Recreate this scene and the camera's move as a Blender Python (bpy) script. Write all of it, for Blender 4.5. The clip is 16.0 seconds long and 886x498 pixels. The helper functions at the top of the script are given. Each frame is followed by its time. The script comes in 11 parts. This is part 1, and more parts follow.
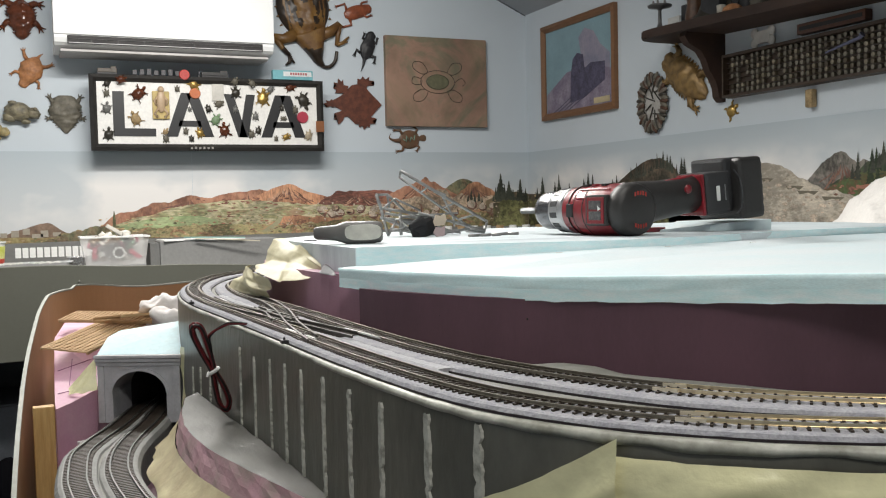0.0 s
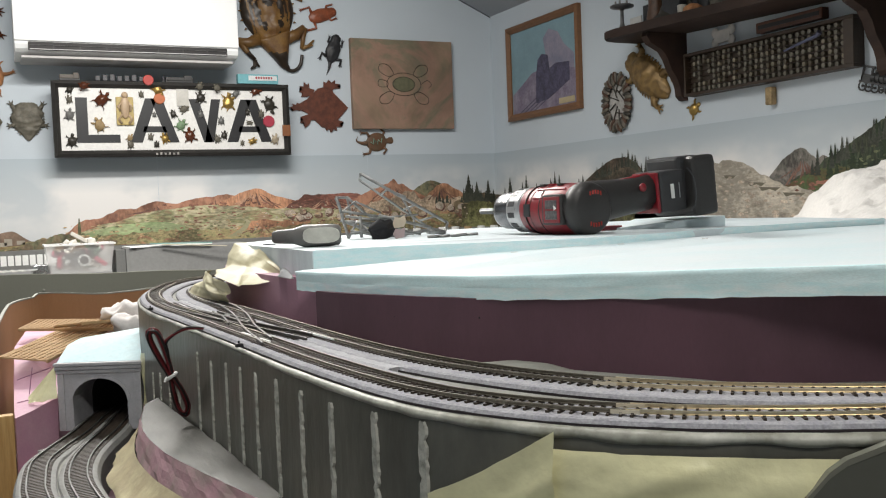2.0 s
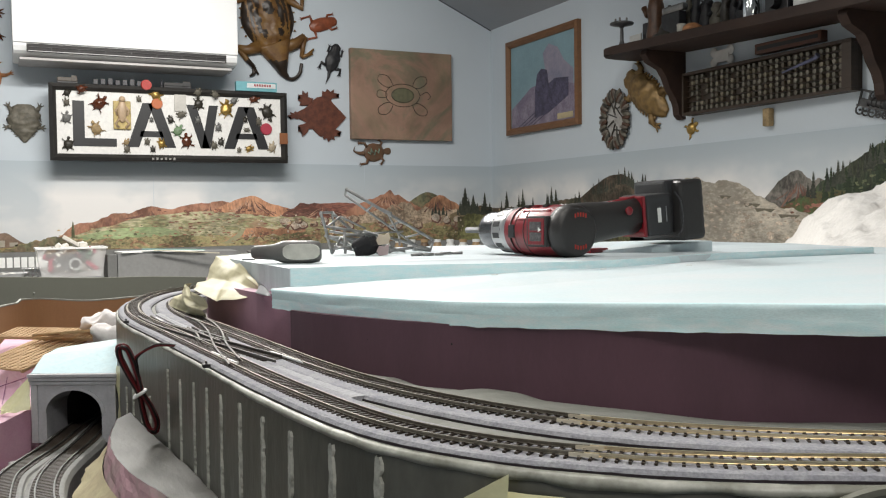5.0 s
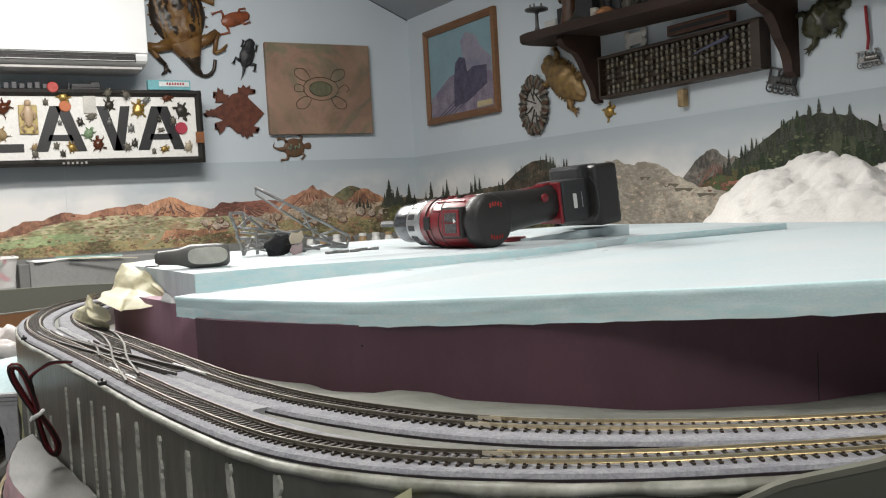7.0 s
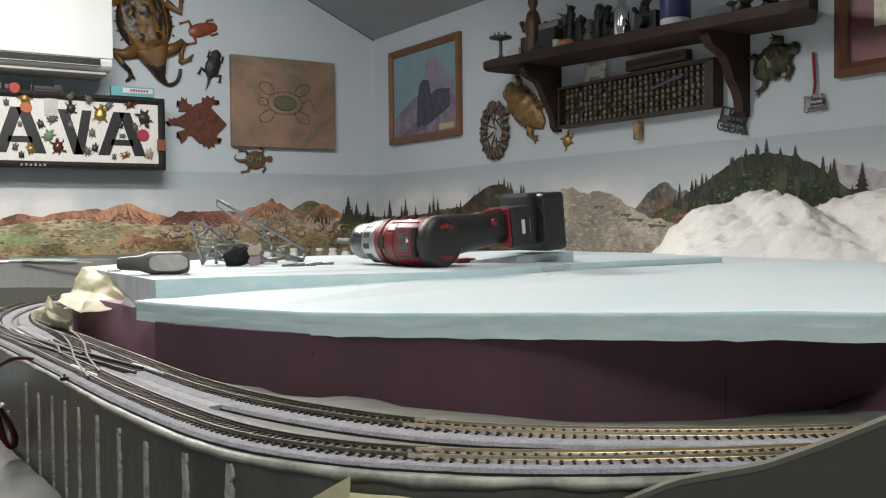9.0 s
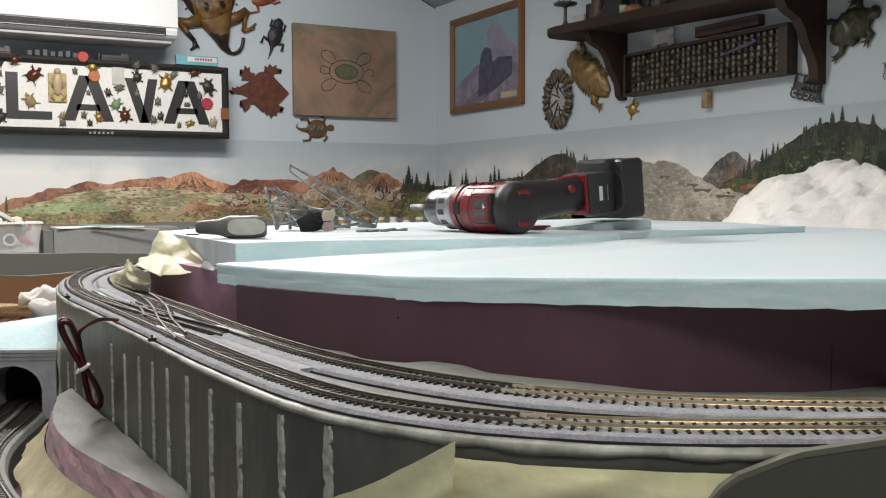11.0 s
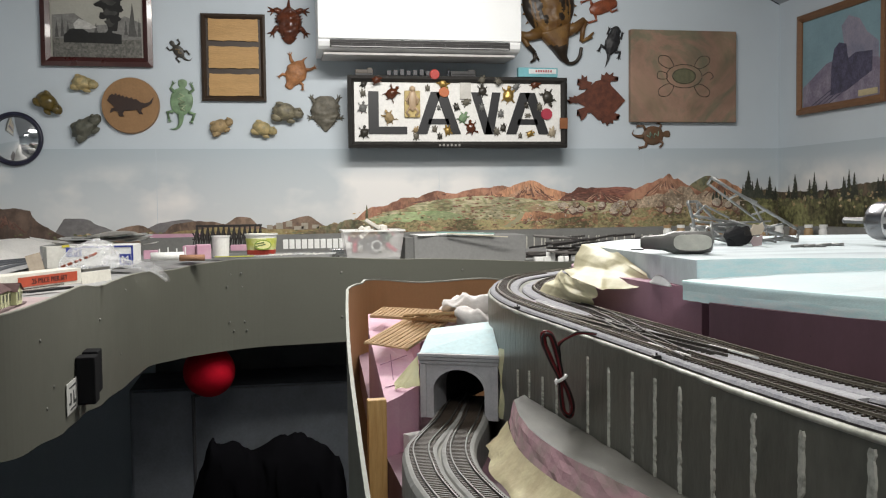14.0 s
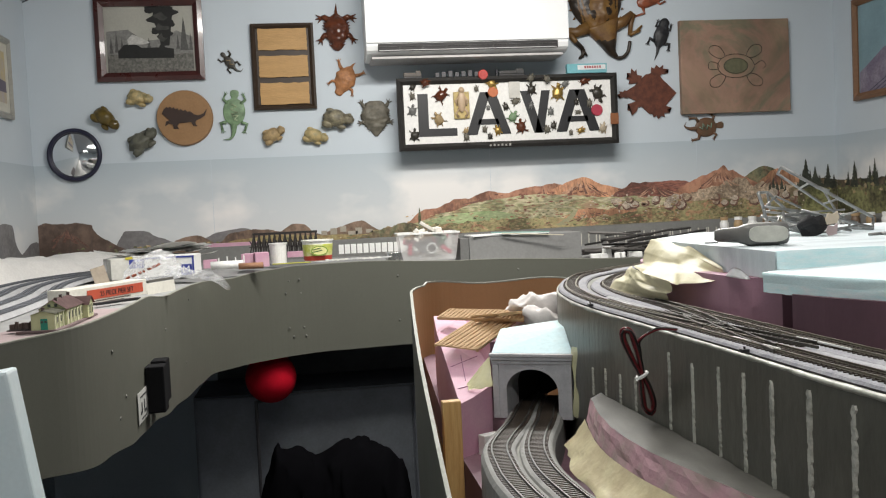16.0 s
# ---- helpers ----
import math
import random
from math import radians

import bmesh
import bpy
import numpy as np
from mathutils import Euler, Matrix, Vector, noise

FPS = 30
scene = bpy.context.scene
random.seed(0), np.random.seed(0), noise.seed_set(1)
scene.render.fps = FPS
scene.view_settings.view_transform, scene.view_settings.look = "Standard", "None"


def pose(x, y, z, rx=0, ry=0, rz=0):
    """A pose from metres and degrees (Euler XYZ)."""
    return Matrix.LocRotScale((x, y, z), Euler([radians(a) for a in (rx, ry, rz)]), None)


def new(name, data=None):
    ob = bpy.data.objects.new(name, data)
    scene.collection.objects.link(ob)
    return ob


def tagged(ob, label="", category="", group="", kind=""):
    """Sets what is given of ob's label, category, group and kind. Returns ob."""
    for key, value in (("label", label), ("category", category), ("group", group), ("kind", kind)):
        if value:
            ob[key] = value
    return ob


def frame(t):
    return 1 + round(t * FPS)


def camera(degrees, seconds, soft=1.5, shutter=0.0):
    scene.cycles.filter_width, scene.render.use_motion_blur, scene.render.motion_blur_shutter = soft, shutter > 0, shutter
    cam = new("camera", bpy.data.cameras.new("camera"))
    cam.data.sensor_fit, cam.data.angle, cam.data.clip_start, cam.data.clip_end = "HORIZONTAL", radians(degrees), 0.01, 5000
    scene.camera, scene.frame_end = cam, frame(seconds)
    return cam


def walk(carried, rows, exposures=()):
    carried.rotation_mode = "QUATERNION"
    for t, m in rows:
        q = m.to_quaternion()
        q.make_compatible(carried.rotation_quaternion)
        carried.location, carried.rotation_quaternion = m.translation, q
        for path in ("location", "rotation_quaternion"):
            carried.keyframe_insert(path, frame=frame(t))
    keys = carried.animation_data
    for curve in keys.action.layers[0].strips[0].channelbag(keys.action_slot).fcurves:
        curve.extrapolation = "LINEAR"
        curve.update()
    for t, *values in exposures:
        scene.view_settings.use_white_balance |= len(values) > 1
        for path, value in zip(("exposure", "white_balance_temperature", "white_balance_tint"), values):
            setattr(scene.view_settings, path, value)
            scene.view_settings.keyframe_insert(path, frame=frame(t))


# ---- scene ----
cam = camera(50.7, 16.0, soft=1.15)
# time, eye x, y, z, yaw, pitch, roll
ROWS = [
    (0, 0, 0, 1.3, -23.7664, -2.7339, 1.2641),
    (0.5, 0.0059, -0.0012, 1.2984, -24.1644, -2.6997, 1.9908),
    (1, 0.0078, 0.0028, 1.2972, -24.6804, -2.8745, 2.1634),
    (1.5, 0.0085, -0.0024, 1.298, -24.9655, -2.8974, 2.1964),
    (2, 0.009, -0.0136, 1.2995, -25.5242, -2.6829, 2.1838),
    (2.5, 0.0059, -0.0115, 1.2999, -25.8633, -2.3943, 1.7867),
    (3, 0.0033, -0.011, 1.3007, -25.8439, -2.2408, 1.8077),
    (5.5, 0.0334, -0.0098, 1.3086, -25.8723, -1.9705, 0.2479),
    (6, 0.035, -0.0011, 1.3063, -27.0712, -1.822, 0.1046),
    (6.5, 0.0429, 0.0162, 1.3085, -28.2465, -2.3684, 1.2599),
    (7, 0.0528, 0.0028, 1.3101, -29.9651, -2.7666, 3.2364),
    (7.5, 0.0526, -0.0165, 1.309, -31.0738, -2.8751, 3.1449),
    (8, 0.0489, -0.0382, 1.3161, -32.1024, -2.4995, 2.1097),
    (8.5, 0.0428, -0.0469, 1.3223, -32.8659, -1.8079, 1.7325),
    (9, 0.034, -0.04, 1.3113, -32.4702, -1.6441, 0.5578),
    (11.5, 0.014, -0.0095, 1.3062, -28.1414, -3.6943, 0.7586),
    (12, -0.0088, -0.0015, 1.3135, -26.4657, -3.1757, 1.1938),
    (12.5, -0.0359, -0.0004, 1.3203, -22.5902, -2.2924, 1.0547),
    (13, -0.0635, 0.0093, 1.32, -18.1058, -2.0169, 0.9243),
    (13.5, -0.0835, 0.0305, 1.3137, -13.9014, -2.449, 0.9181),
    (14, -0.1039, 0.026, 1.317, -10.5734, -2.9384, 0.6459),
    (14.5, -0.1079, 0.0187, 1.3225, -9.4033, -2.7675, 1.4923),
    (15, -0.1133, 0.0166, 1.3229, -9.0454, -2.4122, 2.4874),
    (15.5, -0.1198, 0.0192, 1.3218, -8.2461, -2.3473, 2.4451),
    (16, -0.1252, 0.0294, 1.3175, -7.6793, -2.7978, 2.6556),
]
walk(cam, [(t, pose(x, y, z, 90 + pitch, roll, yaw)) for t, x, y, z, yaw, pitch, roll in ROWS],
     exposures=[(0.0, 0.0), (6.0, 0.0), (8.5, -0.18), (9.3, -0.2), (12.0, -0.08), (13.0, -0.15), (14.5, -0.05), (16.0, 0.0)])

# ---------------------------------------------------------------- light
world = bpy.data.worlds.new("room_world")
scene.world = world
world.use_nodes = True
world.node_tree.nodes["Background"].inputs["Color"].default_value = (0.55, 0.62, 0.72, 1)
world.node_tree.nodes["Background"].inputs["Strength"].default_value = 0.05
scene.view_settings.exposure = 0.0


def ceiling_lamp(x, y, z, length, width, power, tilt=0, tint=(1.0, 0.97, 0.92), spread=180):
    data = bpy.data.lights.new("ceiling_tube_light", "AREA")
    data.shape, data.size, data.size_y = "RECTANGLE", length, width
    data.energy, data.color, data.spread = power, tint, radians(spread)
    ob = new("ceiling_tube_light", data)
    ob.matrix_world = pose(x, y, z, tilt)
    return ob


# the tubes run east to west, so they throw little light past their ends
ceiling_lamp(0.46, 2.50, 2.40, 1.2, 0.10, 23, tilt=32, spread=158)
# added fill, no fixture known here: lightens the north wall and its shadows
ceiling_lamp(0.38, 1.35, 2.66, 1.2, 0.20, 10, tilt=50, spread=128)
ceiling_lamp(0.30, 2.40, 2.40, 1.2, 0.10, 33, tilt=-30, spread=142)
# two more unseen lamps, added to brighten the foreground and the masking paper
ceiling_lamp(-0.10, 0.65, 2.62, 1.2, 0.25, 13, tilt=-12, spread=150)
ceiling_lamp(-0.22, -0.95, 2.60, 1.2, 0.25, 22.5, tilt=10, spread=150)


# ---------------------------------------------------------------- materials
def mat(name, color, rough=0.6, metal=0.0, var=0.18, scale=12.0, bump=0.15, bscale=120.0, second=None, mix_at=0.5, fine=0.08,
        emit=0.0, trans=0.0, alpha=1.0, coat=0.0, stretch=(1, 1, 1), rand=0.0, sss=0.0):
    """Principled surface with two scales of colour variation, a second stain colour, grain bump and optional piece-to-piece change."""
    m = bpy.data.materials.new(name)
    m.use_nodes = True
    nt = m.node_tree
    n, l = nt.nodes, nt.links
    b = n["Principled BSDF"]
    tc = n.new("ShaderNodeTexCoord")
    mp = n.new("ShaderNodeMapping")
    mp.inputs["Scale"].default_value = stretch
    l.new(tc.outputs["Object"], mp.inputs["Vector"])
    n1 = n.new("ShaderNodeTexNoise")
    n1.inputs["Scale"].default_value, n1.inputs["Detail"].default_value, n1.inputs["Roughness"].default_value = scale, 5, 0.6
    n2 = n.new("ShaderNodeTexNoise")
    n2.inputs["Scale"].default_value, n2.inputs["Detail"].default_value = bscale, 4
    l.new(mp.outputs["Vector"], n1.inputs["Vector"])
    l.new(mp.outputs["Vector"], n2.inputs["Vector"])
    c2 = second if second else tuple(max(0.0, c * (1 - 2.2 * var)) for c in color)
    ramp = n.new("ShaderNodeMapRange")
    ramp.inputs["From Min"].default_value, ramp.inputs["From Max"].default_value = mix_at - 0.16, mix_at + 0.16
    l.new(n1.outputs["Fac"], ramp.inputs["Value"])
    mx = n.new("ShaderNodeMix")
    mx.data_type = "RGBA"
    mx.inputs["A"].default_value, mx.inputs["B"].default_value = (*color, 1), (*c2, 1)
    if second:
        l.new(ramp.outputs["Result"], mx.inputs["Factor"])
    else:
        half = n.new("ShaderNodeMath")
        half.operation, half.inputs[1].default_value = "MULTIPLY", 0.5
        l.new(ramp.outputs["Result"], half.inputs[0])
        l.new(half.outputs[0], mx.inputs["Factor"])
    hv = n.new("ShaderNodeHueSaturation")
    l.new(mx.outputs["Result"], hv.inputs["Color"])
    val = n.new("ShaderNodeMapRange")
    val.inputs["To Min"].default_value, val.inputs["To Max"].default_value = 1 - fine * 2, 1 + fine * 2
    l.new(n2.outputs["Fac"], val.inputs["Value"])
    if rand:
        oi = n.new("ShaderNodeObjectInfo")
        rr = n.new("ShaderNodeMapRange")
        rr.inputs["To Min"].default_value, rr.inputs["To Max"].default_value = 1 - rand, 1 + rand
        l.new(oi.outputs["Random"], rr.inputs["Value"])
        mu = n.new("ShaderNodeMath")
        mu.operation = "MULTIPLY"
        l.new(val.outputs["Result"], mu.inputs[0])
        l.new(rr.outputs["Result"], mu.inputs[1])
        l.new(mu.outputs[0], hv.inputs["Value"])
    else:
        l.new(val.outputs["Result"], hv.inputs["Value"])
    l.new(hv.outputs["Color"], b.inputs["Base Color"])
    rg = n.new("ShaderNodeMapRange")
    rg.inputs["To Min"].default_value, rg.inputs["To Max"].default_value = max(0.02, rough - 0.1), min(1, rough + 0.1)
    l.new(n1.outputs["Fac"], rg.inputs["Value"])
    l.new(rg.outputs["Result"], b.inputs["Roughness"])
    b.inputs["Metallic"].default_value = metal
    if bump:
        bp = n.new("ShaderNodeBump")
        bp.inputs["Strength"].default_value, bp.inputs["Distance"].default_value = bump, 0.25 / bscale
        l.new(n2.outputs["Fac"], bp.inputs["Height"])
        l.new(bp.outputs["Normal"], b.inputs["Normal"])
    if emit:
        b.inputs["Emission Color"].default_value, b.inputs["Emission Strength"].default_value = (*color, 1), emit
    b.inputs["Transmission Weight"].default_value = trans
    b.inputs["Alpha"].default_value = alpha
    b.inputs["Coat Weight"].default_value = coat
    if sss:
        b.inputs["Subsurface Weight"].default_value = sss
        b.inputs["Subsurface Radius"].default_value = (0.01, 0.01, 0.01)
    return m


# ---------------------------------------------------------------- mesh helpers
def part(name, bm, material, parent=None, label="", smooth=False, m=None):
    """Links a bmesh as ONE mesh object, under a thing or part if one is given."""
    bmesh.ops.recalc_face_normals(bm, faces=bm.faces[:])
    me = bpy.data.meshes.new(name)
    bm.to_mesh(me)
    bm.free()
    me.materials.append(material)
    if smooth:
        me.polygons.foreach_set("use_smooth", [True] * len(me.polygons))
    ob = new(name, me)
    if m is not None:
        ob.matrix_basis = m
    ob.parent = parent
    if label:
        ob["label"] = label
    return ob


def thing(name, at=(0, 0, 0), rz=0, label="", category="", group="", kind="", rx=0, ry=0):
    ob = new(name)
    ob.empty_display_size = 0.02
    ob.matrix_basis = pose(*at, rx, ry, rz)
    return tagged(ob, label, category, group, kind)


def box(bm, x0, x1, y0, y1, z0, z1, m=None):
    vs = [bm.verts.new((x, y, z)) for x in (x0, x1) for y in (y0, y1) for z in (z0, z1)]
    fs = [bm.faces.new([vs[i] for i in q]) for q in ((0, 1, 3, 2), (4, 6, 7, 5), (0, 4, 5, 1), (2, 3, 7, 6), (0, 2, 6, 4), (1, 5, 7, 3))]
    if m is not None:
        bmesh.ops.transform(bm, matrix=m, verts=vs)
    return vs, fs


def bm_box(x0, x1, y0, y1, z0, z1, bev=0.0, seg=2):
    bm = bmesh.new()
    box(bm, x0, x1, y0, y1, z0, z1)
    if bev:
        bmesh.ops.bevel(bm, geom=bm.edges[:], offset=bev, segments=seg, affect="EDGES", profile=0.6)
    return bm


def cone(bm, r0, r1, h, m=None, seg=20, caps=True):
    """A frustum along z from 0 to h."""
    g = bmesh.ops.create_cone(bm, cap_ends=caps, segments=seg, radius1=r0, radius2=r1, depth=h)
    bmesh.ops.translate(bm, verts=g["verts"], vec=(0, 0, h / 2))
    if m is not None:
        bmesh.ops.transform(bm, matrix=m, verts=g["verts"])
    return g["verts"]


def ball(bm, r, m=None, u=16, v=10, squash=(1, 1, 1)):
    g = bmesh.ops.create_uvsphere(bm, u_segments=u, v_segments=v, radius=r)
    bmesh.ops.scale(bm, vec=squash, verts=g["verts"])
    if m is not None:
        bmesh.ops.transform(bm, matrix=m, verts=g["verts"])
    return g["verts"]


def smooth_line(pts, step=0.01, closed=False):
    """Catmull-Rom through pts (any dimension), resampled at an even step."""
    p = [Vector(q) for q in pts]
    n = len(p)
    out = []
    rng = range(n if closed else n - 1)
    for i in rng:
        a = p[(i - 1) % n] if closed or i > 0 else p[0] * 2 - p[1]
        b, c = p[i], p[(i + 1) % n]
        d = p[(i + 2) % n] if closed or i + 2 < n else p[-1] * 2 - p[-2]
        for k in range(12):
            t = k / 12
            out.append(0.5 * ((2 * b) + (c - a) * t + (2 * a - 5 * b + 4 * c - d) * t * t + (3 * b - a - 3 * c + d) * t ** 3))
    out.append(p[0].copy() if closed else p[-1].copy())
    res, carry = [out[0]], 0.0
    for u, v in zip(out, out[1:]):
        seg = (v - u).length
        while carry + seg >= step:
            f = (step - carry) / seg
            u = u.lerp(v, f)
            res.append(u.copy())
            seg = (v - u).length
            carry = 0.0
        carry += seg
    if not closed and (res[-1] - out[-1]).length > step * 0.3:
        res.append(out[-1])
    return res


def normals2(line):
    """Left-hand unit normals of a plan line."""
    out = []
    for i in range(len(line)):
        a, b = line[max(i - 1, 0)], line[min(i + 1, len(line) - 1)]
        d = Vector((b.x - a.x, b.y - a.y))
        d.normalize()
        out.append(Vector((-d.y, d.x)))
    return out


def offset(line, d):
    return [Vector((p.x + n.x * d, p.y + n.y * d)) for p, n in zip(line, normals2(line))]


def sweep(bm, line, profile, z=0.0, closed=True, wob=0.0):
    """A profile of (left offset, height) swept along a plan line."""
    nr = normals2(line)
    rings = []
    for i, (p, q) in enumerate(zip(line, nr)):
        zz = z(i / (len(line) - 1)) if callable(z) else z
        zz = zz + (p.z if len(p) > 2 else 0)
        rings.append([bm.verts.new((p.x + q.x * a + random.uniform(-wob, wob), p.y + q.y * a + random.uniform(-wob, wob),
                                    zz + h + random.uniform(-wob, wob))) for a, h in profile])
    k = len(profile)
    for r0, r1 in zip(rings, rings[1:]):
        for j in range(k if closed else k - 1):
            bm.faces.new((r0[j], r0[(j + 1) % k], r1[(j + 1) % k], r1[j]))
    if closed:
        bm.faces.new(rings[0])
        bm.faces.new(rings[-1][::-1])


def prism(bm, outline, z0, z1):
    """An upright prism on a plan outline; z0 and z1 may be functions of the point."""
    f0 = z0 if callable(z0) else (lambda p: z0)
    f1 = z1 if callable(z1) else (lambda p: z1)
    lo = [bm.verts.new((p[0], p[1], f0(p))) for p in outline]
    hi = [bm.verts.new((p[0], p[1], f1(p))) for p in outline]
    n = len(lo)
    for i in range(n):
        bm.faces.new((lo[i], lo[(i + 1) % n], hi[(i + 1) % n], hi[i]))
    bm.faces.new(lo[::-1])
    bm.faces.new(hi)


def tube(bm, pts, r, seg=8):
    """A round bar through 3-D points; r may be a list."""
    rs = r if isinstance(r, (list, tuple)) else [r] * len(pts)
    pts = [Vector(p) for p in pts]
    rings = []
    up = Vector((0.13, 0.31, 0.94))
    for i, p in enumerate(pts):
        d = (pts[min(i + 1, len(pts) - 1)] - pts[max(i - 1, 0)])
        d.normalize()
        a = d.cross(up)
        if a.length < 1e-3:
            a = d.cross(Vector((1, 0, 0)))
        a.normalize()
        b = d.cross(a)
        rings.append([bm.verts.new(p + (a * math.cos(2 * math.pi * k / seg) + b * math.sin(2 * math.pi * k / seg)) * rs[i]) for k in range(seg)])
    for r0, r1 in zip(rings, rings[1:]):
        for k in range(seg):
            bm.faces.new((r0[k], r0[(k + 1) % seg], r1[(k + 1) % seg], r1[k]))
    bm.faces.new(rings[0][::-1])
    bm.faces.new(rings[-1])


def fbm(x, y, z=0.0, o=4):
    return noise.fractal(Vector((x, y, z)), 1.0, 2.0, o)


def sheet(bm, nu, nv, fn):
    """A grid surface from fn(u, v) -> (x, y, z), u and v in 0..1."""
    g = [[bm.verts.new(fn(i / nu, j / nv)) for j in range(nv + 1)] for i in range(nu + 1)]
    for i in range(nu):
        for j in range(nv):
            bm.faces.new((g[i][j], g[i + 1][j], g[i + 1][j + 1], g[i][j + 1]))
    return g


def solid(bm, t):
    bmesh.ops.solidify(bm, geom=bm.faces[:], thickness=t)


# ---------------------------------------------------------------- room
XW, XE, YN, YS = -1.25, 2.216, 4.0, -2.6
EAVE, RIDGE_X, RIDGE = 2.20, 0.48, 2.98
SEAM = 1.542
M_WALL = mat("pale_blue_wall_paint", (0.56, 0.62, 0.67), 0.75, var=0.03, scale=3, bump=0.12, bscale=260, fine=0.02)
M_CEIL = mat("ceiling_paint", (0.34, 0.36, 0.385), 0.85, var=0.03, scale=4, bump=0.25, bscale=180, fine=0.03)
M_FLOOR = mat("dark_carpet", (0.05, 0.05, 0.06), 0.95, var=0.2, scale=8, bump=0.6, bscale=400)


def wall(name, bm):
    return tagged(part(name, bm, M_WALL), kind="structure", label="pale blue painted wall of the hobby room", category="wall")


def gable(y0, y1):
    bm = bmesh.new()
    pts = [(XW - 0.12, 0), (XE + 0.12, 0), (XE + 0.12, EAVE - 0.06), (RIDGE_X, RIDGE), (XW - 0.12, EAVE - 0.06)]
    a = [bm.verts.new((x, y0, z)) for x, z in pts]
    b = [bm.verts.new((x, y1, z)) for x, z in pts]
    for i in range(5):
        bm.faces.new((a[i], a[(i + 1) % 5], b[(i + 1) % 5], b[i]))
    bm.faces.new(a[::-1])
    bm.faces.new(b)
    return bm


wall("wall_north", gable(YN, YN + 0.12))
wall("wall_south", gable(YS - 0.12, YS))
wall("wall_east", bm_box(XE, XE + 0.12, YS, YN, 0, EAVE))
wall("wall_west", bm_box(XW - 0.12, XW, YS, YN, 0, EAVE))
bm = bmesh.new()
sl_e = (RIDGE - EAVE) / (XE - RIDGE_X)
for xa, xb in ((XE, RIDGE_X), (XW, RIDGE_X)):
    ya, yb = YS, YN
    q = [(xa, ya, EAVE), (xa, yb, EAVE), (xb, yb, RIDGE), (xb, ya, RIDGE)]
    lo = [bm.verts.new(p) for p in q]
    hi = [bm.verts.new((p[0], p[1], p[2] + 0.08)) for p in q]
    for i in range(4):
        bm.faces.new((lo[i], lo[(i + 1) % 4], hi[(i + 1) % 4], hi[i]))
    bm.faces.new(lo)
    bm.faces.new(hi[::-1])
tagged(part("ceiling", bm, M_CEIL), kind="structure", label="vaulted pale grey painted ceiling", category="ceiling")
tagged(part("floor", bm_box(XW, XE, YS, YN, -0.1, 0), M_FLOOR), kind="structure", label="dark carpeted floor under the layout", category="floor")


# ---------------------------------------------------------------- peninsula in the foreground
DECK, TB = 1.187, 1.2065  # inner deck, and the bed under the tracks
M_OLIVE = mat("olive_grey_fascia_paint", (0.096, 0.097, 0.079), 0.5, var=0.06, scale=5, bump=0.06, bscale=140, fine=0.03)
M_HELIX = mat("dark_olive_plaster", (0.096, 0.094, 0.077), 0.36, var=0.16, scale=22, bump=0.22, bscale=160, second=(0.150, 0.147, 0.122), mix_at=0.60, fine=0.10, stretch=(1, 1, 0.5))
M_DECK = mat("grey_plaster_deck", (0.25, 0.253, 0.225), 0.8, var=0.1, scale=30, bump=0.25, bscale=260, second=(0.19, 0.19, 0.168), mix_at=0.54)
M_RIB = mat("pale_grey_rib", (0.50, 0.50, 0.44), 0.7, var=0.2, scale=130, bump=0.5, bscale=400, second=(0.13, 0.13, 0.105), mix_at=0.615)
M_LIP = mat("white_plaster_lip", (0.52, 0.52, 0.46), 0.42, var=0.2, scale=45, bump=0.3, bscale=200, second=(0.22, 0.22, 0.18), mix_at=0.5)
# same foam as the mauve riser, darkened for the shade under the slab
M_PURPLE = mat("shaded_insulation_foam", (0.118, 0.055, 0.078), 0.62, var=0.1, scale=18, bump=0.12, bscale=500, second=(0.092, 0.044, 0.062), mix_at=0.55, fine=0.04, stretch=(1, 1, 0.4))
M_PINK = mat("pink_insulation_foam", (0.55, 0.30, 0.40), 0.65, var=0.08, scale=20, bump=0.15, bscale=400, second=(0.62, 0.40, 0.47), mix_at=0.6, fine=0.05)
M_CYAN = mat("cyan_insulation_foam", (0.66, 0.79, 0.825), 0.55, var=0.05, scale=9, bump=0.08, bscale=300, second=(0.74, 0.805, 0.83), mix_at=0.5, fine=0.03, sss=0.15)
M_CYANCUT = mat("cut_cyan_foam_edge", (0.66, 0.90, 0.93), 0.75, var=0.06, scale=60, bump=0.2, bscale=600, second=(0.82, 0.94, 0.955), mix_at=0.50, fine=0.05, stretch=(1, 1, 4))
M_ROADBED = mat("grey_foam_roadbed", (0.34, 0.34, 0.36), 0.92, var=0.15, scale=110, bump=0.9, bscale=700, second=(0.25, 0.25, 0.28), mix_at=0.55, fine=0.24)
M_UNDER = mat("black_underlay", (0.025, 0.018, 0.022), 0.8, var=0.1)
M_TIE = mat("dark_brown_ties", (0.050, 0.036, 0.026), 0.55, var=0.2, scale=60, bump=0.3, bscale=500, rand=0.15)
M_RAIL = mat("dull_bronze_rail", (0.24, 0.215, 0.17), 0.42, metal=0.7, var=0.2, scale=80, bump=0.05)
M_RAILNEW = mat("bright_nickel_rail", (0.82, 0.71, 0.50), 0.36, metal=1.0, var=0.1, scale=80, bump=0.03)
M_RAILWEB = mat("nickel_rail_web", (0.78, 0.70, 0.55), 0.35, metal=0.6, var=0.1, scale=80, bump=0.03)
M_STEEL = mat("bright_steel", (0.72, 0.72, 0.72), 0.25, metal=1.0, var=0.1, bump=0.02)
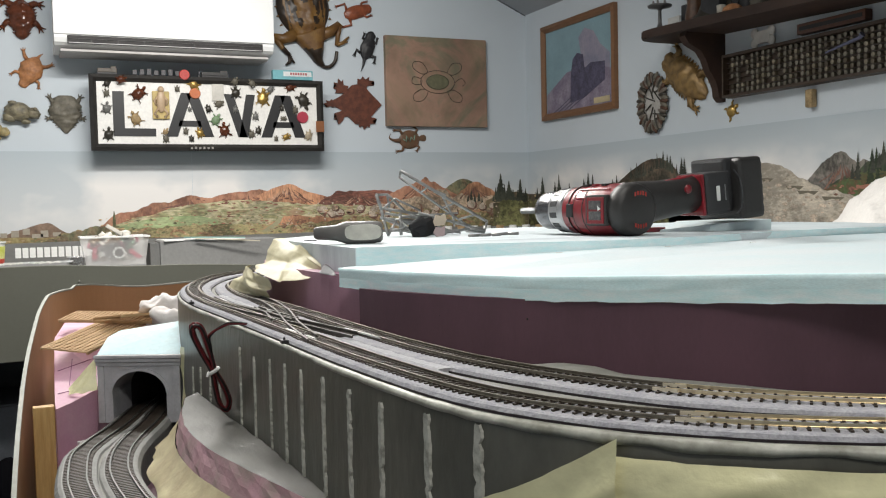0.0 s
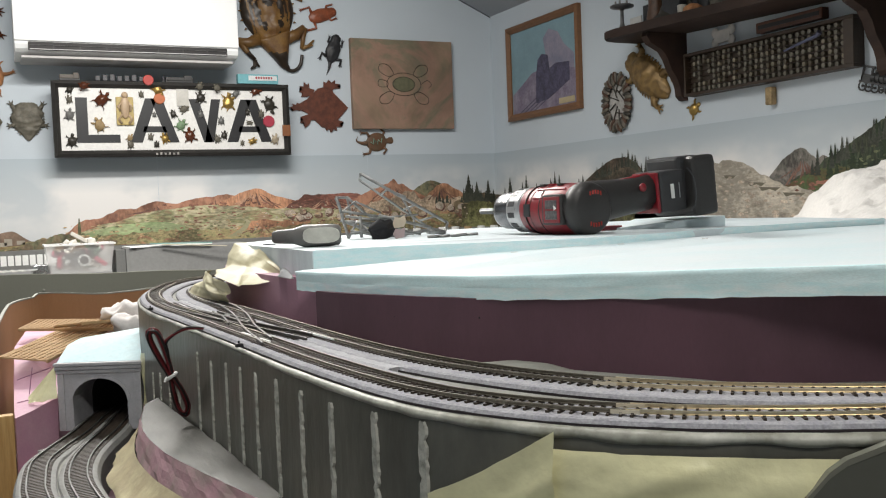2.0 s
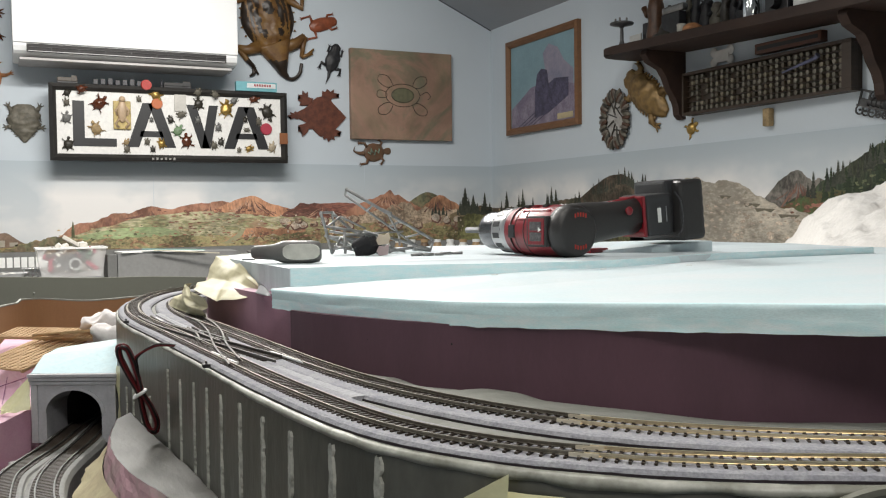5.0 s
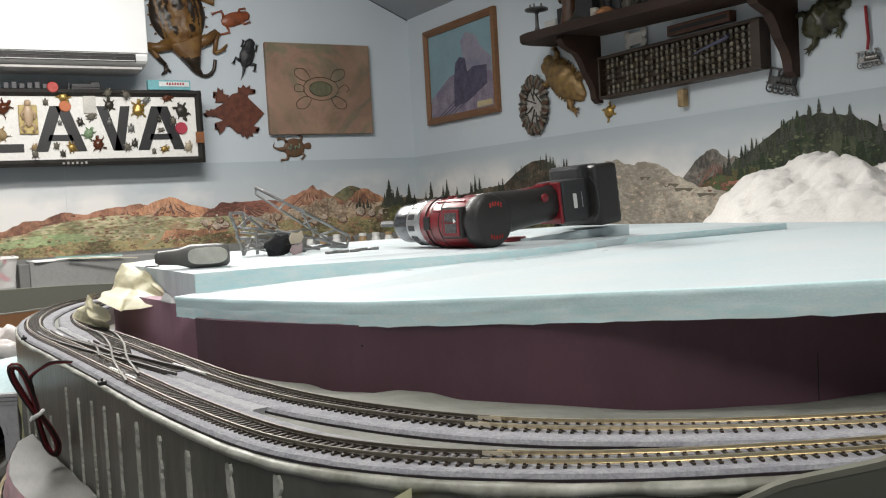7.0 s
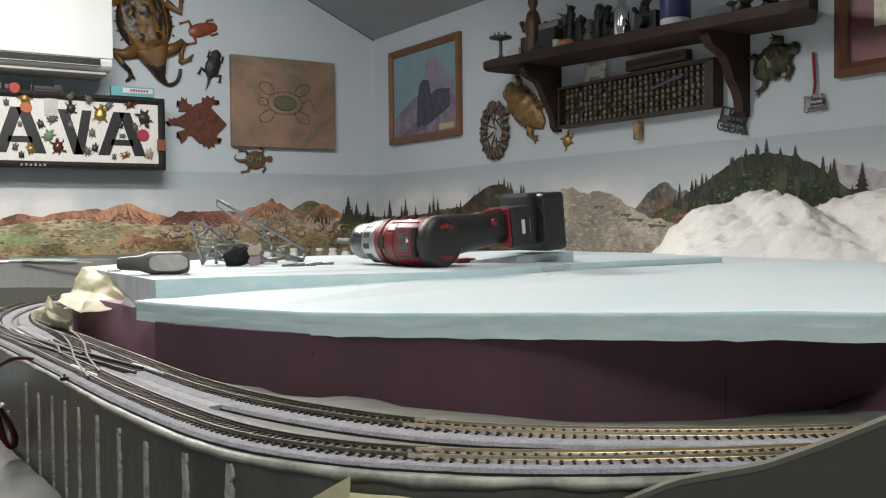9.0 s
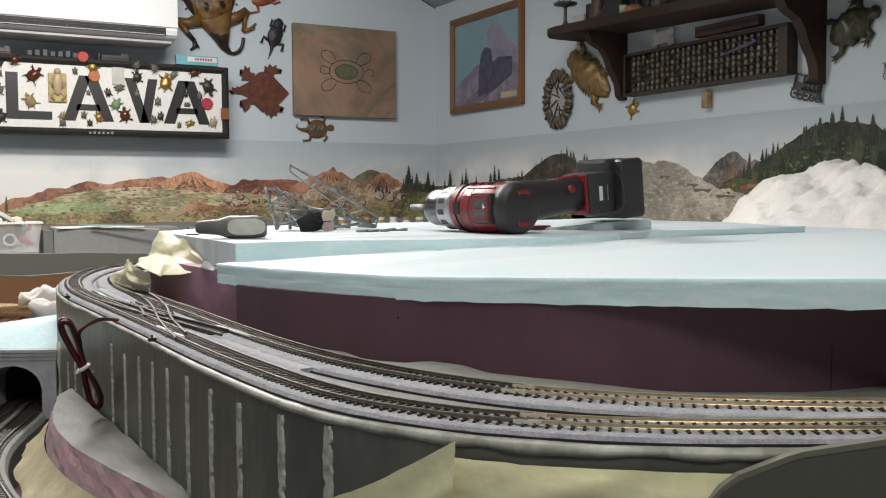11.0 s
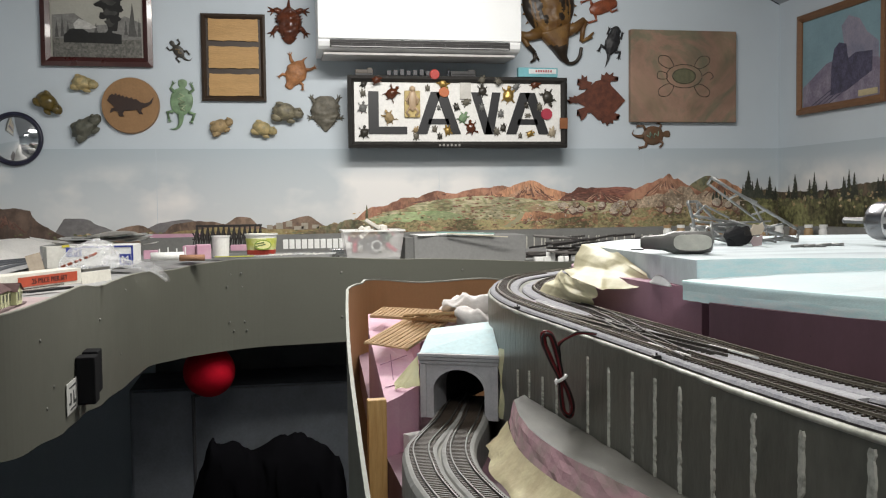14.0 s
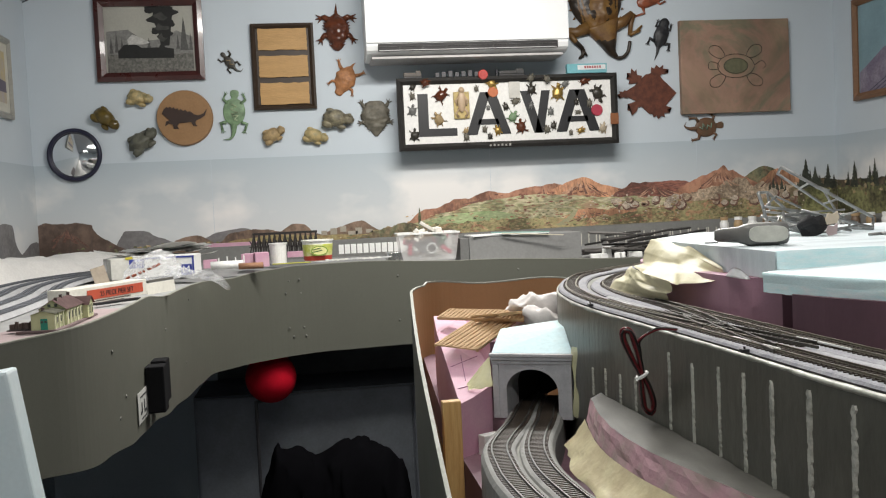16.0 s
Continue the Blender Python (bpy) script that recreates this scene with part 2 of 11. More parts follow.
M_WHITE = mat("white_plastic", (0.78, 0.78, 0.76), 0.45, var=0.03, bump=0.03)
M_BLACK = mat("black_plastic", (0.02, 0.02, 0.022), 0.45, var=0.1, bump=0.1)
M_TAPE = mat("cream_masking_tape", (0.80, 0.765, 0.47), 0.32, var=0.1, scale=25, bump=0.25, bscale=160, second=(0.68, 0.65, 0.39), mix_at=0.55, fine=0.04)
# copy of the tape for the lit drape, toned darker against the light
M_TAPELIT = mat("lit_masking_paper", (0.60, 0.55, 0.355), 0.5, var=0.08, scale=20, bump=0.2, bscale=200, fine=0.04)

OUTER = [(0.70, 1.52), (0.56, 1.49), (0.45, 1.45), (0.346, 1.388), (0.285, 1.337), (0.22, 1.255), (0.175, 1.13), (0.158, 1.02), (0.156, 0.92), (0.162, 0.82), (0.171, 0.65), (0.179, 0.507), (0.192, 0.40), (0.218, 0.337),
         (0.252, 0.296), (0.289, 0.266), (0.331, 0.241), (0.365, 0.223), (0.43, 0.195), (0.52, 0.165), (0.65, 0.14)]
INNER = [(0.70, 1.455), (0.56, 1.43), (0.47, 1.395), (0.385, 1.345), (0.314, 1.29), (0.262, 1.22), (0.221, 1.13), (0.205, 1.04), (0.201, 0.95), (0.206, 0.83), (0.211, 0.72), (0.217, 0.574), (0.229, 0.475), (0.252, 0.399), (0.281, 0.344), (0.318, 0.304),
         (0.36, 0.271), (0.407, 0.242), (0.455, 0.22), (0.54, 0.195), (0.66, 0.17)]
ol, il = smooth_line(OUTER, 0.006), smooth_line(INNER, 0.006)
fascia_line = offset(ol, -0.0175)
if fascia_line[len(ol) // 2].x > ol[len(ol) // 2].x:
    fascia_line = offset(ol, 0.0175)
OUT = -1 if (offset(ol, -0.0175)[len(ol) // 2].x < ol[len(ol) // 2].x) else 1


def nearest(line, x, y):
    return min(range(len(line)), key=lambda i: (line[i].x - x) ** 2 + (line[i].y - y) ** 2)


pen = thing("layout_peninsula", label="curved dark olive model railway peninsula with pale painted ribs", category="model railway")
bm = bmesh.new()
FZ = TB - 0.002
sweep(bm, fascia_line, [(0, -0.75), (0, -0.10), (0, -0.01), (0, 0), (-OUT * 0.006, 0), (-OUT * 0.006, -0.75)], FZ, wob=0.0001)
part("fascia", bm, M_HELIX, pen, "dark olive plaster fascia with a streaky gloss", smooth=False)
bm = bmesh.new()
prism(bm, [*offset(ol, OUT * 0.012), Vector((1.5, 0.15)), Vector((1.5, 1.55))], DECK - 0.014, DECK)
part("deck", bm, M_DECK, pen, "grey plastered deck")
bm = bmesh.new()
a, b = offset(ol, OUT * 0.0158), offset(il, -OUT * 0.0165)
lo_a, hi_a = [bm.verts.new((p.x, p.y, DECK - 0.01)) for p in a], [bm.verts.new((p.x, p.y, TB)) for p in a]
lo_b, hi_b = [bm.verts.new((p.x, p.y, DECK - 0.01)) for p in b], [bm.verts.new((p.x, p.y, TB)) for p in b]
m_a, m_b = len(a) - 1, len(b) - 1
steps = 300
for k in range(steps):
    i, i2, j, j2 = round(k * m_a / steps), round((k + 1) * m_a / steps), round(k * m_b / steps), round((k + 1) * m_b / steps)
    if i != i2 and j != j2:
        bm.faces.new((hi_a[i], hi_a[i2], hi_b[j2], hi_b[j]))
        bm.faces.new((lo_a[i], lo_a[i2], hi_a[i2], hi_a[i]))
        bm.faces.new((hi_b[j], hi_b[j2], lo_b[j2], lo_b[j]))
    elif i != i2:
        bm.faces.new((hi_a[i], hi_a[i2], hi_b[j]))
        bm.faces.new((lo_a[i], lo_a[i2], hi_a[i2], hi_a[i]))
    elif j != j2:
        bm.faces.new((hi_a[i], hi_b[j2], hi_b[j]))
        bm.faces.new((hi_b[j], hi_b[j2], lo_b[j2], lo_b[j]))
part("track_bed", bm, M_DECK, pen, "raised grey track bed")
# plaster lip along the edge of the deck
bm = bmesh.new()
lip = offset(ol, OUT * 0.0165)
rings = []
for i, (p, q) in enumerate(zip(lip, normals2(lip))):
    near_w = max(0.0, min(1.0, (0.60 - p.y) / 0.32))
    w = 0.0013 + 0.0011 * near_w + (0.0005 + 0.0002 * near_w) * fbm(p.x * 40, p.y * 40, 3)
    h = 0.0003 * fbm(p.x * 30, p.y * 30, 9)
    rings.append([bm.verts.new((p.x + q.x * OUT * a * w, p.y + q.y * OUT * a * w, TB - 0.0006 + b * w + h)) for a, b in ((-1.2, 0.1), (-0.5, 0.35), (0.3, 0.1), (1.0, -0.6), (0.9, -1.7), (-1.2, -1.0))])
for r0, r1 in zip(rings, rings[1:]):
    for k in range(6):
        bm.faces.new((r0[k], r0[(k + 1) % 6], r1[(k + 1) % 6], r1[k]))
part("edge_lip", bm, M_LIP, pen, "chipped white plaster edge", smooth=True)
# pale painted ribs down the fascia
RIBS = [(0.927, 1.148, 1.120, 17), (0.887, 1.153, 1.120, 17), (0.850, 1.154, 1.120, 18), (0.815, 1.157, 1.119, 18), (0.742, 1.190, 1.122, 16), (0.701, 1.188, 1.121, 16), (0.662, 1.192, 1.122, 15), (0.625, 1.194, 1.123, 18),
        (0.587, 1.195, 1.122, 20), (0.546, 1.197, 1.120, 22), (0.506, 1.1965, 1.112, 24), (0.461, 1.1965, 1.105, 24), (0.416, 1.1995, 1.10, 30), (0.376, 1.201, 1.10, 30)]
fas_n = normals2(fascia_line)
for ry, top, bot, w in RIBS:
    i = min(range(len(fascia_line)), key=lambda j: abs(fascia_line[j].y - ry) + (10 if fascia_line[j].x > 0.24 else 0))
    p, q = fascia_line[i], fas_n[i]
    d = Vector((-q.y, q.x))
    bm = bmesh.new()
    w0, n = w * 1.15e-4, 34
    prev = None
    for s in range(n + 1):
        z = top + (bot - top) * s / n
        a, b = w0 * (0.62 + 0.5 * random.random() ** 0.6), w0 * (0.62 + 0.5 * random.random() ** 0.6)
        if random.random() < 0.12:
            a *= 0.35
        if random.random() < 0.12:
            b *= 0.35
        if s in (0, n):
            a, b = a * 0.6, b * 0.6
        row = [bm.verts.new((p.x + q.x * OUT * o + d.x * e, p.y + q.y * OUT * o + d.y * e, z)) for o, e in ((-0.001, -a), (0.0014, -a * 0.75), (0.0014, b * 0.75), (-0.001, b))]
        if prev:
            for j in range(3):
                bm.faces.new((prev[j], prev[j + 1], row[j + 1], row[j]))
        prev = row
    part("rib", bm, M_RIB, pen)


# ---------------------------------------------------------------- tracks
def build_track(name, line, z, label, tie_from=0.0, new_from=None, tie_gap=0.0050, w_out=0.0150, w_in=0.0150, count=300, tie_len=0.0092):
    """Track thing: underlay, roadbed, two rails, and ties."""
    tr = thing(name, label=label, category="model track", group="model railway tracks")
    bm = bmesh.new()
    o_, i_ = OUT * w_out, -OUT * w_in
    so, si = OUT, -OUT
    sweep(bm, line, [(o_ + so * 0.0004, 0), (o_ + so * 0.0004, 0.0012), (i_ + si * 0.0004, 0.0012), (i_ + si * 0.0004, 0)], z)
    part("underlay", bm, M_UNDER, tr, "dark underlay strip")
    bm = bmesh.new()
    sweep(bm, line, [(o_, 0.0012), (o_ - so * 0.0012, 0.0029), (o_ - so * 0.0030, 0.0034), (i_ - si * 0.0030, 0.0034), (i_ - si * 0.0012, 0.0029), (i_, 0.0012)], z, wob=0.0002)
    part("roadbed", bm, M_ROADBED, tr, "speckled grey foam roadbed")
    split = nearest(line, *new_from) if new_from else len(line) - 1
    prof = [(-0.0008, 0), (-0.0008, 0.0003), (-0.0002, 0.0005), (-0.0002, 0.0012), (-0.0005, 0.0013), (-0.0005, 0.0018), (0.0005, 0.0018), (0.0005, 0.0013), (0.0002, 0.0012), (0.0002, 0.0005), (0.0008, 0.0003), (0.0008, 0)]
    for s in (-0.006, 0.006):
        o = offset(line, s)
        bm = bmesh.new()
        sweep(bm, o[:split + 1], prof, z + 0.0044)
        part("rail", bm, M_RAIL, tr)
        if new_from:
            bm = bmesh.new()
            sweep(bm, o[split:], prof, z + 0.0044)
            part("rail", bm, M_RAILNEW, tr, "bright bronze-coloured rail")
            # rail joiner and the moulded gap of the flexible track
            a, b = o[split - 2], o[split + 1]
            bm = bmesh.new()
            sweep(bm, o[split - 1:split + 2], [(-0.0014, 0), (-0.0012, 0.0016), (0.0012, 0.0016), (0.0014, 0)], z + 0.0043)
            part("rail_joiner", bm, M_RAILWEB, tr, "metal rail joiner")
    # ties: one shared mesh each for old and new ties
    bm = bmesh.new()
    box(bm, -0.00065, 0.00065, -tie_len, tie_len, 0, 0.0010)
    for s in (-0.006, 0.006):
        box(bm, -0.0006, 0.0006, s - 0.0014, s + 0.0014, 0.0010, 0.0015)
    me_old = bpy.data.meshes.new("tie")
    bm.to_mesh(me_old)
    bm.free()
    me_old.materials.append(M_TIE)
    pts = smooth_line([(p.x, p.y) for p in line[::6]] + [(line[-1].x, line[-1].y)], tie_gap)
    nr = normals2(pts)
    vis = [(p, q) for p, q in zip(pts, nr)]
    keep = [k for k, (p, q) in enumerate(vis) if p.y < 1.45 and p.x < 0.62]
    near = sorted(keep, key=lambda k: -k)[:count]
    for k in near:
        p, q = vis[k]
        o = new("tie", me_old)
        o.matrix_basis = pose(p.x, p.y, z + 0.0033, 0, 0, math.degrees(math.atan2(-q.x, q.y)) + random.uniform(-1.5, 1.5))
        o.parent = tr
    return tr


build_track("outer_track", ol, TB, "double-rail model track on grey foam roadbed along the deck edge", new_from=(0.243, 0.306), w_in=0.0195)
build_track("inner_track", il, TB, "double-rail model track on grey foam beside the purple foam wall", new_from=(0.273, 0.360), w_out=0.0205)

# crossover between the two tracks: point rails, frog and infill
xo = thing("track_crossover", label="fine-scale crossover rails linking the two curved tracks", category="model track")
bm = bmesh.new()
mid = smooth_line([(p.x * 0.5 + q.x * 0.5, p.y) for p, q in ((Vector((0.165, 1.0)), Vector((0.205, 1.0))), (Vector((0.170, 0.8)), Vector((0.209, 0.8))), (Vector((0.176, 0.58)), Vector((0.217, 0.58))), (Vector((0.186, 0.47)), Vector((0.231, 0.47))))], 0.01)
sweep(bm, mid, [(-0.0085, 0.0), (-0.0080, 0.0058), (-0.0055, 0.0070), (0.0055, 0.0070), (0.0080, 0.0058), (0.0085, 0)], TB - 0.004, wob=0.0002)
part("infill", bm, mat("pale_grey_infill", (0.42, 0.42, 0.44), 0.9, var=0.1, scale=90, bump=0.7, bscale=600, fine=0.2), xo, "pale grey roadbed infill")
M_XRAIL = mat("dull_point_rail", (0.085, 0.078, 0.066), 0.45, metal=0.55, var=0.35, scale=120, bump=0.05)
for q in (((0.1655, 0.95), (0.1665, 0.88), (0.176, 0.80), (0.192, 0.70), (0.205, 0.62)), ((0.1535, 0.95), (0.1555, 0.88), (0.166, 0.79), (0.182, 0.69), (0.1955, 0.60)),
          ((0.207, 0.93), (0.2075, 0.87), (0.200, 0.79), (0.185, 0.70), (0.176, 0.62)), ((0.195, 0.93), (0.196, 0.87), (0.189, 0.79), (0.174, 0.69), (0.1645, 0.60)),
          ((0.1835, 0.83), (0.186, 0.78), (0.1915, 0.73)), ((0.1795, 0.83), (0.1775, 0.78), (0.171, 0.73)), ((0.1845, 0.72), (0.181, 0.76), (0.178, 0.80)), ((0.170, 0.86), (0.176, 0.82), (0.182, 0.77))):
    bm = bmesh.new()
    sweep(bm, smooth_line(q, 0.008), [(-0.0007, 0), (-0.0007, 0.0019), (0.0007, 0.0019), (0.0007, 0)], TB + 0.0044)
    part("point_rail", bm, M_XRAIL, xo)
bm = bmesh.new()
for ends in (((0.1600, 0.93), (0.171, 0.795), (0.187, 0.695), (0.1995, 0.62)), ((0.2010, 0.92), (0.1945, 0.79), (0.1795, 0.695), (0.1710, 0.62))):
    way = smooth_line(ends, 0.0062)
    for p, q in zip(way, normals2(way)):
        box(bm, -0.0085, 0.0085, -0.0006, 0.0006, 0, 0.0010, pose(p.x, p.y, TB + 0.0032, 0, 0, math.degrees(math.atan2(q.y, q.x))))
tagged(part("tie_bed", bm, M_TIE, xo, "ties under the crossing rails"), kind="stuff")
for (x, y), (x2, y2) in (((0.2045, 0.645), (0.2100, 0.585)), ((0.1665, 0.665), (0.169, 0.635)), ((0.1690, 0.625), (0.171, 0.603)), ((0.197, 0.905), (0.199, 0.87)), ((0.184, 0.80), (0.187, 0.775)), ((0.1665, 0.93), (0.168, 0.895))):
    bm = bmesh.new()
    sweep(bm, smooth_line([(x, y), ((x + x2) / 2, (y + y2) / 2), (x2, y2)], 0.01), [(-0.0008, 0), (-0.0008, 0.0012), (0.0008, 0.0012), (0.0008, 0)], TB + 0.0048)
    part("frog_plate", bm, M_WHITE, xo, "white plastic point strip")
for x, y in ((0.1535, 0.62), (0.1395, 0.93)):
    bm = bm_box(-0.0025, 0.0025, -0.0028, 0.0028, 0, 0.0026, 0.0005)
    sm = thing("switch_block", (x, y, TB + 0.0018), label="small black switch block beside the outer track", category="switch")
    part("block", bm, M_BLACK, sm)
    bm = bmesh.new()
    cone(bm, 0.0008, 0.0008, 0.0016, pose(0, 0, 0.0026), 8)
    part("lever", bm, M_BLACK, sm)

# ---------------------------------------------------------------- foam risers and slabs
def slab_z(p):
    return 1.245 + 0.01 * (0.8 - p[1]) + 0.055 * (max(0.30, min(p[0], 0.46)) - 0.25)


front = smooth_line([(0.2385, 0.757), (0.251, 0.70), (0.278, 0.615), (0.313, 0.529), (0.355, 0.455), (0.392, 0.394), (0.424, 0.338), (0.465, 0.282), (0.489, 0.250), (0.508, 0.246), (0.550, 0.264), (0.60, 0.285)], 0.010)
fs = thing("front_foam_slab", label="pale cyan foam slab with a rough curved cut edge", category="foam board")
bm = bmesh.new()
outline = [*front, Vector((0.75, 0.33)), Vector((1.0, 0.40)), Vector((1.05, 0.766)), Vector((0.726, 0.762)), Vector((0.60, 0.726)), Vector((0.50, 0.714)), Vector((0.41, 0.740)), Vector((0.332, 0.775)), Vector((0.29, 0.788)), Vector((0.247, 0.768))]
prism(bm, outline, lambda p: slab_z(p) - 0.0150, slab_z)
o = part("board", bm, M_CYAN, fs)
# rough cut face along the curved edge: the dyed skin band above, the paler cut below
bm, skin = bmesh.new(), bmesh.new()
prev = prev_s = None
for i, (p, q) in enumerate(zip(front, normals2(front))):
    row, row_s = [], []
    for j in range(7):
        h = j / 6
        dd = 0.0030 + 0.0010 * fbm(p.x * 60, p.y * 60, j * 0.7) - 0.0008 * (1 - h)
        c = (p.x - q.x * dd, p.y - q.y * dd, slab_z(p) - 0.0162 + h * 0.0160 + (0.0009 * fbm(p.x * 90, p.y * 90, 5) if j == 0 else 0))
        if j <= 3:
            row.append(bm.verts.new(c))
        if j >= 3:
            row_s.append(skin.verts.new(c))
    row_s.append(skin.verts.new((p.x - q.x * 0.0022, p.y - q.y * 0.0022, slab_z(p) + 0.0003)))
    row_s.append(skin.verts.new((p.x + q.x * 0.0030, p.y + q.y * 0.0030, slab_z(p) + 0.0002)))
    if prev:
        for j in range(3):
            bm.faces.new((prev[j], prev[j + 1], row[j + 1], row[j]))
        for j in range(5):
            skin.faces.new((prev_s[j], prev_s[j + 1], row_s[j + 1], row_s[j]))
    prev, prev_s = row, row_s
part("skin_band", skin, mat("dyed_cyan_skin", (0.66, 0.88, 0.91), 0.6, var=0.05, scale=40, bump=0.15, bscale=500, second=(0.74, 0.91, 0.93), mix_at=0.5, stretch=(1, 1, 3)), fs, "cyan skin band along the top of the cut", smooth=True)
part("cut_edge", bm, M_CYANCUT, fs, "hot-wire cut cyan edge", smooth=True)
WHITE_SKIN = mat("white_foam_skin", (0.88, 0.90, 0.90), 0.5, var=0.05, scale=60)
RTOP = 1.2635
rs = thing("rear_foam_slab", label="white-topped cyan foam slab carrying tools", category="foam board")
rear_outline = [Vector(v) for v in ((0.2575, 0.777), (0.332, 0.772), (0.410, 0.742), (0.500, 0.716), (0.60, 0.728), (0.726, 0.764), (0.965, 0.77), (1.02, 0.95), (0.98, 1.20), (0.60, 1.22), (0.36, 1.20), (0.272, 1.10), (0.259, 1.02))]
bm = bmesh.new()
prism(bm, rear_outline, lambda p: RTOP - 0.024, RTOP)
# grey streaks in the white colour stand in for the drill's shadow and reflection
part("board", bm, mat("shade_streaked_foam_top", (0.70, 0.78, 0.81), 0.5, var=0.1, scale=7, bump=0.08, bscale=300, second=(0.42, 0.48, 0.52), mix_at=0.62, fine=0.04, stretch=(0.5, 3, 1), sss=0.1), rs)
bm = bmesh.new()
prev = None
edge = smooth_line([(0.2575, 0.777), (0.332, 0.772), (0.410, 0.742), (0.500, 0.716), (0.60, 0.728), (0.726, 0.764), (0.965, 0.77)], 0.012)
for p, q in zip(edge, normals2(edge)):
    row = []
    for j in range(5):
        h = j / 4
        dd = 0.0028 + 0.0014 * fbm(p.x * 50, p.y * 50, j)
        row.append(bm.verts.new((p.x - q.x * dd, p.y - q.y * dd, RTOP - 0.024 + h * 0.0246)))
    if prev:
        for j in range(4):
            bm.faces.new((prev[j], prev[j + 1], row[j + 1], row[j]))
    prev = row
part("cut_edge", bm, M_CYANCUT, rs, "cut cyan edge", smooth=True)

pur = smooth_line([(0.2375, 0.7155), (0.246, 0.675), (0.266, 0.62), (0.292, 0.56), (0.322, 0.503), (0.353, 0.450), (0.388, 0.405), (0.423, 0.368), (0.473, 0.332), (0.543, 0.300), (0.66, 0.285), (0.85, 0.30)], 0.012)
pur = [Vector((p.x + 0.0030, p.y + 0.0026)) for p in pur]
pr = thing("purple_foam_riser", label="foam wall curving under the cyan slab, coloured dark purple for shade", category="foam riser")
bm = bmesh.new()
prism(bm, [*pur, Vector((0.9, 0.60)), Vector((0.275, 0.775)), Vector((0.2440, 0.722))], DECK - 0.004, lambda p: slab_z(p) - 0.0151)
part("wall", bm, M_PURPLE, pr)
for k, t0, t1 in ((38, 0.45, 0.95), (47, 0.1, 0.9)):
    p = pur[k]
    zt_ = slab_z(p) - 0.016
    bm = bmesh.new()
    tube(bm, [(p.x, p.y - 0.0002, zt_ + (DECK - zt_) * t1), (p.x + 0.0004, p.y - 0.0002, zt_ + (DECK - zt_) * t0)], 0.0003, 6)
    part("seam", bm, M_UNDER, pr, "faint seam between foam pieces")
for x, y, z in ((0.300, 0.5465, 1.222), (0.268, 0.6195, 1.219), (0.252, 0.665, 1.226)):
    bm = bmesh.new()
    ball(bm, 0.0009, pose(x + 0.002, y + 0.0026, z), 7, 5)
    part("pin_hole", bm, M_UNDER, pr, "small dark pin hole")
bm = bmesh.new()
prism(bm, [Vector(v) for v in ((0.520, 0.300), (0.548, 0.262), (0.66, 0.262), (0.70, 0.31))], DECK - 0.003, lambda p: DECK + 0.012 + 0.16 * (p[0] - 0.52))
part("wedge", bm, M_PURPLE, pr, "foam offcut coloured dark purple for shade")
p2 = smooth_line([(0.268, 0.787), (0.247, 0.83), (0.239, 0.90), (0.238, 0.97), (0.241, 1.05), (0.262, 1.12), (0.32, 1.19), (0.40, 1.25)], 0.015)
br = thing("back_foam_riser", label="foam riser under the white slab, coloured lighter mauve for light", category="foam riser")
bm = bmesh.new()
prism(bm, [*p2, Vector((0.9, 1.2)), Vector((0.6, 0.815))], DECK - 0.004, RTOP - 0.0245)
# the purple wall's foam again, in a paler tone for the light here
part("wall", bm, mat("lit_insulation_foam", (0.40, 0.215, 0.285), 0.6, var=0.1, scale=20, bump=0.12, bscale=500, fine=0.04), br)
# bumpy grey plaster between inner track and foam
def fillet_foot(x):
    """Height of the plaster where it meets the foam."""
    pts = [(0.240, 1.1945), (0.254, 1.1945), (0.270, 1.1930), (0.280, 1.1935), (0.290, 1.1900), (0.305, 1.1912), (0.315, 1.1945), (0.324, 1.1943), (0.337, 1.1910), (0.362, 1.1910), (0.400, 1.1890), (0.450, 1.1912), (0.510, 1.1958), (0.565, 1.1980)]
    for (a, za), (b, zb_) in zip(pts, pts[1:]):
        if x <= b:
            t = max(0.0, (x - a) / (b - a))
            return za + (zb_ - za) * t * t * (3 - 2 * t)
    return pts[-1][1]


bm = bmesh.new()
inn = offset(il, -OUT * 0.0155)
i0, i1 = nearest(il, 0.211, 0.72), nearest(il, 0.60, 0.19)
prev = None
for i in range(i0, i1):
    fine_e = min((pur[j].lerp(pur[j + 1], f / 6) for j in range(len(pur) - 1) for f in range(6)), key=lambda v: (v - inn[i]).length_squared)
    foot = Vector((fine_e.x + 0.003, fine_e.y + 0.002))
    zf = fillet_foot(fine_e.x)
    row = []
    for j in range(9):
        t = j / 8
        p = inn[i].lerp(foot, t)
        lump = 0.0012 * fbm(p.x * 30, p.y * 30, 1.7) * math.sin(t * math.pi)
        row.append(bm.verts.new((p.x, p.y, TB + 0.0004 + (zf - TB - 0.0004) * t ** 0.8 + lump)))
    if prev:
        for j in range(8):
            bm.faces.new((prev[j], prev[j + 1], row[j + 1], row[j]))
    prev = row
tagged(part("plaster_fillet", bm, M_DECK, smooth=True), label="lumpy grey plaster strip at the foot of the foam", category="plaster")

# olive hardboard panel at the near end of the deck edge
near = [p for p in offset(ol, OUT * 0.0215)]
j0, j1 = nearest(near, 0.250, 0.262), len(near) - 1


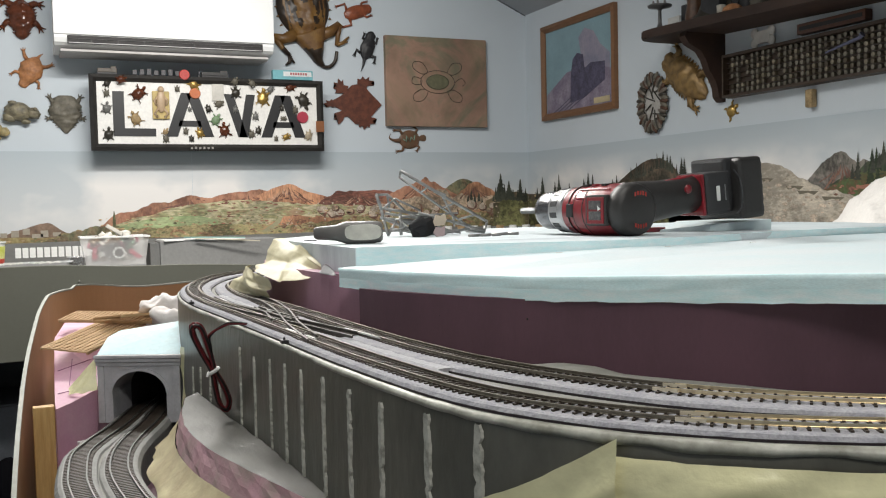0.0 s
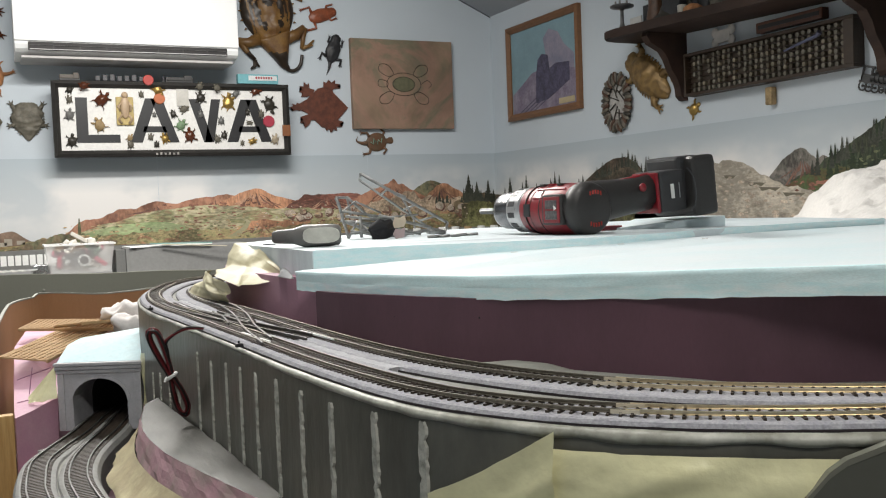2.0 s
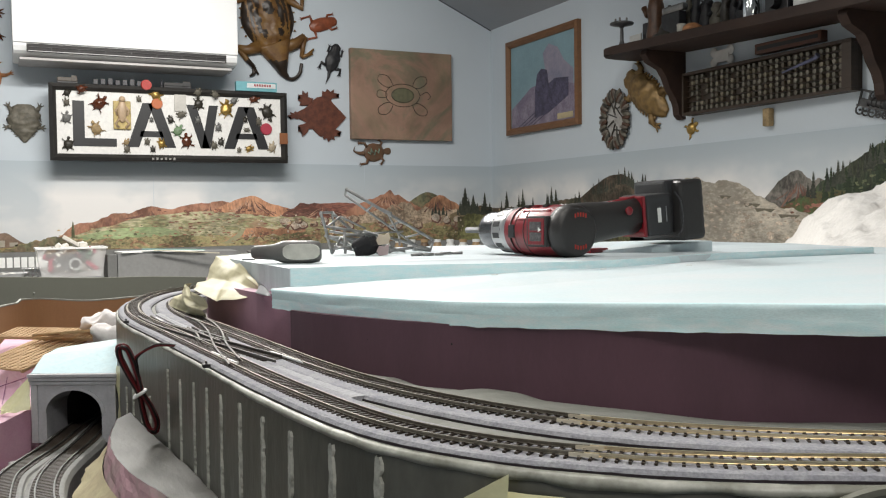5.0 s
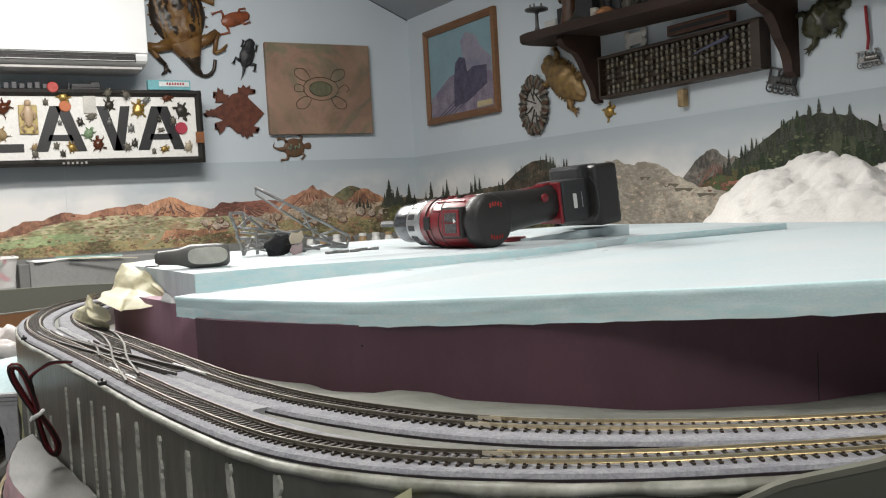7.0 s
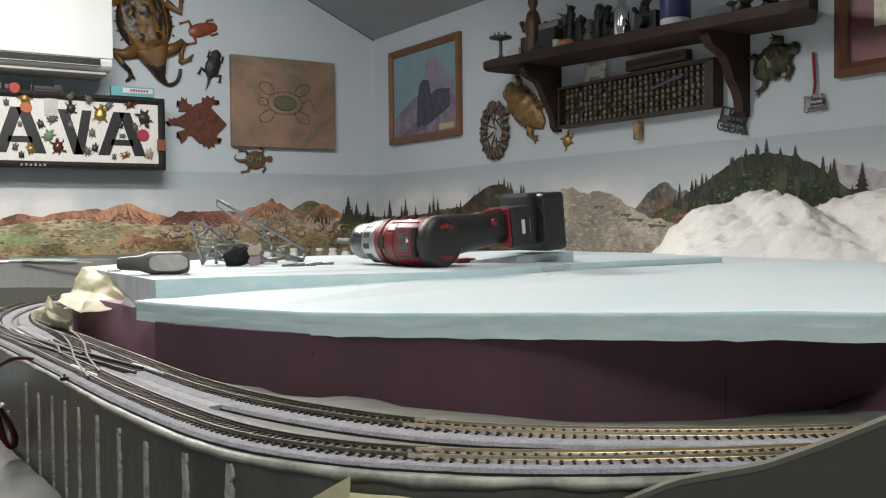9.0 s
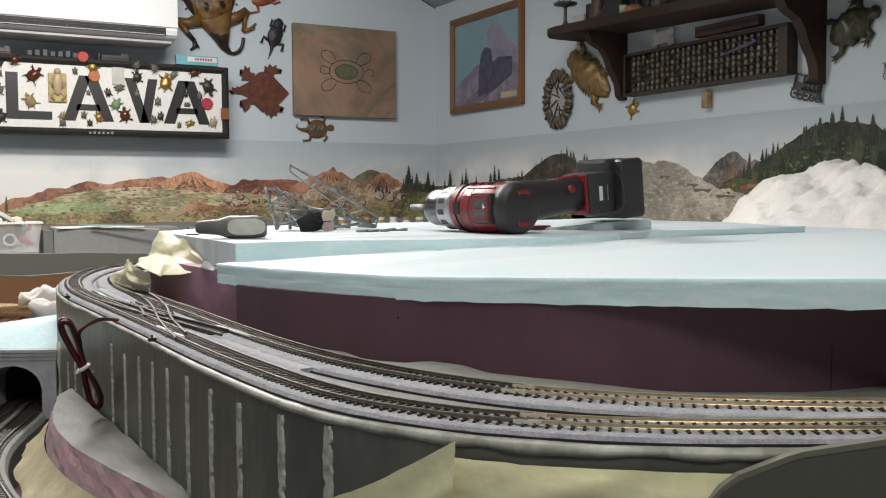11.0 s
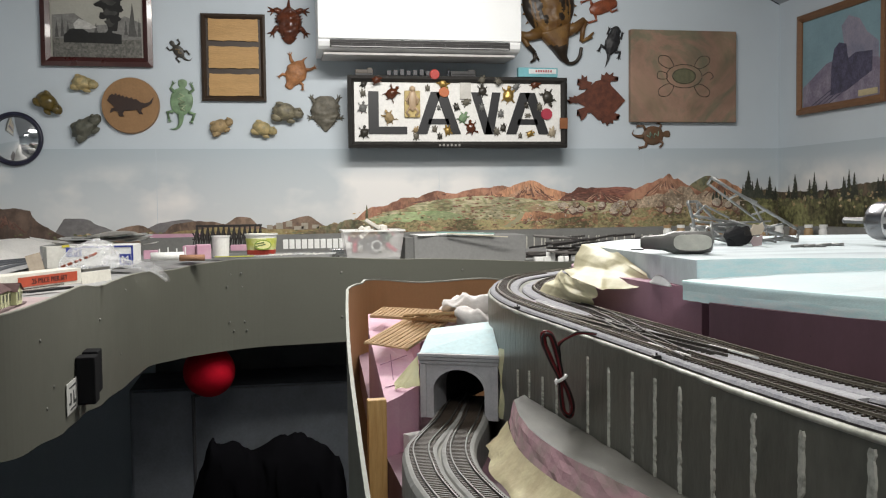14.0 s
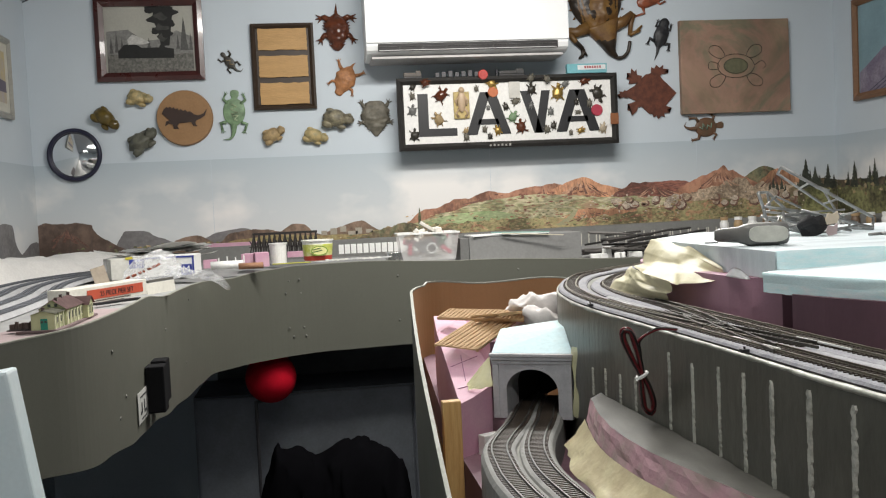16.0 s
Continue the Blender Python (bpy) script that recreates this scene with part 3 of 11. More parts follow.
def panel_top(x):
    pts = [(0.235, 1.100), (0.268, 1.165), (0.290, 1.196), (0.312, 1.206), (0.344, 1.2115), (0.367, 1.219), (0.395, 1.229), (0.45, 1.247), (0.52, 1.265), (0.66, 1.28)]
    for (a, za), (b, zb) in zip(pts, pts[1:]):
        if x <= b:
            return za + (zb - za) * max(0, (x - a)) / (b - a)
    return pts[-1][1]


op = thing("hardboard_fascia", label="smooth olive hardboard fascia rising at the deck end", category="fascia")
bm = bmesh.new()
prev = None
for p, q in list(zip(near, normals2(near)))[j0:j1]:
    zt = panel_top(p.x)
    row = [bm.verts.new((p.x + q.x * OUT * a, p.y + q.y * OUT * a, z)) for a, z in ((0.0, 0.6), (0.0, zt), (0.0032, zt), (0.0032, 0.6))]
    if prev:
        for k in range(4):
            bm.faces.new((prev[k], prev[(k + 1) % 4], row[(k + 1) % 4], row[k]))
    prev = row
part("panel", bm, M_OLIVE, op)
bm = bmesh.new()
prev = None
for p, q in list(zip(near, normals2(near)))[j0:j1]:
    zt = panel_top(p.x)
    row = [bm.verts.new((p.x + q.x * OUT * a, p.y + q.y * OUT * a, z)) for a, z in ((-0.0006, zt - 0.002), (-0.0006, zt + 0.0012), (0.0036, zt + 0.0012), (0.0036, zt - 0.0012))]
    if prev:
        for k in range(4):
            bm.faces.new((prev[k], prev[(k + 1) % 4], row[(k + 1) % 4], row[k]))
    prev = row
part("rim", bm, mat("worn_olive_rim", (0.17, 0.17, 0.135), 0.6, var=0.1, scale=60), op, "worn paler rim")

# masking paper hung over the near fascia
mp = thing("masking_paper", label="creased cream masking paper taped over the fascia", category="masking paper")
k0, k1 = nearest(fascia_line, 0.2085, 0.3200), nearest(fascia_line, 0.35, 0.20)
bm = bmesh.new()
prev = None
fn = normals2(fascia_line)


def crease(a, b, seed=1, n=9, reach=0.22):
    """Height of a stiff sheet with n straight random creases, for a and b in about 0..1."""
    r = random.Random(seed)
    h = 0.0
    for k in range(n):
        t = r.uniform(0, math.pi)
        c = r.uniform(0.1, 0.9) * math.cos(t) + r.uniform(0.1, 0.9) * math.sin(t)
        h += r.choice((-1, 1)) * r.uniform(0.4, 1.0) * max(0.0, 1 - abs(a * math.cos(t) + b * math.sin(t) - c) / (reach * r.uniform(0.5, 1.5)))
    return h


for i in range(k0, k1):
    p, q = fascia_line[i], fn[i]
    ztop = 1.1975 + 0.0008 * fbm(p.x * 70, p.y * 70, 2)
    row = []
    for j in range(48):
        t = j / 47
        z = ztop - t * 0.16
        fold = 0.0036 + 0.0016 * crease((i - k0) / (k1 - k0), (ztop - z) * 20 - 0.1, 5, 12, 0.05) + 0.0014 * crease((i - k0) / (k1 - k0), (ztop - z) * 16, 6, 6, 0.22)
        o = 0.0018 + max(0.0002, fold) * min(1, t * 16 + 0.1)
        row.append(bm.verts.new((p.x + q.x * OUT * o, p.y + q.y * OUT * o, z)))
    if prev:
        for j in range(47):
            bm.faces.new((prev[j], prev[j + 1], row[j + 1], row[j]))
    prev = row
part("paper", bm, M_TAPE, mp, smooth=True)
# torn strip of the same paper, slanting up to the deck edge
ia, ib = nearest(fascia_line, 0.1838, 0.3700), nearest(fascia_line, 0.2125, 0.3140)
bm = bmesh.new()
prev = None
for i in range(ia, ib + 1):
    p, q = fascia_line[i], fn[i]
    u = (i - ia) / (ib - ia)
    ztop = 1.1700 + 0.0355 * u ** 1.15 + 0.0007 * fbm(p.x * 120, p.y * 120, 4)
    row = []
    for j in range(30):
        v = j / 29
        o = 0.0052 + 0.0016 * crease(u, v * 2.6, 8, 8, 0.12) + 0.002 * u
        row.append(bm.verts.new((p.x + q.x * OUT * o, p.y + q.y * OUT * o, ztop - v * 0.12)))
    if prev:
        for j in range(29):
            bm.faces.new((prev[j], prev[j + 1], row[j + 1], row[j]))
    prev = row
part("torn_strip", bm, M_TAPE, mp, "torn strip with creased edges", smooth=True)

# cream tape draped over the back riser
tp = thing("draped_masking_tape", label="crumpled cream masking tape draped from foam to track", category="masking tape")


def draped(rows, nu, nv, amp, seed):
    """A crumpled sheet through rows of corner points, straight between them so that the folds stay sharp."""
    bm = bmesh.new()

    def at(u, v):
        a, b = u * (len(rows[0]) - 1), v * (len(rows) - 1)
        i, j = min(int(a), len(rows[0]) - 2), min(int(b), len(rows) - 2)
        fa, fb = a - i, b - j
        p = Vector(rows[j][i]).lerp(Vector(rows[j][i + 1]), fa).lerp(Vector(rows[j + 1][i]).lerp(Vector(rows[j + 1][i + 1]), fa), fb)
        k = amp * (crease(u * 2.2, v, seed, 5, 0.42) + crease(u * 2.2 - 1.1, v, seed + 1, 5, 0.42) + 0.25 * crease(u * 2.2 - 0.5, v, seed + 2, 6, 0.15))
        return (p.x - k, p.y - 0.5 * k, p.z + 0.4 * k)

    sheet(bm, nu, nv, at)
    bmesh.ops.smooth_vert(bm, verts=bm.verts[:], factor=0.15, use_axis_x=True, use_axis_y=True, use_axis_z=True)
    return bm


# far to near along each row, top row first
upper = [[(0.2720, 1.080, RTOP + 0.0010), (0.2640, 1.02, RTOP + 0.0012), (0.2550, 0.955, RTOP - 0.0020), (0.2550, 0.880, RTOP - 0.0190)],
         [(0.2560, 1.074, RTOP + 0.0012), (0.2510, 1.01, RTOP - 0.0010), (0.2490, 0.945, RTOP - 0.0080), (0.2520, 0.872, RTOP - 0.0230)],
         [(0.2460, 1.075, 1.2520), (0.2330, 1.005, 1.2520), (0.2360, 0.940, 1.2470), (0.2470, 0.868, 1.2370)],
         [(0.2390, 1.072, 1.2385), (0.2220, 0.998, 1.2410), (0.2290, 0.925, 1.2370), (0.2440, 0.862, 1.2360)],
         [(0.2340, 1.070, 1.2345), (0.2130, 0.990, 1.2345), (0.2220, 0.910, 1.2265), (0.2390, 0.864, 1.2330)]]
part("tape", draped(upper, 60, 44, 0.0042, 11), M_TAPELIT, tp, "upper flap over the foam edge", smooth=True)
lower = [[(0.2330, 1.068, 1.2345), (0.2100, 1.005, 1.2385), (0.2070, 0.950, 1.2345), (0.2095, 0.886, 1.2310)],
         [(0.2180, 1.062, 1.2240), (0.2050, 1.000, 1.2270), (0.2060, 0.945, 1.2220), (0.2100, 0.893, 1.2200)],
         [(0.2000, 1.055, 1.2125), (0.1970, 1.000, 1.2130), (0.2040, 0.950, 1.2115), (0.2120, 0.905, 1.2110)]]
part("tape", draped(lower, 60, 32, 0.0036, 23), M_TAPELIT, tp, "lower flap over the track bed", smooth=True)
bm = bmesh.new()
sheet(bm, 18, 6, lambda u, v: (0.2480 - 0.003 * v - 0.002 * math.sin(u * math.pi), 0.852 - 0.048 * u, 1.2385 + 0.0090 * math.sin(u * math.pi) ** 0.8 * (1 - v)))
solid(bm, 0.0007)
part("torn_skin", bm, WHITE_SKIN, rs, "curled skin torn from the foam edge", smooth=True)


# ---------------------------------------------------------------- lower level beside the peninsula
LOW = 1.0785
lw = thing("lower_deck", label="mauve foam base of the lower track level", category="model railway")
bm = bmesh.new()
prism(bm, [Vector(v) for v in ((0.020, 0.45), (0.16, 0.45), (0.16, 1.70), (0.05, 1.70), (0.0145, 1.1), (0.0145, 0.99))], 1.0, 1.0455)
part("base", bm, mat("dark_mauve_foam", (0.20, 0.11, 0.14), 0.7, var=0.1, scale=20, bump=0.2), lw)


def low_track(name, ctrl):
    line = smooth_line(ctrl, 0.006)
    tr = thing(name, label="curved double-rail model track on painted grey roadbed", category="model track", group="model railway tracks")
    bm = bmesh.new()
    sweep(bm, line, [(-0.0180, -0.0335), (-0.0175, 0.0), (-0.0150, 0.0045), (-0.0125, 0.0055), (0.0125, 0.0055), (0.0150, 0.0045), (0.0175, 0.0), (0.0180, -0.0335)], LOW, wob=0.0002)
    part("roadbed", bm, mat("grey_painted_roadbed", (0.23, 0.23, 0.22), 0.7, var=0.1, scale=50, bump=0.3, bscale=300), tr)
    for s in (-0.0072, 0.0072):
        bm = bmesh.new()
        sweep(bm, offset(line, s), [(-0.0006, 0), (-0.0006, 0.0018), (0.0006, 0.0018), (0.0006, 0)], LOW + 0.0066)
        part("rail", bm, mat("dull_steel_rail", (0.13, 0.13, 0.125), 0.4, metal=0.7) if s < 0 and "left" in name else bpy.data.materials["dull_steel_rail"], tr)
    me = bpy.data.meshes.new("tie")
    bm = bmesh.new()
    box(bm, -0.0011, 0.0011, -0.0112, 0.0112, 0, 0.0012)
    bm.to_mesh(me)
    bm.free()
    me.materials.append(M_TIE)
    pts = smooth_line(ctrl, 0.0048)
    for p, q in zip(pts, normals2(pts)):
        o = new("tie", me)
        o.matrix_basis = pose(p.x, p.y, LOW + 0.0053, 0, 0, math.degrees(math.atan2(-q.x, q.y)))
        o.parent = tr
    return tr


low_track("lower_left_track", [(0.120, 1.12), (0.098, 1.06), (0.074, 0.99), (0.048, 0.93), (0.033, 0.886), (0.027, 0.828), (0.026, 0.776), (0.033, 0.70), (0.05, 0.62), (0.075, 0.55)])
low_track("lower_right_track", [(0.140, 1.10), (0.122, 1.05), (0.102, 0.985), (0.080, 0.925), (0.066, 0.874), (0.059, 0.818), (0.060, 0.764), (0.068, 0.69), (0.085, 0.61), (0.11, 0.54)])
bm = bmesh.new()
cl = smooth_line([(0.088, 0.987), (0.064, 0.928), (0.049, 0.88), (0.043, 0.823), (0.043, 0.77), (0.05, 0.695), (0.067, 0.615)], 0.01)
sweep(bm, cl, [(-0.008, -0.033), (-0.008, 0.0025), (0.008, 0.0025), (0.008, -0.033)], LOW)
tagged(part("track_centre_strip", bm, M_DECK), label="pale grey strip between the two lower tracks", category="roadbed")

# tunnel portal
M_PORTAL = mat("grey_painted_portal", (0.45, 0.45, 0.47), 0.6, var=0.12, scale=60, bump=0.25, bscale=400, second=(0.36, 0.36, 0.38), mix_at=0.6)
px, py, pyaw = 0.0965, 1.018, -27
pt = thing("tunnel_portal", (px, py, LOW), pyaw, "grey moulded tunnel portal with an arched black mouth", "tunnel portal")
W, Hh, ow, spring = 0.0440, 0.0680, 0.0288, 0.0310
RISE = 0.0235
bm = bmesh.new()
arch = [(-ow, 0.0)] + [(ow * math.cos(math.pi - a * math.pi / 16), spring + RISE * math.sin(a * math.pi / 16)) for a in range(17)] + [(ow, 0.0)]
outer = [(-W, 0.0)] + [(-W + 2 * W * i / 16, Hh) for i in range(17)] + [(W, 0.0)]
fa = [bm.verts.new((x, 0, z)) for x, z in arch]
fo = [bm.verts.new((x, 0, z)) for x, z in outer]
ba = [bm.verts.new((x, 0.05, z)) for x, z in arch]
bo = [bm.verts.new((x, 0.05, z)) for x, z in outer]
for i in range(18):
    bm.faces.new((fa[i], fa[i + 1], fo[i + 1], fo[i]))
    bm.faces.new((ba[i], bo[i], bo[i + 1], ba[i + 1]))
    bm.faces.new((fa[i], ba[i], ba[i + 1], fa[i + 1]))
    bm.faces.new((fo[i], fo[i + 1], bo[i + 1], bo[i]))
part("face", bm, M_PORTAL, pt)
for z0, z1, d in ((0.0682, 0.0716, 0.0042), (0.0642, 0.0678, 0.0030), (0.0600, 0.0638, 0.0016)):
    part("cornice", bm_box(-W - d * 0.6, W + d * 0.6, -d, 0.012, z0, z1, 0.0006), M_PORTAL, pt)
for s in (-1, 1):
    part("pilaster", bm_box(s * 0.0405 - 0.0035, s * 0.0405 + 0.0035, -0.0014, 0.004, 0.0, 0.0598, 0.0006), M_PORTAL, pt)
bm = bmesh.new()
rim = [(ow * math.cos(math.pi - a * math.pi / 16), spring + RISE * math.sin(a * math.pi / 16)) for a in range(17)]
prev = None
for (x, z) in rim:
    sx, sz = x * 1.13, spring + (z - spring) * 1.13
    row = [bm.verts.new(v) for v in ((x, -0.0012, z), (sx, -0.0012, sz), (sx, 0.0004, sz), (x, 0.0004, z))]
    if prev:
        for k in range(4):
            bm.faces.new((prev[k], prev[(k + 1) % 4], row[(k + 1) % 4], row[k]))
    prev = row
part("arch_ring", bm, M_PORTAL, pt)
# dark lining of the tunnel
bm = bmesh.new()
prev = None
for x, z in arch:
    row = [bm.verts.new((x * 1.02, 0.05, z)), bm.verts.new((x * 1.02 + 0.03, 0.22, z))]
    if prev:
        bm.faces.new((prev[0], prev[1], row[1], row[0]))
    prev = row
bm.faces.new([bm.verts.new((x * 1.02 + 0.03, 0.222, z)) for x, z in arch])
part("lining", bm, M_UNDER, pt, "black tunnel lining")

# cyan foam roof behind the portal
rf = thing("tunnel_roof", label="cyan and white foam roof over the tunnel mouth", category="foam board")
bm = bmesh.new()
roof_f = [(0.0575, 1.040, 1.1504), (0.1380, 0.999, 1.1504)]
roof_r = [(0.0710, 1.072, 1.1640), (0.1430, 1.050, 1.1725)]
roof_b = [(0.0900, 1.150, 1.1610), (0.1600, 1.130, 1.1700)]
lo = [bm.verts.new((x, y, 1.144)) for x, y, z in (*roof_f, roof_r[1], roof_b[1], roof_b[0], roof_r[0])]
hi = [bm.verts.new(v) for v in (*roof_f, roof_r[1], roof_b[1], roof_b[0], roof_r[0])]
for i in range(6):
    bm.faces.new((lo[i], lo[(i + 1) % 6], hi[(i + 1) % 6], hi[i]))
bm.faces.new(lo[::-1])
bm.faces.new((hi[0], hi[1], hi[2], hi[5]))
bm.faces.new((hi[5], hi[2], hi[3], hi[4]))
# darker copy of the cyan foam, coloured to hold back the bright light here
part("board", bm, mat("toned_down_cyan_foam", (0.48, 0.68, 0.73), 0.6, var=0.1, scale=14, bump=0.2, bscale=200, second=(0.60, 0.70, 0.70), mix_at=0.55), rf)
bm = bmesh.new()
sheet(bm, 6, 14, lambda u, v: (0.1370 + 0.0060 * u - 0.0012 * math.sin(v * 9 + u * 3), 0.998 - 0.045 * u + 0.003 * fbm(u * 3, v * 6), 1.158 - 0.076 * v + 0.004 * u))
part("tape_strip", bm, M_TAPE, rf, "cream tape along the portal side")
# plaster and paper lumps behind
pl = thing("plaster_cloth_rolls", label="white crumpled plaster cloth piled behind the tunnel", category="plaster cloth")
M_CLOTH = mat("white_plaster_cloth", (0.72, 0.68, 0.66), 0.85, var=0.08, scale=40, bump=0.4, bscale=200)
for k, (x, y, z, r) in enumerate(((0.148, 1.255, 1.175, 0.019), (0.170, 1.235, 1.176, 0.021), (0.160, 1.205, 1.158, 0.022), (0.185, 1.30, 1.165, 0.026), (0.150, 1.29, 1.150, 0.024), (0.21, 1.36, 1.150, 0.024))):
    bm = bmesh.new()
    vs = ball(bm, r, pose(x, y, z, 0, 12 * (k % 3) - 10, 0), 20, 14, (1.35, 0.9, 0.78))
    for v in vs:
        v.co += Vector((0, 0, 1)) * 0.010 * fbm(v.co.x * 45, v.co.y * 45, v.co.z * 45) + Vector((1, 0, 0)) * 0.008 * fbm(v.co.y * 55, v.co.z * 55)
    part("roll", bm, M_CLOTH, pl, smooth=True)
bm = bmesh.new()
prism(bm, [Vector(v) for v in ((0.08, 1.24), (0.26, 1.24), (0.26, 1.46), (0.10, 1.46))], LOW, 1.132)
part("block", bm, M_PINK, pl, "pink foam block under the cloth")

# pink foam block at the left of the portal
pk = thing("pink_foam_block", label="pink foam block with marked lines and tape scraps", category="foam block")
bm = bmesh.new()
top = lambda p: 1.1042 + 0.24 * min(0.185, max(0, p[1] - 1.004))
prism(bm, [Vector(v) for v in ((0.0150, 1.003), (0.0305, 1.016), (0.0560, 1.043), (0.062, 1.08), (0.085, 1.20), (0.085, 1.42), (0.040, 1.42), (0.020, 1.22), (0.0160, 1.10), (0.0145, 1.02))], 1.0456, top)
part("block", bm, M_PINK, pk)
for a, b in (((0.020, 1.10), (0.055, 1.125)), ((0.030, 1.06), (0.036, 1.13)), ((0.018, 1.04), (0.045, 1.05))):
    bm = bmesh.new()
    tube(bm, [(*a, top(a) + 0.0002), (*b, top(b) + 0.0002)], 0.0004, 5)
    part("pencil_line", bm, mat("purple_marker", (0.25, 0.08, 0.18), 0.7), pk)
bm = bmesh.new()
sheet(bm, 12, 12, lambda u, v: (0.0285 + 0.0275 * u + 0.001 * fbm(u * 4, v * 4, 2), 1.030 + 0.012 * v + 0.004 * u, 1.1135 + 0.004 * v + 0.030 * u * v + 0.0015 * crease(u, v, 4, 6, 0.2)))
part("tape_scrap", bm, M_TAPE, pk, "crumpled cream tape scrap")
bm = bm_box(-0.011, 0.011, -0.006, 0.006, 0, 0.022, 0.0008)
o = part("white_card_scrap", bm, M_WHITE, m=pose(0.046, 1.010, 1.0460, 0, 0, 25))
tagged(o, label="small white card scrap by the lower track", category="card scrap")

# perforated corrugated cardboard strips
M_CORR = mat("tan_corrugated_card", (0.52, 0.34, 0.17), 0.8, var=0.12, scale=30, bump=0.3, bscale=300)


def lattice(x, y, z, rz, length, width, ry, rx):
    th = thing("lattice_card", (x, y, z), rz, "tan perforated corrugated card strip lying on pink foam", "cardboard", "perforated card strips", ry=ry, rx=rx)
    bm = bmesh.new()
    n, m = int(length / 0.0060), int(width / 0.0060)
    for i in range(n + 1):
        box(bm, -length / 2 + i * 0.0060 - 0.0010, -length / 2 + i * 0.0060 + 0.0010, -width / 2, width / 2, 0.0004, 0.0022)
    for j in range(m + 1):
        box(bm, -length / 2, length / 2, -width / 2 + j * 0.0060 - 0.0010, -width / 2 + j * 0.0060 + 0.0010, 0.0006, 0.0024)
    part("grid", bm, M_CORR, th)
    for s in (-1, 1):
        part("rim", bm_box(-length / 2, length / 2, s * width / 2 - 0.0012, s * width / 2 + 0.0012, -0.0012, 0.0024, 0.0004), M_CORR, th)


lattice(0.066, 1.180, 1.1530, 62, 0.165, 0.052, -4, 6)
lattice(0.098, 1.262, 1.1640, -24, 0.130, 0.060, 2, 4)
lattice(0.118, 1.236, 1.1680, 40, 0.100, 0.045, 3, -6)

# hardboard screen and its timber post
M_HARD = mat("brown_hardboard", (0.36, 0.19, 0.085), 0.6, var=0.08, scale=9, bump=0.1, bscale=300, fine=0.04)
screen = [(-0.030, 0.52), (-0.028, 0.65), (-0.024, 0.80), (-0.020, 0.95), (-0.013, 1.12), (-0.001, 1.30), (0.0115, 1.45), (0.025, 1.58), (0.052, 1.68), (0.10, 1.735), (0.17, 1.75), (0.26, 1.75), (0.36, 1.745)]
sline = smooth_line(screen, 0.012)
hs = thing("hardboard_screen", label="curved brown hardboard screen with an uneven grey-edged top", category="screen")


def screen_top(p):
    y = p.y
    pts = [(0.52, 0.96), (0.79, 1.045), (0.96, 1.092), (1.07, 1.1165), (1.19, 1.140), (1.36, 1.166), (1.45, 1.173), (1.52, 1.175), (1.76, 1.170)]
    z = pts[-1][1]
    for (a, za), (b, zb) in zip(pts, pts[1:]):
        if y <= b:
            z = za + (zb - za) * max(0, y - a) / (b - a)
            break
    if p.x > 0.06:
        z += 0.005 * math.sin(p.x * 26) - 0.06 * max(0, p.x - 0.20)
    return z


def strip(bm, line, off, thick, zlo, ztop, z_extra=0.0):
    prev = None
    for p, q in zip(line, normals2(line)):
        zt = ztop(p) + z_extra
        row = [bm.verts.new((p.x + q.x * a, p.y + q.y * a, z)) for a, z in ((off, zlo if not callable(zlo) else zlo(p)), (off, zt), (off + thick, zt), (off + thick, zlo if not callable(zlo) else zlo(p)))]
        if prev:
            for k in range(4):
                bm.faces.new((prev[k], prev[(k + 1) % 4], row[(k + 1) % 4], row[k]))
        else:
            bm.faces.new(row)
        prev = row
    bm.faces.new(prev[::-1])


bm = bmesh.new()
strip(bm, sline, -0.0018, 0.0018, 0.35, screen_top)
part("board", bm, M_HARD, hs)
bm = bmesh.new()
strip(bm, sline, 0.0, 0.0016, 0.35, screen_top, 0.0004)
part("painted_face", bm, M_OLIVE, hs, "olive painted outer face")
bm = bmesh.new()
strip(bm, sline, -0.0022, 0.0042, lambda p: screen_top(p) - 0.0012, screen_top, 0.0012)
part("edge", bm, mat("grey_green_edge", (0.27, 0.28, 0.24), 0.6, var=0.1, scale=50), hs, "pale painted edge")
ps = thing("timber_post", (0.0032, 1.000, 0), 3, "raw pine post behind the hardboard screen", "post")
bm = bm_box(-0.0098, 0.0098, -0.012, 0.0, 0.9, 1.1105, 0.0012)
part("post", bm, mat("raw_pine", (0.62, 0.40, 0.16), 0.6, var=0.2, scale=40, bump=0.2, bscale=200, second=(0.52, 0.31, 0.11), mix_at=0.5, stretch=(8, 8, 0.6)), ps)

# curved grey ledge with pink foam edge under the ribs
lg_in = smooth_line([(0.138, 0.90), (0.143, 0.80), (0.1495, 0.70), (0.1555, 0.60), (0.1625, 0.495)], 0.012)
lg_out = smooth_line([(0.125, 0.892), (0.1125, 0.825), (0.107, 0.765), (0.1100, 0.705), (0.118, 0.655), (0.135, 0.592), (0.148, 0.545), (0.1605, 0.495)], 0.0121)
n = min(len(lg_in), len(lg_out))
lg = thing("stone_ledge", label="smooth grey plaster ledge at the foot of the ribs", category="ledge")


def ledge_z(i, t):
    return 1.1250 + 0.002 * (1 - t) - 0.010 * max(0, (i / n - 0.55))


bm = bmesh.new()
prev = None
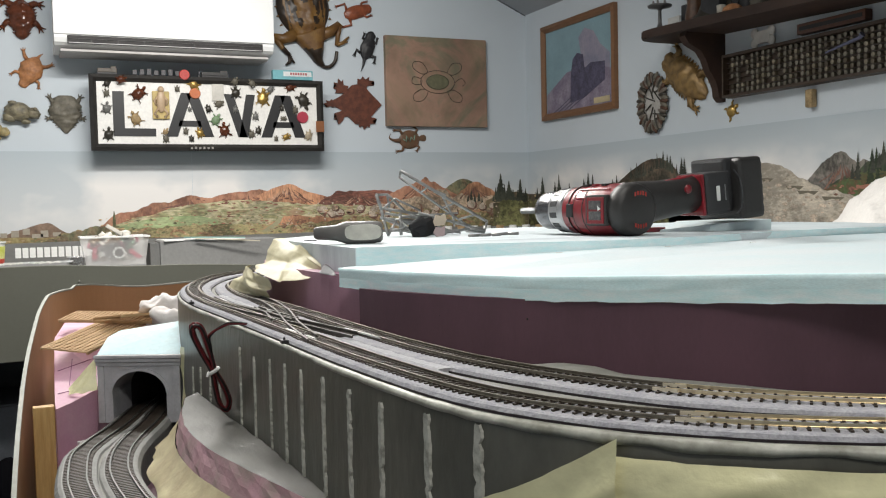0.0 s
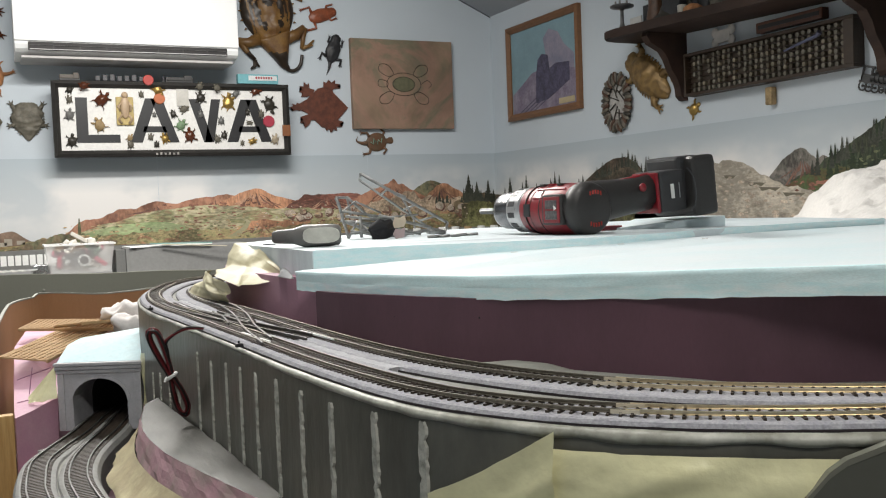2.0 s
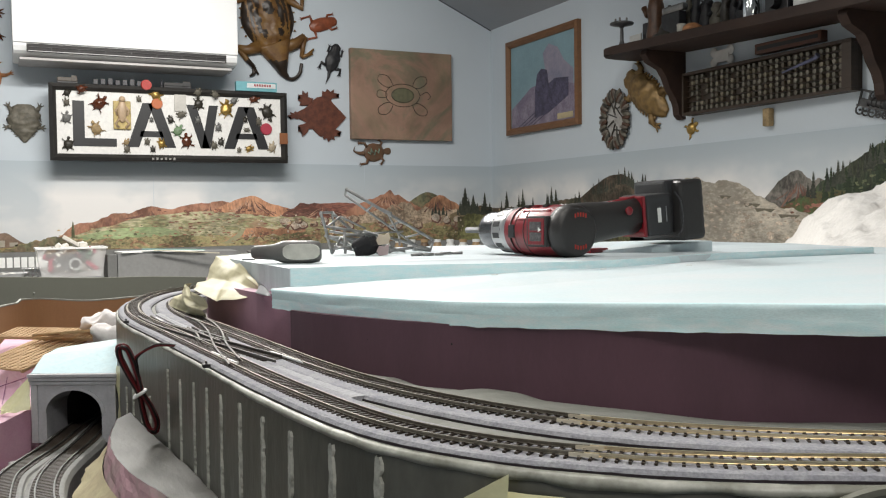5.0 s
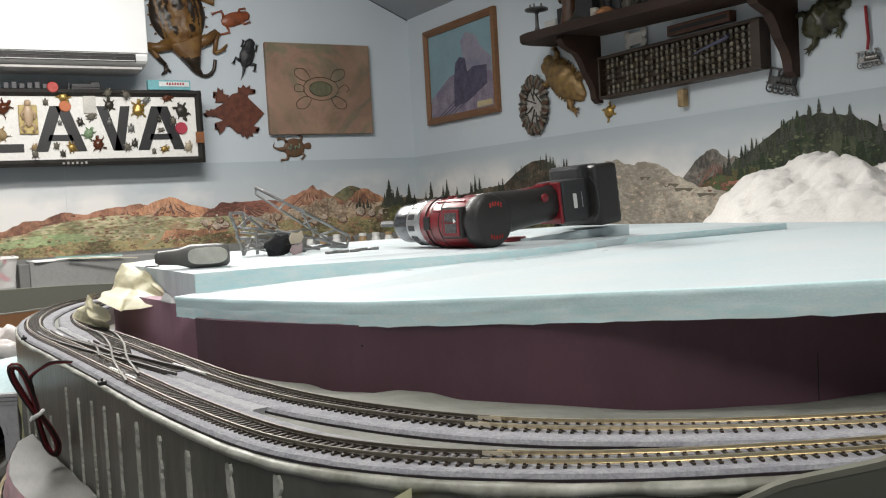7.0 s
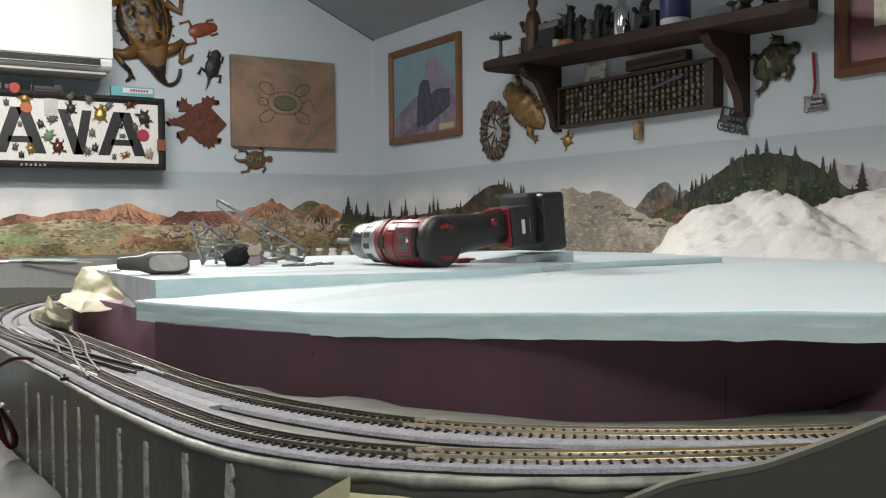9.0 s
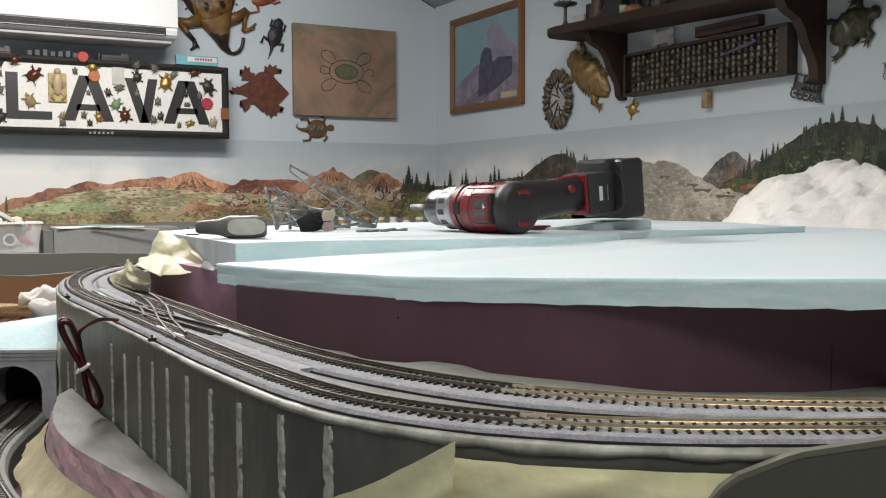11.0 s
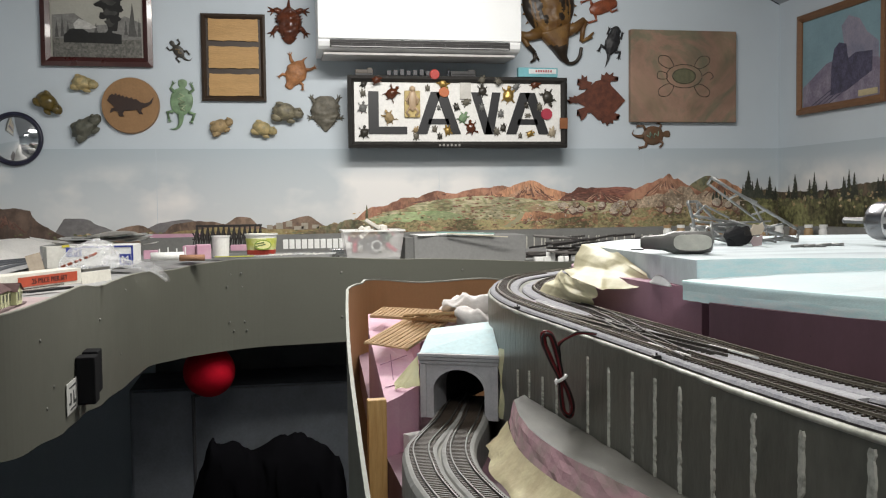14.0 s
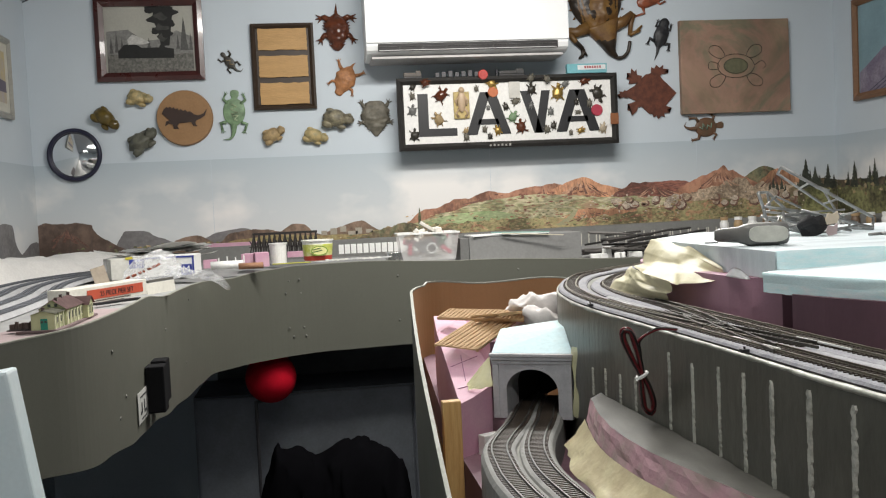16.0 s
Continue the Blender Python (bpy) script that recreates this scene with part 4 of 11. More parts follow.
for i in range(n):
    row = []
    for j in range(7):
        t = j / 6
        p = lg_in[i].lerp(lg_out[i], t)
        row.append(bm.verts.new((p.x, p.y, ledge_z(i, t) + 0.0012 * fbm(p.x * 40, p.y * 40))))
    if prev:
        for j in range(6):
            bm.faces.new((prev[j], prev[j + 1], row[j + 1], row[j]))
    prev = row
part("top", bm, mat("grey_brushed_plaster", (0.052, 0.050, 0.041), 0.5, var=0.15, scale=24, bump=0.25, bscale=200, second=(0.098, 0.096, 0.082), mix_at=0.55, stretch=(1, 0.35, 1)), lg, smooth=True)
bm = bmesh.new()
prev = None
for i in range(n):
    p, q = lg_out[i], normals2(lg_out)[i]
    row = []
    for j in range(5):
        t = j / 4
        f = 0.0015 * fbm(p.x * 60, p.y * 60, t * 3)
        row.append(bm.verts.new((p.x - 0.006 * t + f, p.y - 0.002 * t, ledge_z(i, 1) + 0.0006 - 0.022 * t)))
    if prev:
        for j in range(4):
            bm.faces.new((prev[j], prev[j + 1], row[j + 1], row[j]))
    prev = row
part("foam_edge", bm, mat("pink_foam_smeared", (0.50, 0.30, 0.34), 0.6, var=0.2, scale=50, bump=0.3, bscale=200, second=(0.30, 0.26, 0.22), mix_at=0.58), lg, "pink foam edge smeared with glue")
bm = bmesh.new()
prev = None
for i in range(n):
    p = lg_out[i]
    row = []
    for j in range(9):
        t = j / 8
        f = 0.006 * fbm(p.x * 26, p.y * 22, t * 2.2)
        row.append(bm.verts.new((p.x - 0.0065 - (0.022 + f) * t, p.y - 0.004 * t + f * 0.5, ledge_z(i, 1) - 0.020 + (LOW + 0.004 - (ledge_z(i, 1) - 0.020)) * t ** 0.8)))
    if prev:
        for j in range(8):
            bm.faces.new((prev[j], prev[j + 1], row[j + 1], row[j]))
    prev = row
part("tape_skirt", bm, mat("glue_soaked_tape", (0.44, 0.37, 0.23), 0.42, var=0.2, scale=30, bump=0.3, bscale=160, second=(0.62, 0.57, 0.36), mix_at=0.56), lg, "glue-soaked masking tape skirt", smooth=True)

# coiled red and black wire with its white tie
wr = thing("wire_bundle", label="red and black hookup wire coiled and tied, hanging on the fascia", category="wire bundle")
M_RED = mat("dark_red_wire", (0.13, 0.010, 0.013), 0.35, var=0.1, bump=0.02)
M_BLK = mat("black_wire", (0.012, 0.010, 0.010), 0.35, var=0.1, bump=0.02)
W_TOP, W_TIE, W_BOT = Vector((0.1137, 0.7475, 1.2110)), Vector((0.1280, 0.7525, 1.1712)), Vector((0.1405, 0.7705, 1.1345))
W_SIDE = Vector((0.97, -0.2, 0.1)) * 0.66
W_OUT = Vector((-0.2, -0.97, 0.0))


def wire_at(a, b, t, side, out):
    return a.lerp(b, t) + W_SIDE * side + W_OUT * out


for k in range(7):
    o = (k - 3) * 0.0011
    d = 0.0016 * ((k * 2) % 3 - 1)
    up, dn = 1.0 - 0.035 * (k % 3), 1.0 - 0.05 * ((k + 1) % 3)
    loop = [wire_at(W_TIE, W_TOP, 0.0, -0.0018 + o * 0.4, d), wire_at(W_TIE, W_TOP, 0.35 * up, -0.0045 + o * 0.5, d), wire_at(W_TIE, W_TOP, 0.75 * up, -0.0065 + o * 0.6, d), wire_at(W_TIE, W_TOP, 0.96 * up, -0.0040 + o * 0.5, d), wire_at(W_TIE, W_TOP, up, 0.0005, d),
            wire_at(W_TIE, W_TOP, 0.94 * up, 0.0046 - o * 0.5, d), wire_at(W_TIE, W_TOP, 0.70 * up, 0.0056 - o * 0.6, d), wire_at(W_TIE, W_TOP, 0.35 * up, 0.0042 - o * 0.4, d), wire_at(W_TIE, W_BOT, 0.0, 0.0020 - o * 0.4, d),
            wire_at(W_TIE, W_BOT, 0.35 * dn, 0.0058 - o * 0.5, d), wire_at(W_TIE, W_BOT, 0.75 * dn, 0.0072 - o * 0.6, d), wire_at(W_TIE, W_BOT, 0.97 * dn, 0.0040 - o * 0.4, d), wire_at(W_TIE, W_BOT, 1.0 * dn, -0.0010, d), wire_at(W_TIE, W_BOT, 0.85 * dn, -0.0052 + o * 0.5, d), wire_at(W_TIE, W_BOT, 0.45 * dn, -0.0042 + o * 0.5, d)]
    bm = bmesh.new()
    tube(bm, smooth_line(loop, 0.003, True), 0.0013, 8)
    part("wire", bm, M_RED if k % 2 == 0 else M_BLK, wr, smooth=True)
for o in (0, 0.0020):
    bm = bmesh.new()
    tube(bm, smooth_line([wire_at(W_TIE, W_TOP, 0.1, 0.002, 0.001), wire_at(W_TIE, W_TOP, 0.5, 0.006 + o, 0.001), wire_at(W_TIE, W_TOP, 0.72, 0.0105 + o, 0.0), (0.1375, 0.744, 1.2085 + o * 0.4), (0.1465, 0.739, 1.2095 + o * 0.3), (0.153, 0.736, 1.2090)], 0.003), 0.0011, 7)
    part("lead", bm, M_RED if o == 0 else M_BLK, wr, smooth=True)
bm = bmesh.new()
tube(bm, smooth_line([W_TIE + W_SIDE * (0.0062 * math.cos(a * 0.5236)) + W_OUT * (0.0048 * math.sin(a * 0.5236)) + Vector((0, 0, 0.0020 * math.cos(a * 0.5236))) for a in range(12)], 0.0015, True), 0.0015, 6)
tube(bm, [W_TIE + W_SIDE * -0.004 + W_OUT * 0.004, W_TIE + W_SIDE * -0.0075 + W_OUT * 0.005 + Vector((0, 0, -0.003))], 0.0010, 5)
part("twist_tie", bm, M_WHITE, wr, "white twist tie")


# ---------------------------------------------------------------- painted backdrop round the walls
def sky_mat():
    m = bpy.data.materials.new("painted_sky")
    m.use_nodes = True
    nt = m.node_tree
    n, l = nt.nodes, nt.links
    b = n["Principled BSDF"]
    tc = n.new("ShaderNodeTexCoord")
    sep = n.new("ShaderNodeSeparateXYZ")
    l.new(tc.outputs["Object"], sep.inputs[0])
    ramp = n.new("ShaderNodeMapRange")
    ramp.inputs["From Min"].default_value, ramp.inputs["From Max"].default_value = 1.25, 1.54
    l.new(sep.outputs["Z"], ramp.inputs["Value"])
    mx = n.new("ShaderNodeMix")
    mx.data_type = "RGBA"
    mx.inputs["A"].default_value, mx.inputs["B"].default_value = (0.67, 0.69, 0.70, 1), (0.44, 0.505, 0.55, 1)
    l.new(ramp.outputs["Result"], mx.inputs["Factor"])
    # soft sponged clouds in a band above the hills
    mp = n.new("ShaderNodeMapping")
    mp.inputs["Scale"].default_value = (3.2, 3.2, 5.0)
    l.new(tc.outputs["Object"], mp.inputs["Vector"])
    ns = n.new("ShaderNodeTexNoise")
    ns.inputs["Scale"].default_value, ns.inputs["Detail"].default_value, ns.inputs["Roughness"].default_value = 1.3, 3.5, 0.5
    l.new(mp.outputs["Vector"], ns.inputs["Vector"])
    # cloud banks stand along the wall where the painter put them
    across = n.new("ShaderNodeMapRange")
    across.inputs["From Min"].default_value, across.inputs["From Max"].default_value = XW, XE
    l.new(sep.outputs["X"], across.inputs["Value"])
    bank = n.new("ShaderNodeValToRGB")
    e = bank.color_ramp.elements
    banks = ((-1.2, 0.42), (-0.85, 0.55), (-0.45, 0.52), (-0.25, 0.30), (0.05, 0.34), (0.28, 0.75), (0.70, 0.73), (0.95, 0.54), (1.25, 0.50), (1.7, 0.50), (2.2, 0.60))
    while len(e) < len(banks):
        e.new(0.5)
    for i, (x, v) in enumerate(banks):
        e[i].position, e[i].color = (x - XW) / (XE - XW), (v, v, v, 1)
    l.new(across.outputs["Result"], bank.inputs["Fac"])
    add = n.new("ShaderNodeMath")
    add.operation = "ADD"
    l.new(ns.outputs["Fac"], add.inputs[0])
    l.new(bank.outputs["Color"], add.inputs[1])
    c = n.new("ShaderNodeMapRange")
    c.inputs["From Min"].default_value, c.inputs["From Max"].default_value = 0.95, 1.22
    l.new(add.outputs[0], c.inputs["Value"])
    lo = n.new("ShaderNodeMapRange")
    lo.inputs["From Min"].default_value, lo.inputs["From Max"].default_value = 1.50, 1.40
    l.new(sep.outputs["Z"], lo.inputs["Value"])
    mu = n.new("ShaderNodeMath")
    mu.operation = "MULTIPLY"
    l.new(c.outputs["Result"], mu.inputs[0])
    l.new(lo.outputs["Result"], mu.inputs[1])
    m2 = n.new("ShaderNodeMix")
    m2.data_type = "RGBA"
    m2.inputs["B"].default_value = (0.84, 0.82, 0.80, 1)
    l.new(mu.outputs[0], m2.inputs["Factor"])
    l.new(mx.outputs["Result"], m2.inputs["A"])
    l.new(m2.outputs["Result"], b.inputs["Base Color"])
    b.inputs["Roughness"].default_value = 0.6
    return m


M_SKY = sky_mat()
for nm, bm in (("backdrop_north", bm_box(XW + 0.004, XE - 0.004, YN - 0.004, YN, 1.06, SEAM)), ("backdrop_east", bm_box(XE - 0.004, XE, YS, YN - 0.004, 1.06, SEAM)), ("backdrop_west", bm_box(XW, XW + 0.004, YS, YN - 0.004, 1.06, SEAM))):
    tagged(part(nm, bm, M_SKY), kind="structure", label="painted sky backdrop panel with soft clouds", category="backdrop")
for x in (-0.55, 0.62, 1.55):
    tagged(part("trim", bm_box(x, x + 0.0015, YN - 0.0046, YN - 0.004, 1.2, SEAM), M_WALL), kind="structure", label="butt joint in the backdrop panels", category="trim")

def paint(name, stops, scale=20.0, stretch=(1, 1, 1), streak=0.35, seed=0.0):
    """Brushed scenic paint: several dabbed colours along a warped noise, with fine strokes over them."""
    m = bpy.data.materials.new(name)
    m.use_nodes = True
    nt = m.node_tree
    n, l = nt.nodes, nt.links
    b = n["Principled BSDF"]
    tc = n.new("ShaderNodeTexCoord")
    mp = n.new("ShaderNodeMapping")
    mp.inputs["Scale"].default_value, mp.inputs["Location"].default_value = stretch, (seed, seed * 0.7, 0)
    l.new(tc.outputs["Object"], mp.inputs["Vector"])
    n1 = n.new("ShaderNodeTexNoise")
    n1.inputs["Scale"].default_value, n1.inputs["Detail"].default_value, n1.inputs["Roughness"].default_value, n1.inputs["Distortion"].default_value = scale * 0.75, 7, 0.66, 0.7
    n2 = n.new("ShaderNodeTexNoise")
    n2.inputs["Scale"].default_value, n2.inputs["Detail"].default_value, n2.inputs["Roughness"].default_value = scale * 3.2, 3, 0.6
    l.new(mp.outputs["Vector"], n1.inputs["Vector"])
    l.new(mp.outputs["Vector"], n2.inputs["Vector"])
    r = n.new("ShaderNodeValToRGB")
    e = r.color_ramp.elements
    while len(e) < len(stops):
        e.new(0.5)
    for i, c in enumerate(stops):
        grey = sum(c) / 3
        c = tuple(1.30 * (0.78 * v + 0.22 * grey) for v in c)
        e[i].position, e[i].color = 0.30 + 0.40 * i / max(1, len(stops) - 1), (*c, 1)
    l.new(n1.outputs["Fac"], r.inputs["Fac"])
    v = n.new("ShaderNodeMapRange")
    v.inputs["From Min"].default_value, v.inputs["From Max"].default_value = 0.3, 0.7
    v.inputs["To Min"].default_value, v.inputs["To Max"].default_value = 1 - 1.45 * streak, 1 + 1.45 * streak
    n3 = n.new("ShaderNodeTexNoise")
    n3.inputs["Scale"].default_value, n3.inputs["Detail"].default_value = max(4.0, scale * 0.35), 2
    l.new(tc.outputs["Object"], n3.inputs["Vector"])
    drift = n.new("ShaderNodeMapRange")
    drift.inputs["From Min"].default_value, drift.inputs["From Max"].default_value = 0.32, 0.68
    drift.inputs["To Min"].default_value, drift.inputs["To Max"].default_value = -0.22, 0.22
    l.new(n3.outputs["Fac"], drift.inputs["Value"])
    both = n.new("ShaderNodeMath")
    both.operation = "ADD"
    l.new(n2.outputs["Fac"], both.inputs[0])
    l.new(drift.outputs["Result"], both.inputs[1])
    l.new(both.outputs[0], v.inputs["Value"])
    h = n.new("ShaderNodeHueSaturation")
    l.new(r.outputs["Color"], h.inputs["Color"])
    l.new(v.outputs["Result"], h.inputs["Value"])
    l.new(h.outputs["Color"], b.inputs["Base Color"])
    b.inputs["Roughness"].default_value = 0.7
    return m


M_RUST = paint("painted_rust_hill", [(0.12, 0.055, 0.04), (0.26, 0.10, 0.05), (0.34, 0.15, 0.075), (0.20, 0.10, 0.06)], 16, (1, 1, 0.6), 0.3)
M_ORANGE = paint("painted_orange_peak", [(0.17, 0.075, 0.045), (0.36, 0.145, 0.06), (0.46, 0.21, 0.09), (0.28, 0.12, 0.06)], 20, (1.8, 1.8, 0.5), 0.28, 3)
M_MESA = paint("painted_red_mesa", [(0.11, 0.045, 0.035), (0.26, 0.08, 0.045), (0.17, 0.06, 0.04), (0.30, 0.12, 0.07)], 16, (1, 1, 3.5), 0.35, 5)
M_ROCK = paint("painted_tan_rocks", [(0.16, 0.10, 0.065), (0.34, 0.23, 0.14), (0.45, 0.33, 0.21), (0.26, 0.15, 0.08)], 26, (1, 1, 1), 0.35, 7)
M_FIELD = paint("painted_green_fields", [(0.13, 0.10, 0.045), (0.30, 0.27, 0.12), (0.40, 0.34, 0.20), (0.22, 0.23, 0.09), (0.26, 0.15, 0.08), (0.30, 0.30, 0.13)], 12, (1, 1, 3.2), 0.3, 9)
M_MEADOW = paint("painted_bright_meadow", [(0.22, 0.27, 0.10), (0.27, 0.38, 0.14), (0.34, 0.40, 0.18), (0.24, 0.30, 0.12)], 14, (1, 1, 3), 0.2, 11)
M_SCRUB = paint("painted_scrub", [(0.09, 0.075, 0.03), (0.30, 0.22, 0.09), (0.20, 0.19, 0.07), (0.33, 0.15, 0.07), (0.14, 0.13, 0.05)], 24, (1, 1, 1.6), 0.4, 13)
M_GREYHILL = paint("painted_grey_mesa", [(0.105, 0.10, 0.105), (0.155, 0.145, 0.145), (0.125, 0.115, 0.115)], 14, (1, 1, 1.4), 0.12, 15)
M_DULLRUST = paint("painted_dull_brown_hill", [(0.085, 0.055, 0.042), (0.17, 0.10, 0.062), (0.21, 0.13, 0.08), (0.13, 0.08, 0.055)], 15, (1, 1, 0.7), 0.25, 43)
M_BUTTE = paint("painted_dark_butte", [(0.06, 0.045, 0.038), (0.13, 0.078, 0.053), (0.10, 0.062, 0.045), (0.155, 0.095, 0.063)], 9, (1.3, 1.3, 1.0), 0.22, 17)
M_OLIVEHILL = paint("painted_olive_hill", [(0.06, 0.06, 0.035), (0.12, 0.12, 0.055), (0.18, 0.12, 0.06), (0.09, 0.10, 0.045)], 24, (1, 1, 1), 0.35, 19)
M_PINEHILL = paint("painted_pine_mountain", [(0.012, 0.022, 0.012), (0.026, 0.042, 0.02), (0.052, 0.058, 0.028), (0.02, 0.034, 0.017)], 26, (1.4, 1.4, 0.5), 0.4, 21)
M_PINE = paint("painted_pines", [(0.020, 0.024, 0.018), (0.042, 0.046, 0.030), (0.028, 0.034, 0.024)], 40, (1, 1, 1), 0.3, 23)
M_TAN = paint("painted_tan_quarry", [(0.22, 0.185, 0.135), (0.36, 0.31, 0.235), (0.42, 0.37, 0.29), (0.30, 0.26, 0.20)], 15, (1, 1, 2.2), 0.25, 25)
D_PALE = paint("dabbed_pale_rock", [(0.50, 0.43, 0.33), (0.36, 0.27, 0.19), (0.55, 0.50, 0.42)], 50, streak=0.25)
G_SHADE = paint("painted_cleft_shade", [(0.10, 0.045, 0.03), (0.16, 0.07, 0.045), (0.12, 0.055, 0.04)], 40, streak=0.25)
M_PURPLEMT = paint("painted_far_mountain", [(0.20, 0.18, 0.21), (0.32, 0.285, 0.31), (0.44, 0.40, 0.40), (0.28, 0.25, 0.28)], 18, (1.4, 1.4, 0.8), 0.15, 27)


def ridge(parent, name, pts, zlo, layer, material, wall="N", rough=0.006, freq=14, seed=0.0):
    """A flat painted silhouette on a wall: pts are (along, height) of its top."""
    ln = smooth_line(pts, 0.008)
    bm = bmesh.new()
    d = 0.0048 + layer * 0.0003
    up, dn = [], []
    for p in ln:
        edge = min(1.0, (p.y - zlo) / 0.03)
        z = p.y + rough * edge * fbm(p.x * freq, seed, 2.0)
        for lst, zz in ((up, max(z, zlo + 0.001)), (dn, zlo)):
            lst.append(bm.verts.new((p.x, YN - d, zz) if wall == "N" else ((XE - d, p.x, zz) if wall == "E" else (XW + d, p.x, zz))))
    for i in range(len(ln) - 1):
        bm.faces.new((dn[i], dn[i + 1], up[i + 1], up[i]))
    return part(name, bm, material, parent)


def pine(bm, a, z0, h, layer, wall):
    """A jagged flat conifer silhouette."""
    d = 0.0048 + layer * 0.0003
    n = 7
    w = h * random.uniform(0.20, 0.33)
    left, right = [], []
    for i in range(n):
        t = i / n
        ww = w * (1 - t) * random.uniform(0.85, 1.15)
        left += [(-ww, t), (-ww * 0.5, t + 0.6 / n)]
        right += [(ww * random.uniform(0.85, 1.1), t), (ww * 0.5, t + 0.6 / n)]
    loop = left + [(0, 1.0)] + right[::-1]
    f = lambda u, t: (a + u, YN - d, z0 + t * h) if wall == "N" else (XE - d, a + u, z0 + t * h)
    vs = [bm.verts.new(f(u, t)) for u, t in loop]
    k = len(left)
    # strips keep the outline simple
    for i in range(k - 1):
        bm.faces.new((vs[i], vs[i + 1], vs[-(i + 2)], vs[-(i + 1)]))
    bm.faces.new((vs[k - 1], vs[k], vs[k + 1]))


nm = thing("desert_mural", label="painted desert hills, red mesas and fields on the backdrop", category="mural")
ridge(nm, "far_ridge", [(0.16, 1.20), (0.30, 1.275), (0.42, 1.315), (0.52, 1.338), (0.607, 1.358), (0.68, 1.35), (0.75, 1.362), (0.82, 1.374), (0.90, 1.376), (1.0, 1.37), (1.2, 1.34), (1.3, 1.31)], 1.16, 1, M_RUST, rough=0.012, seed=1)
ridge(nm, "orange_peak", [(0.84, 1.33), (0.90, 1.358), (0.96, 1.385), (1.026, 1.402), (1.07, 1.39), (1.13, 1.366), (1.2, 1.346), (1.27, 1.325)], 1.16, 2, M_ORANGE, rough=0.008, seed=2)
ridge(nm, "red_mesa", [(1.12, 1.30), (1.19, 1.335), (1.235, 1.362), (1.26, 1.369), (1.34, 1.368), (1.44, 1.371), (1.50, 1.366), (1.54, 1.345), (1.62, 1.32)], 1.16, 3, M_MESA, rough=0.006, freq=30, seed=3)
ridge(nm, "brown_peak", [(1.44, 1.32), (1.52, 1.365), (1.58, 1.385), (1.62, 1.405), (1.65, 1.41), (1.675, 1.43), (1.70, 1.41), (1.75, 1.385), (1.80, 1.36), (1.86, 1.33)], 1.16, 4, M_RUST, rough=0.012, freq=24, seed=4)
ridge(nm, "olive_hump", [(1.72, 1.345), (1.79, 1.385), (1.85, 1.415), (1.88, 1.418), (1.93, 1.395), (1.99, 1.36), (2.05, 1.33)], 1.16, 3, M_OLIVEHILL, rough=0.006, seed=5)
ridge(nm, "brown_crag", [(1.80, 1.32), (1.86, 1.365), (1.91, 1.402), (1.95, 1.398), (2.0, 1.372), (2.06, 1.34), (2.12, 1.31)], 1.16, 5, M_ORANGE, rough=0.010, freq=26, seed=6)
ridge(nm, "tan_crag", [(1.48, 1.29), (1.56, 1.325), (1.64, 1.34), (1.70, 1.362), (1.76, 1.372), (1.80, 1.34), (1.87, 1.345), (1.93, 1.33), (2.0, 1.335), (2.1, 1.30)], 1.16, 6, M_ROCK, rough=0.012, freq=30, seed=7)
ridge(nm, "green_field", [(0.14, 1.19), (0.24, 1.225), (0.34, 1.255), (0.45, 1.285), (0.58, 1.318), (0.70, 1.33), (0.84, 1.338), (1.0, 1.325), (1.15, 1.312), (1.35, 1.305), (1.6, 1.29)], 1.15, 5, M_FIELD, rough=0.006, seed=8)
ridge(nm, "bright_meadow", [(0.30, 1.228), (0.37, 1.252), (0.46, 1.268), (0.58, 1.276), (0.66, 1.270), (0.72, 1.256)], 1.225, 6, M_MEADOW, rough=0.004, seed=9)
ridge(nm, "orange_bank", [(0.92, 1.22), (1.0, 1.262), (1.06, 1.268), (1.14, 1.258), (1.25, 1.25), (1.36, 1.235)], 1.15, 7, M_ORANGE, rough=0.008, seed=10)
ridge(nm, "scrub", [(-0.05, 1.17), (0.10, 1.21), (0.22, 1.232), (0.30, 1.228), (0.5, 1.232), (0.7, 1.238), (0.9, 1.232), (1.0, 1.225), (1.2, 1.238), (1.4, 1.265), (1.6, 1.28), (1.8, 1.275), (2.0, 1.27), (2.2, 1.27)], 1.10, 8, M_SCRUB, rough=0.012, freq=22, seed=11)
ridge(nm, "dark_bank", [(0.02, 1.18), (0.12, 1.212), (0.2, 1.236), (0.26, 1.240), (0.34, 1.222), (0.45, 1.205)], 1.10, 9, M_OLIVEHILL, rough=0.014, freq=24, seed=12)
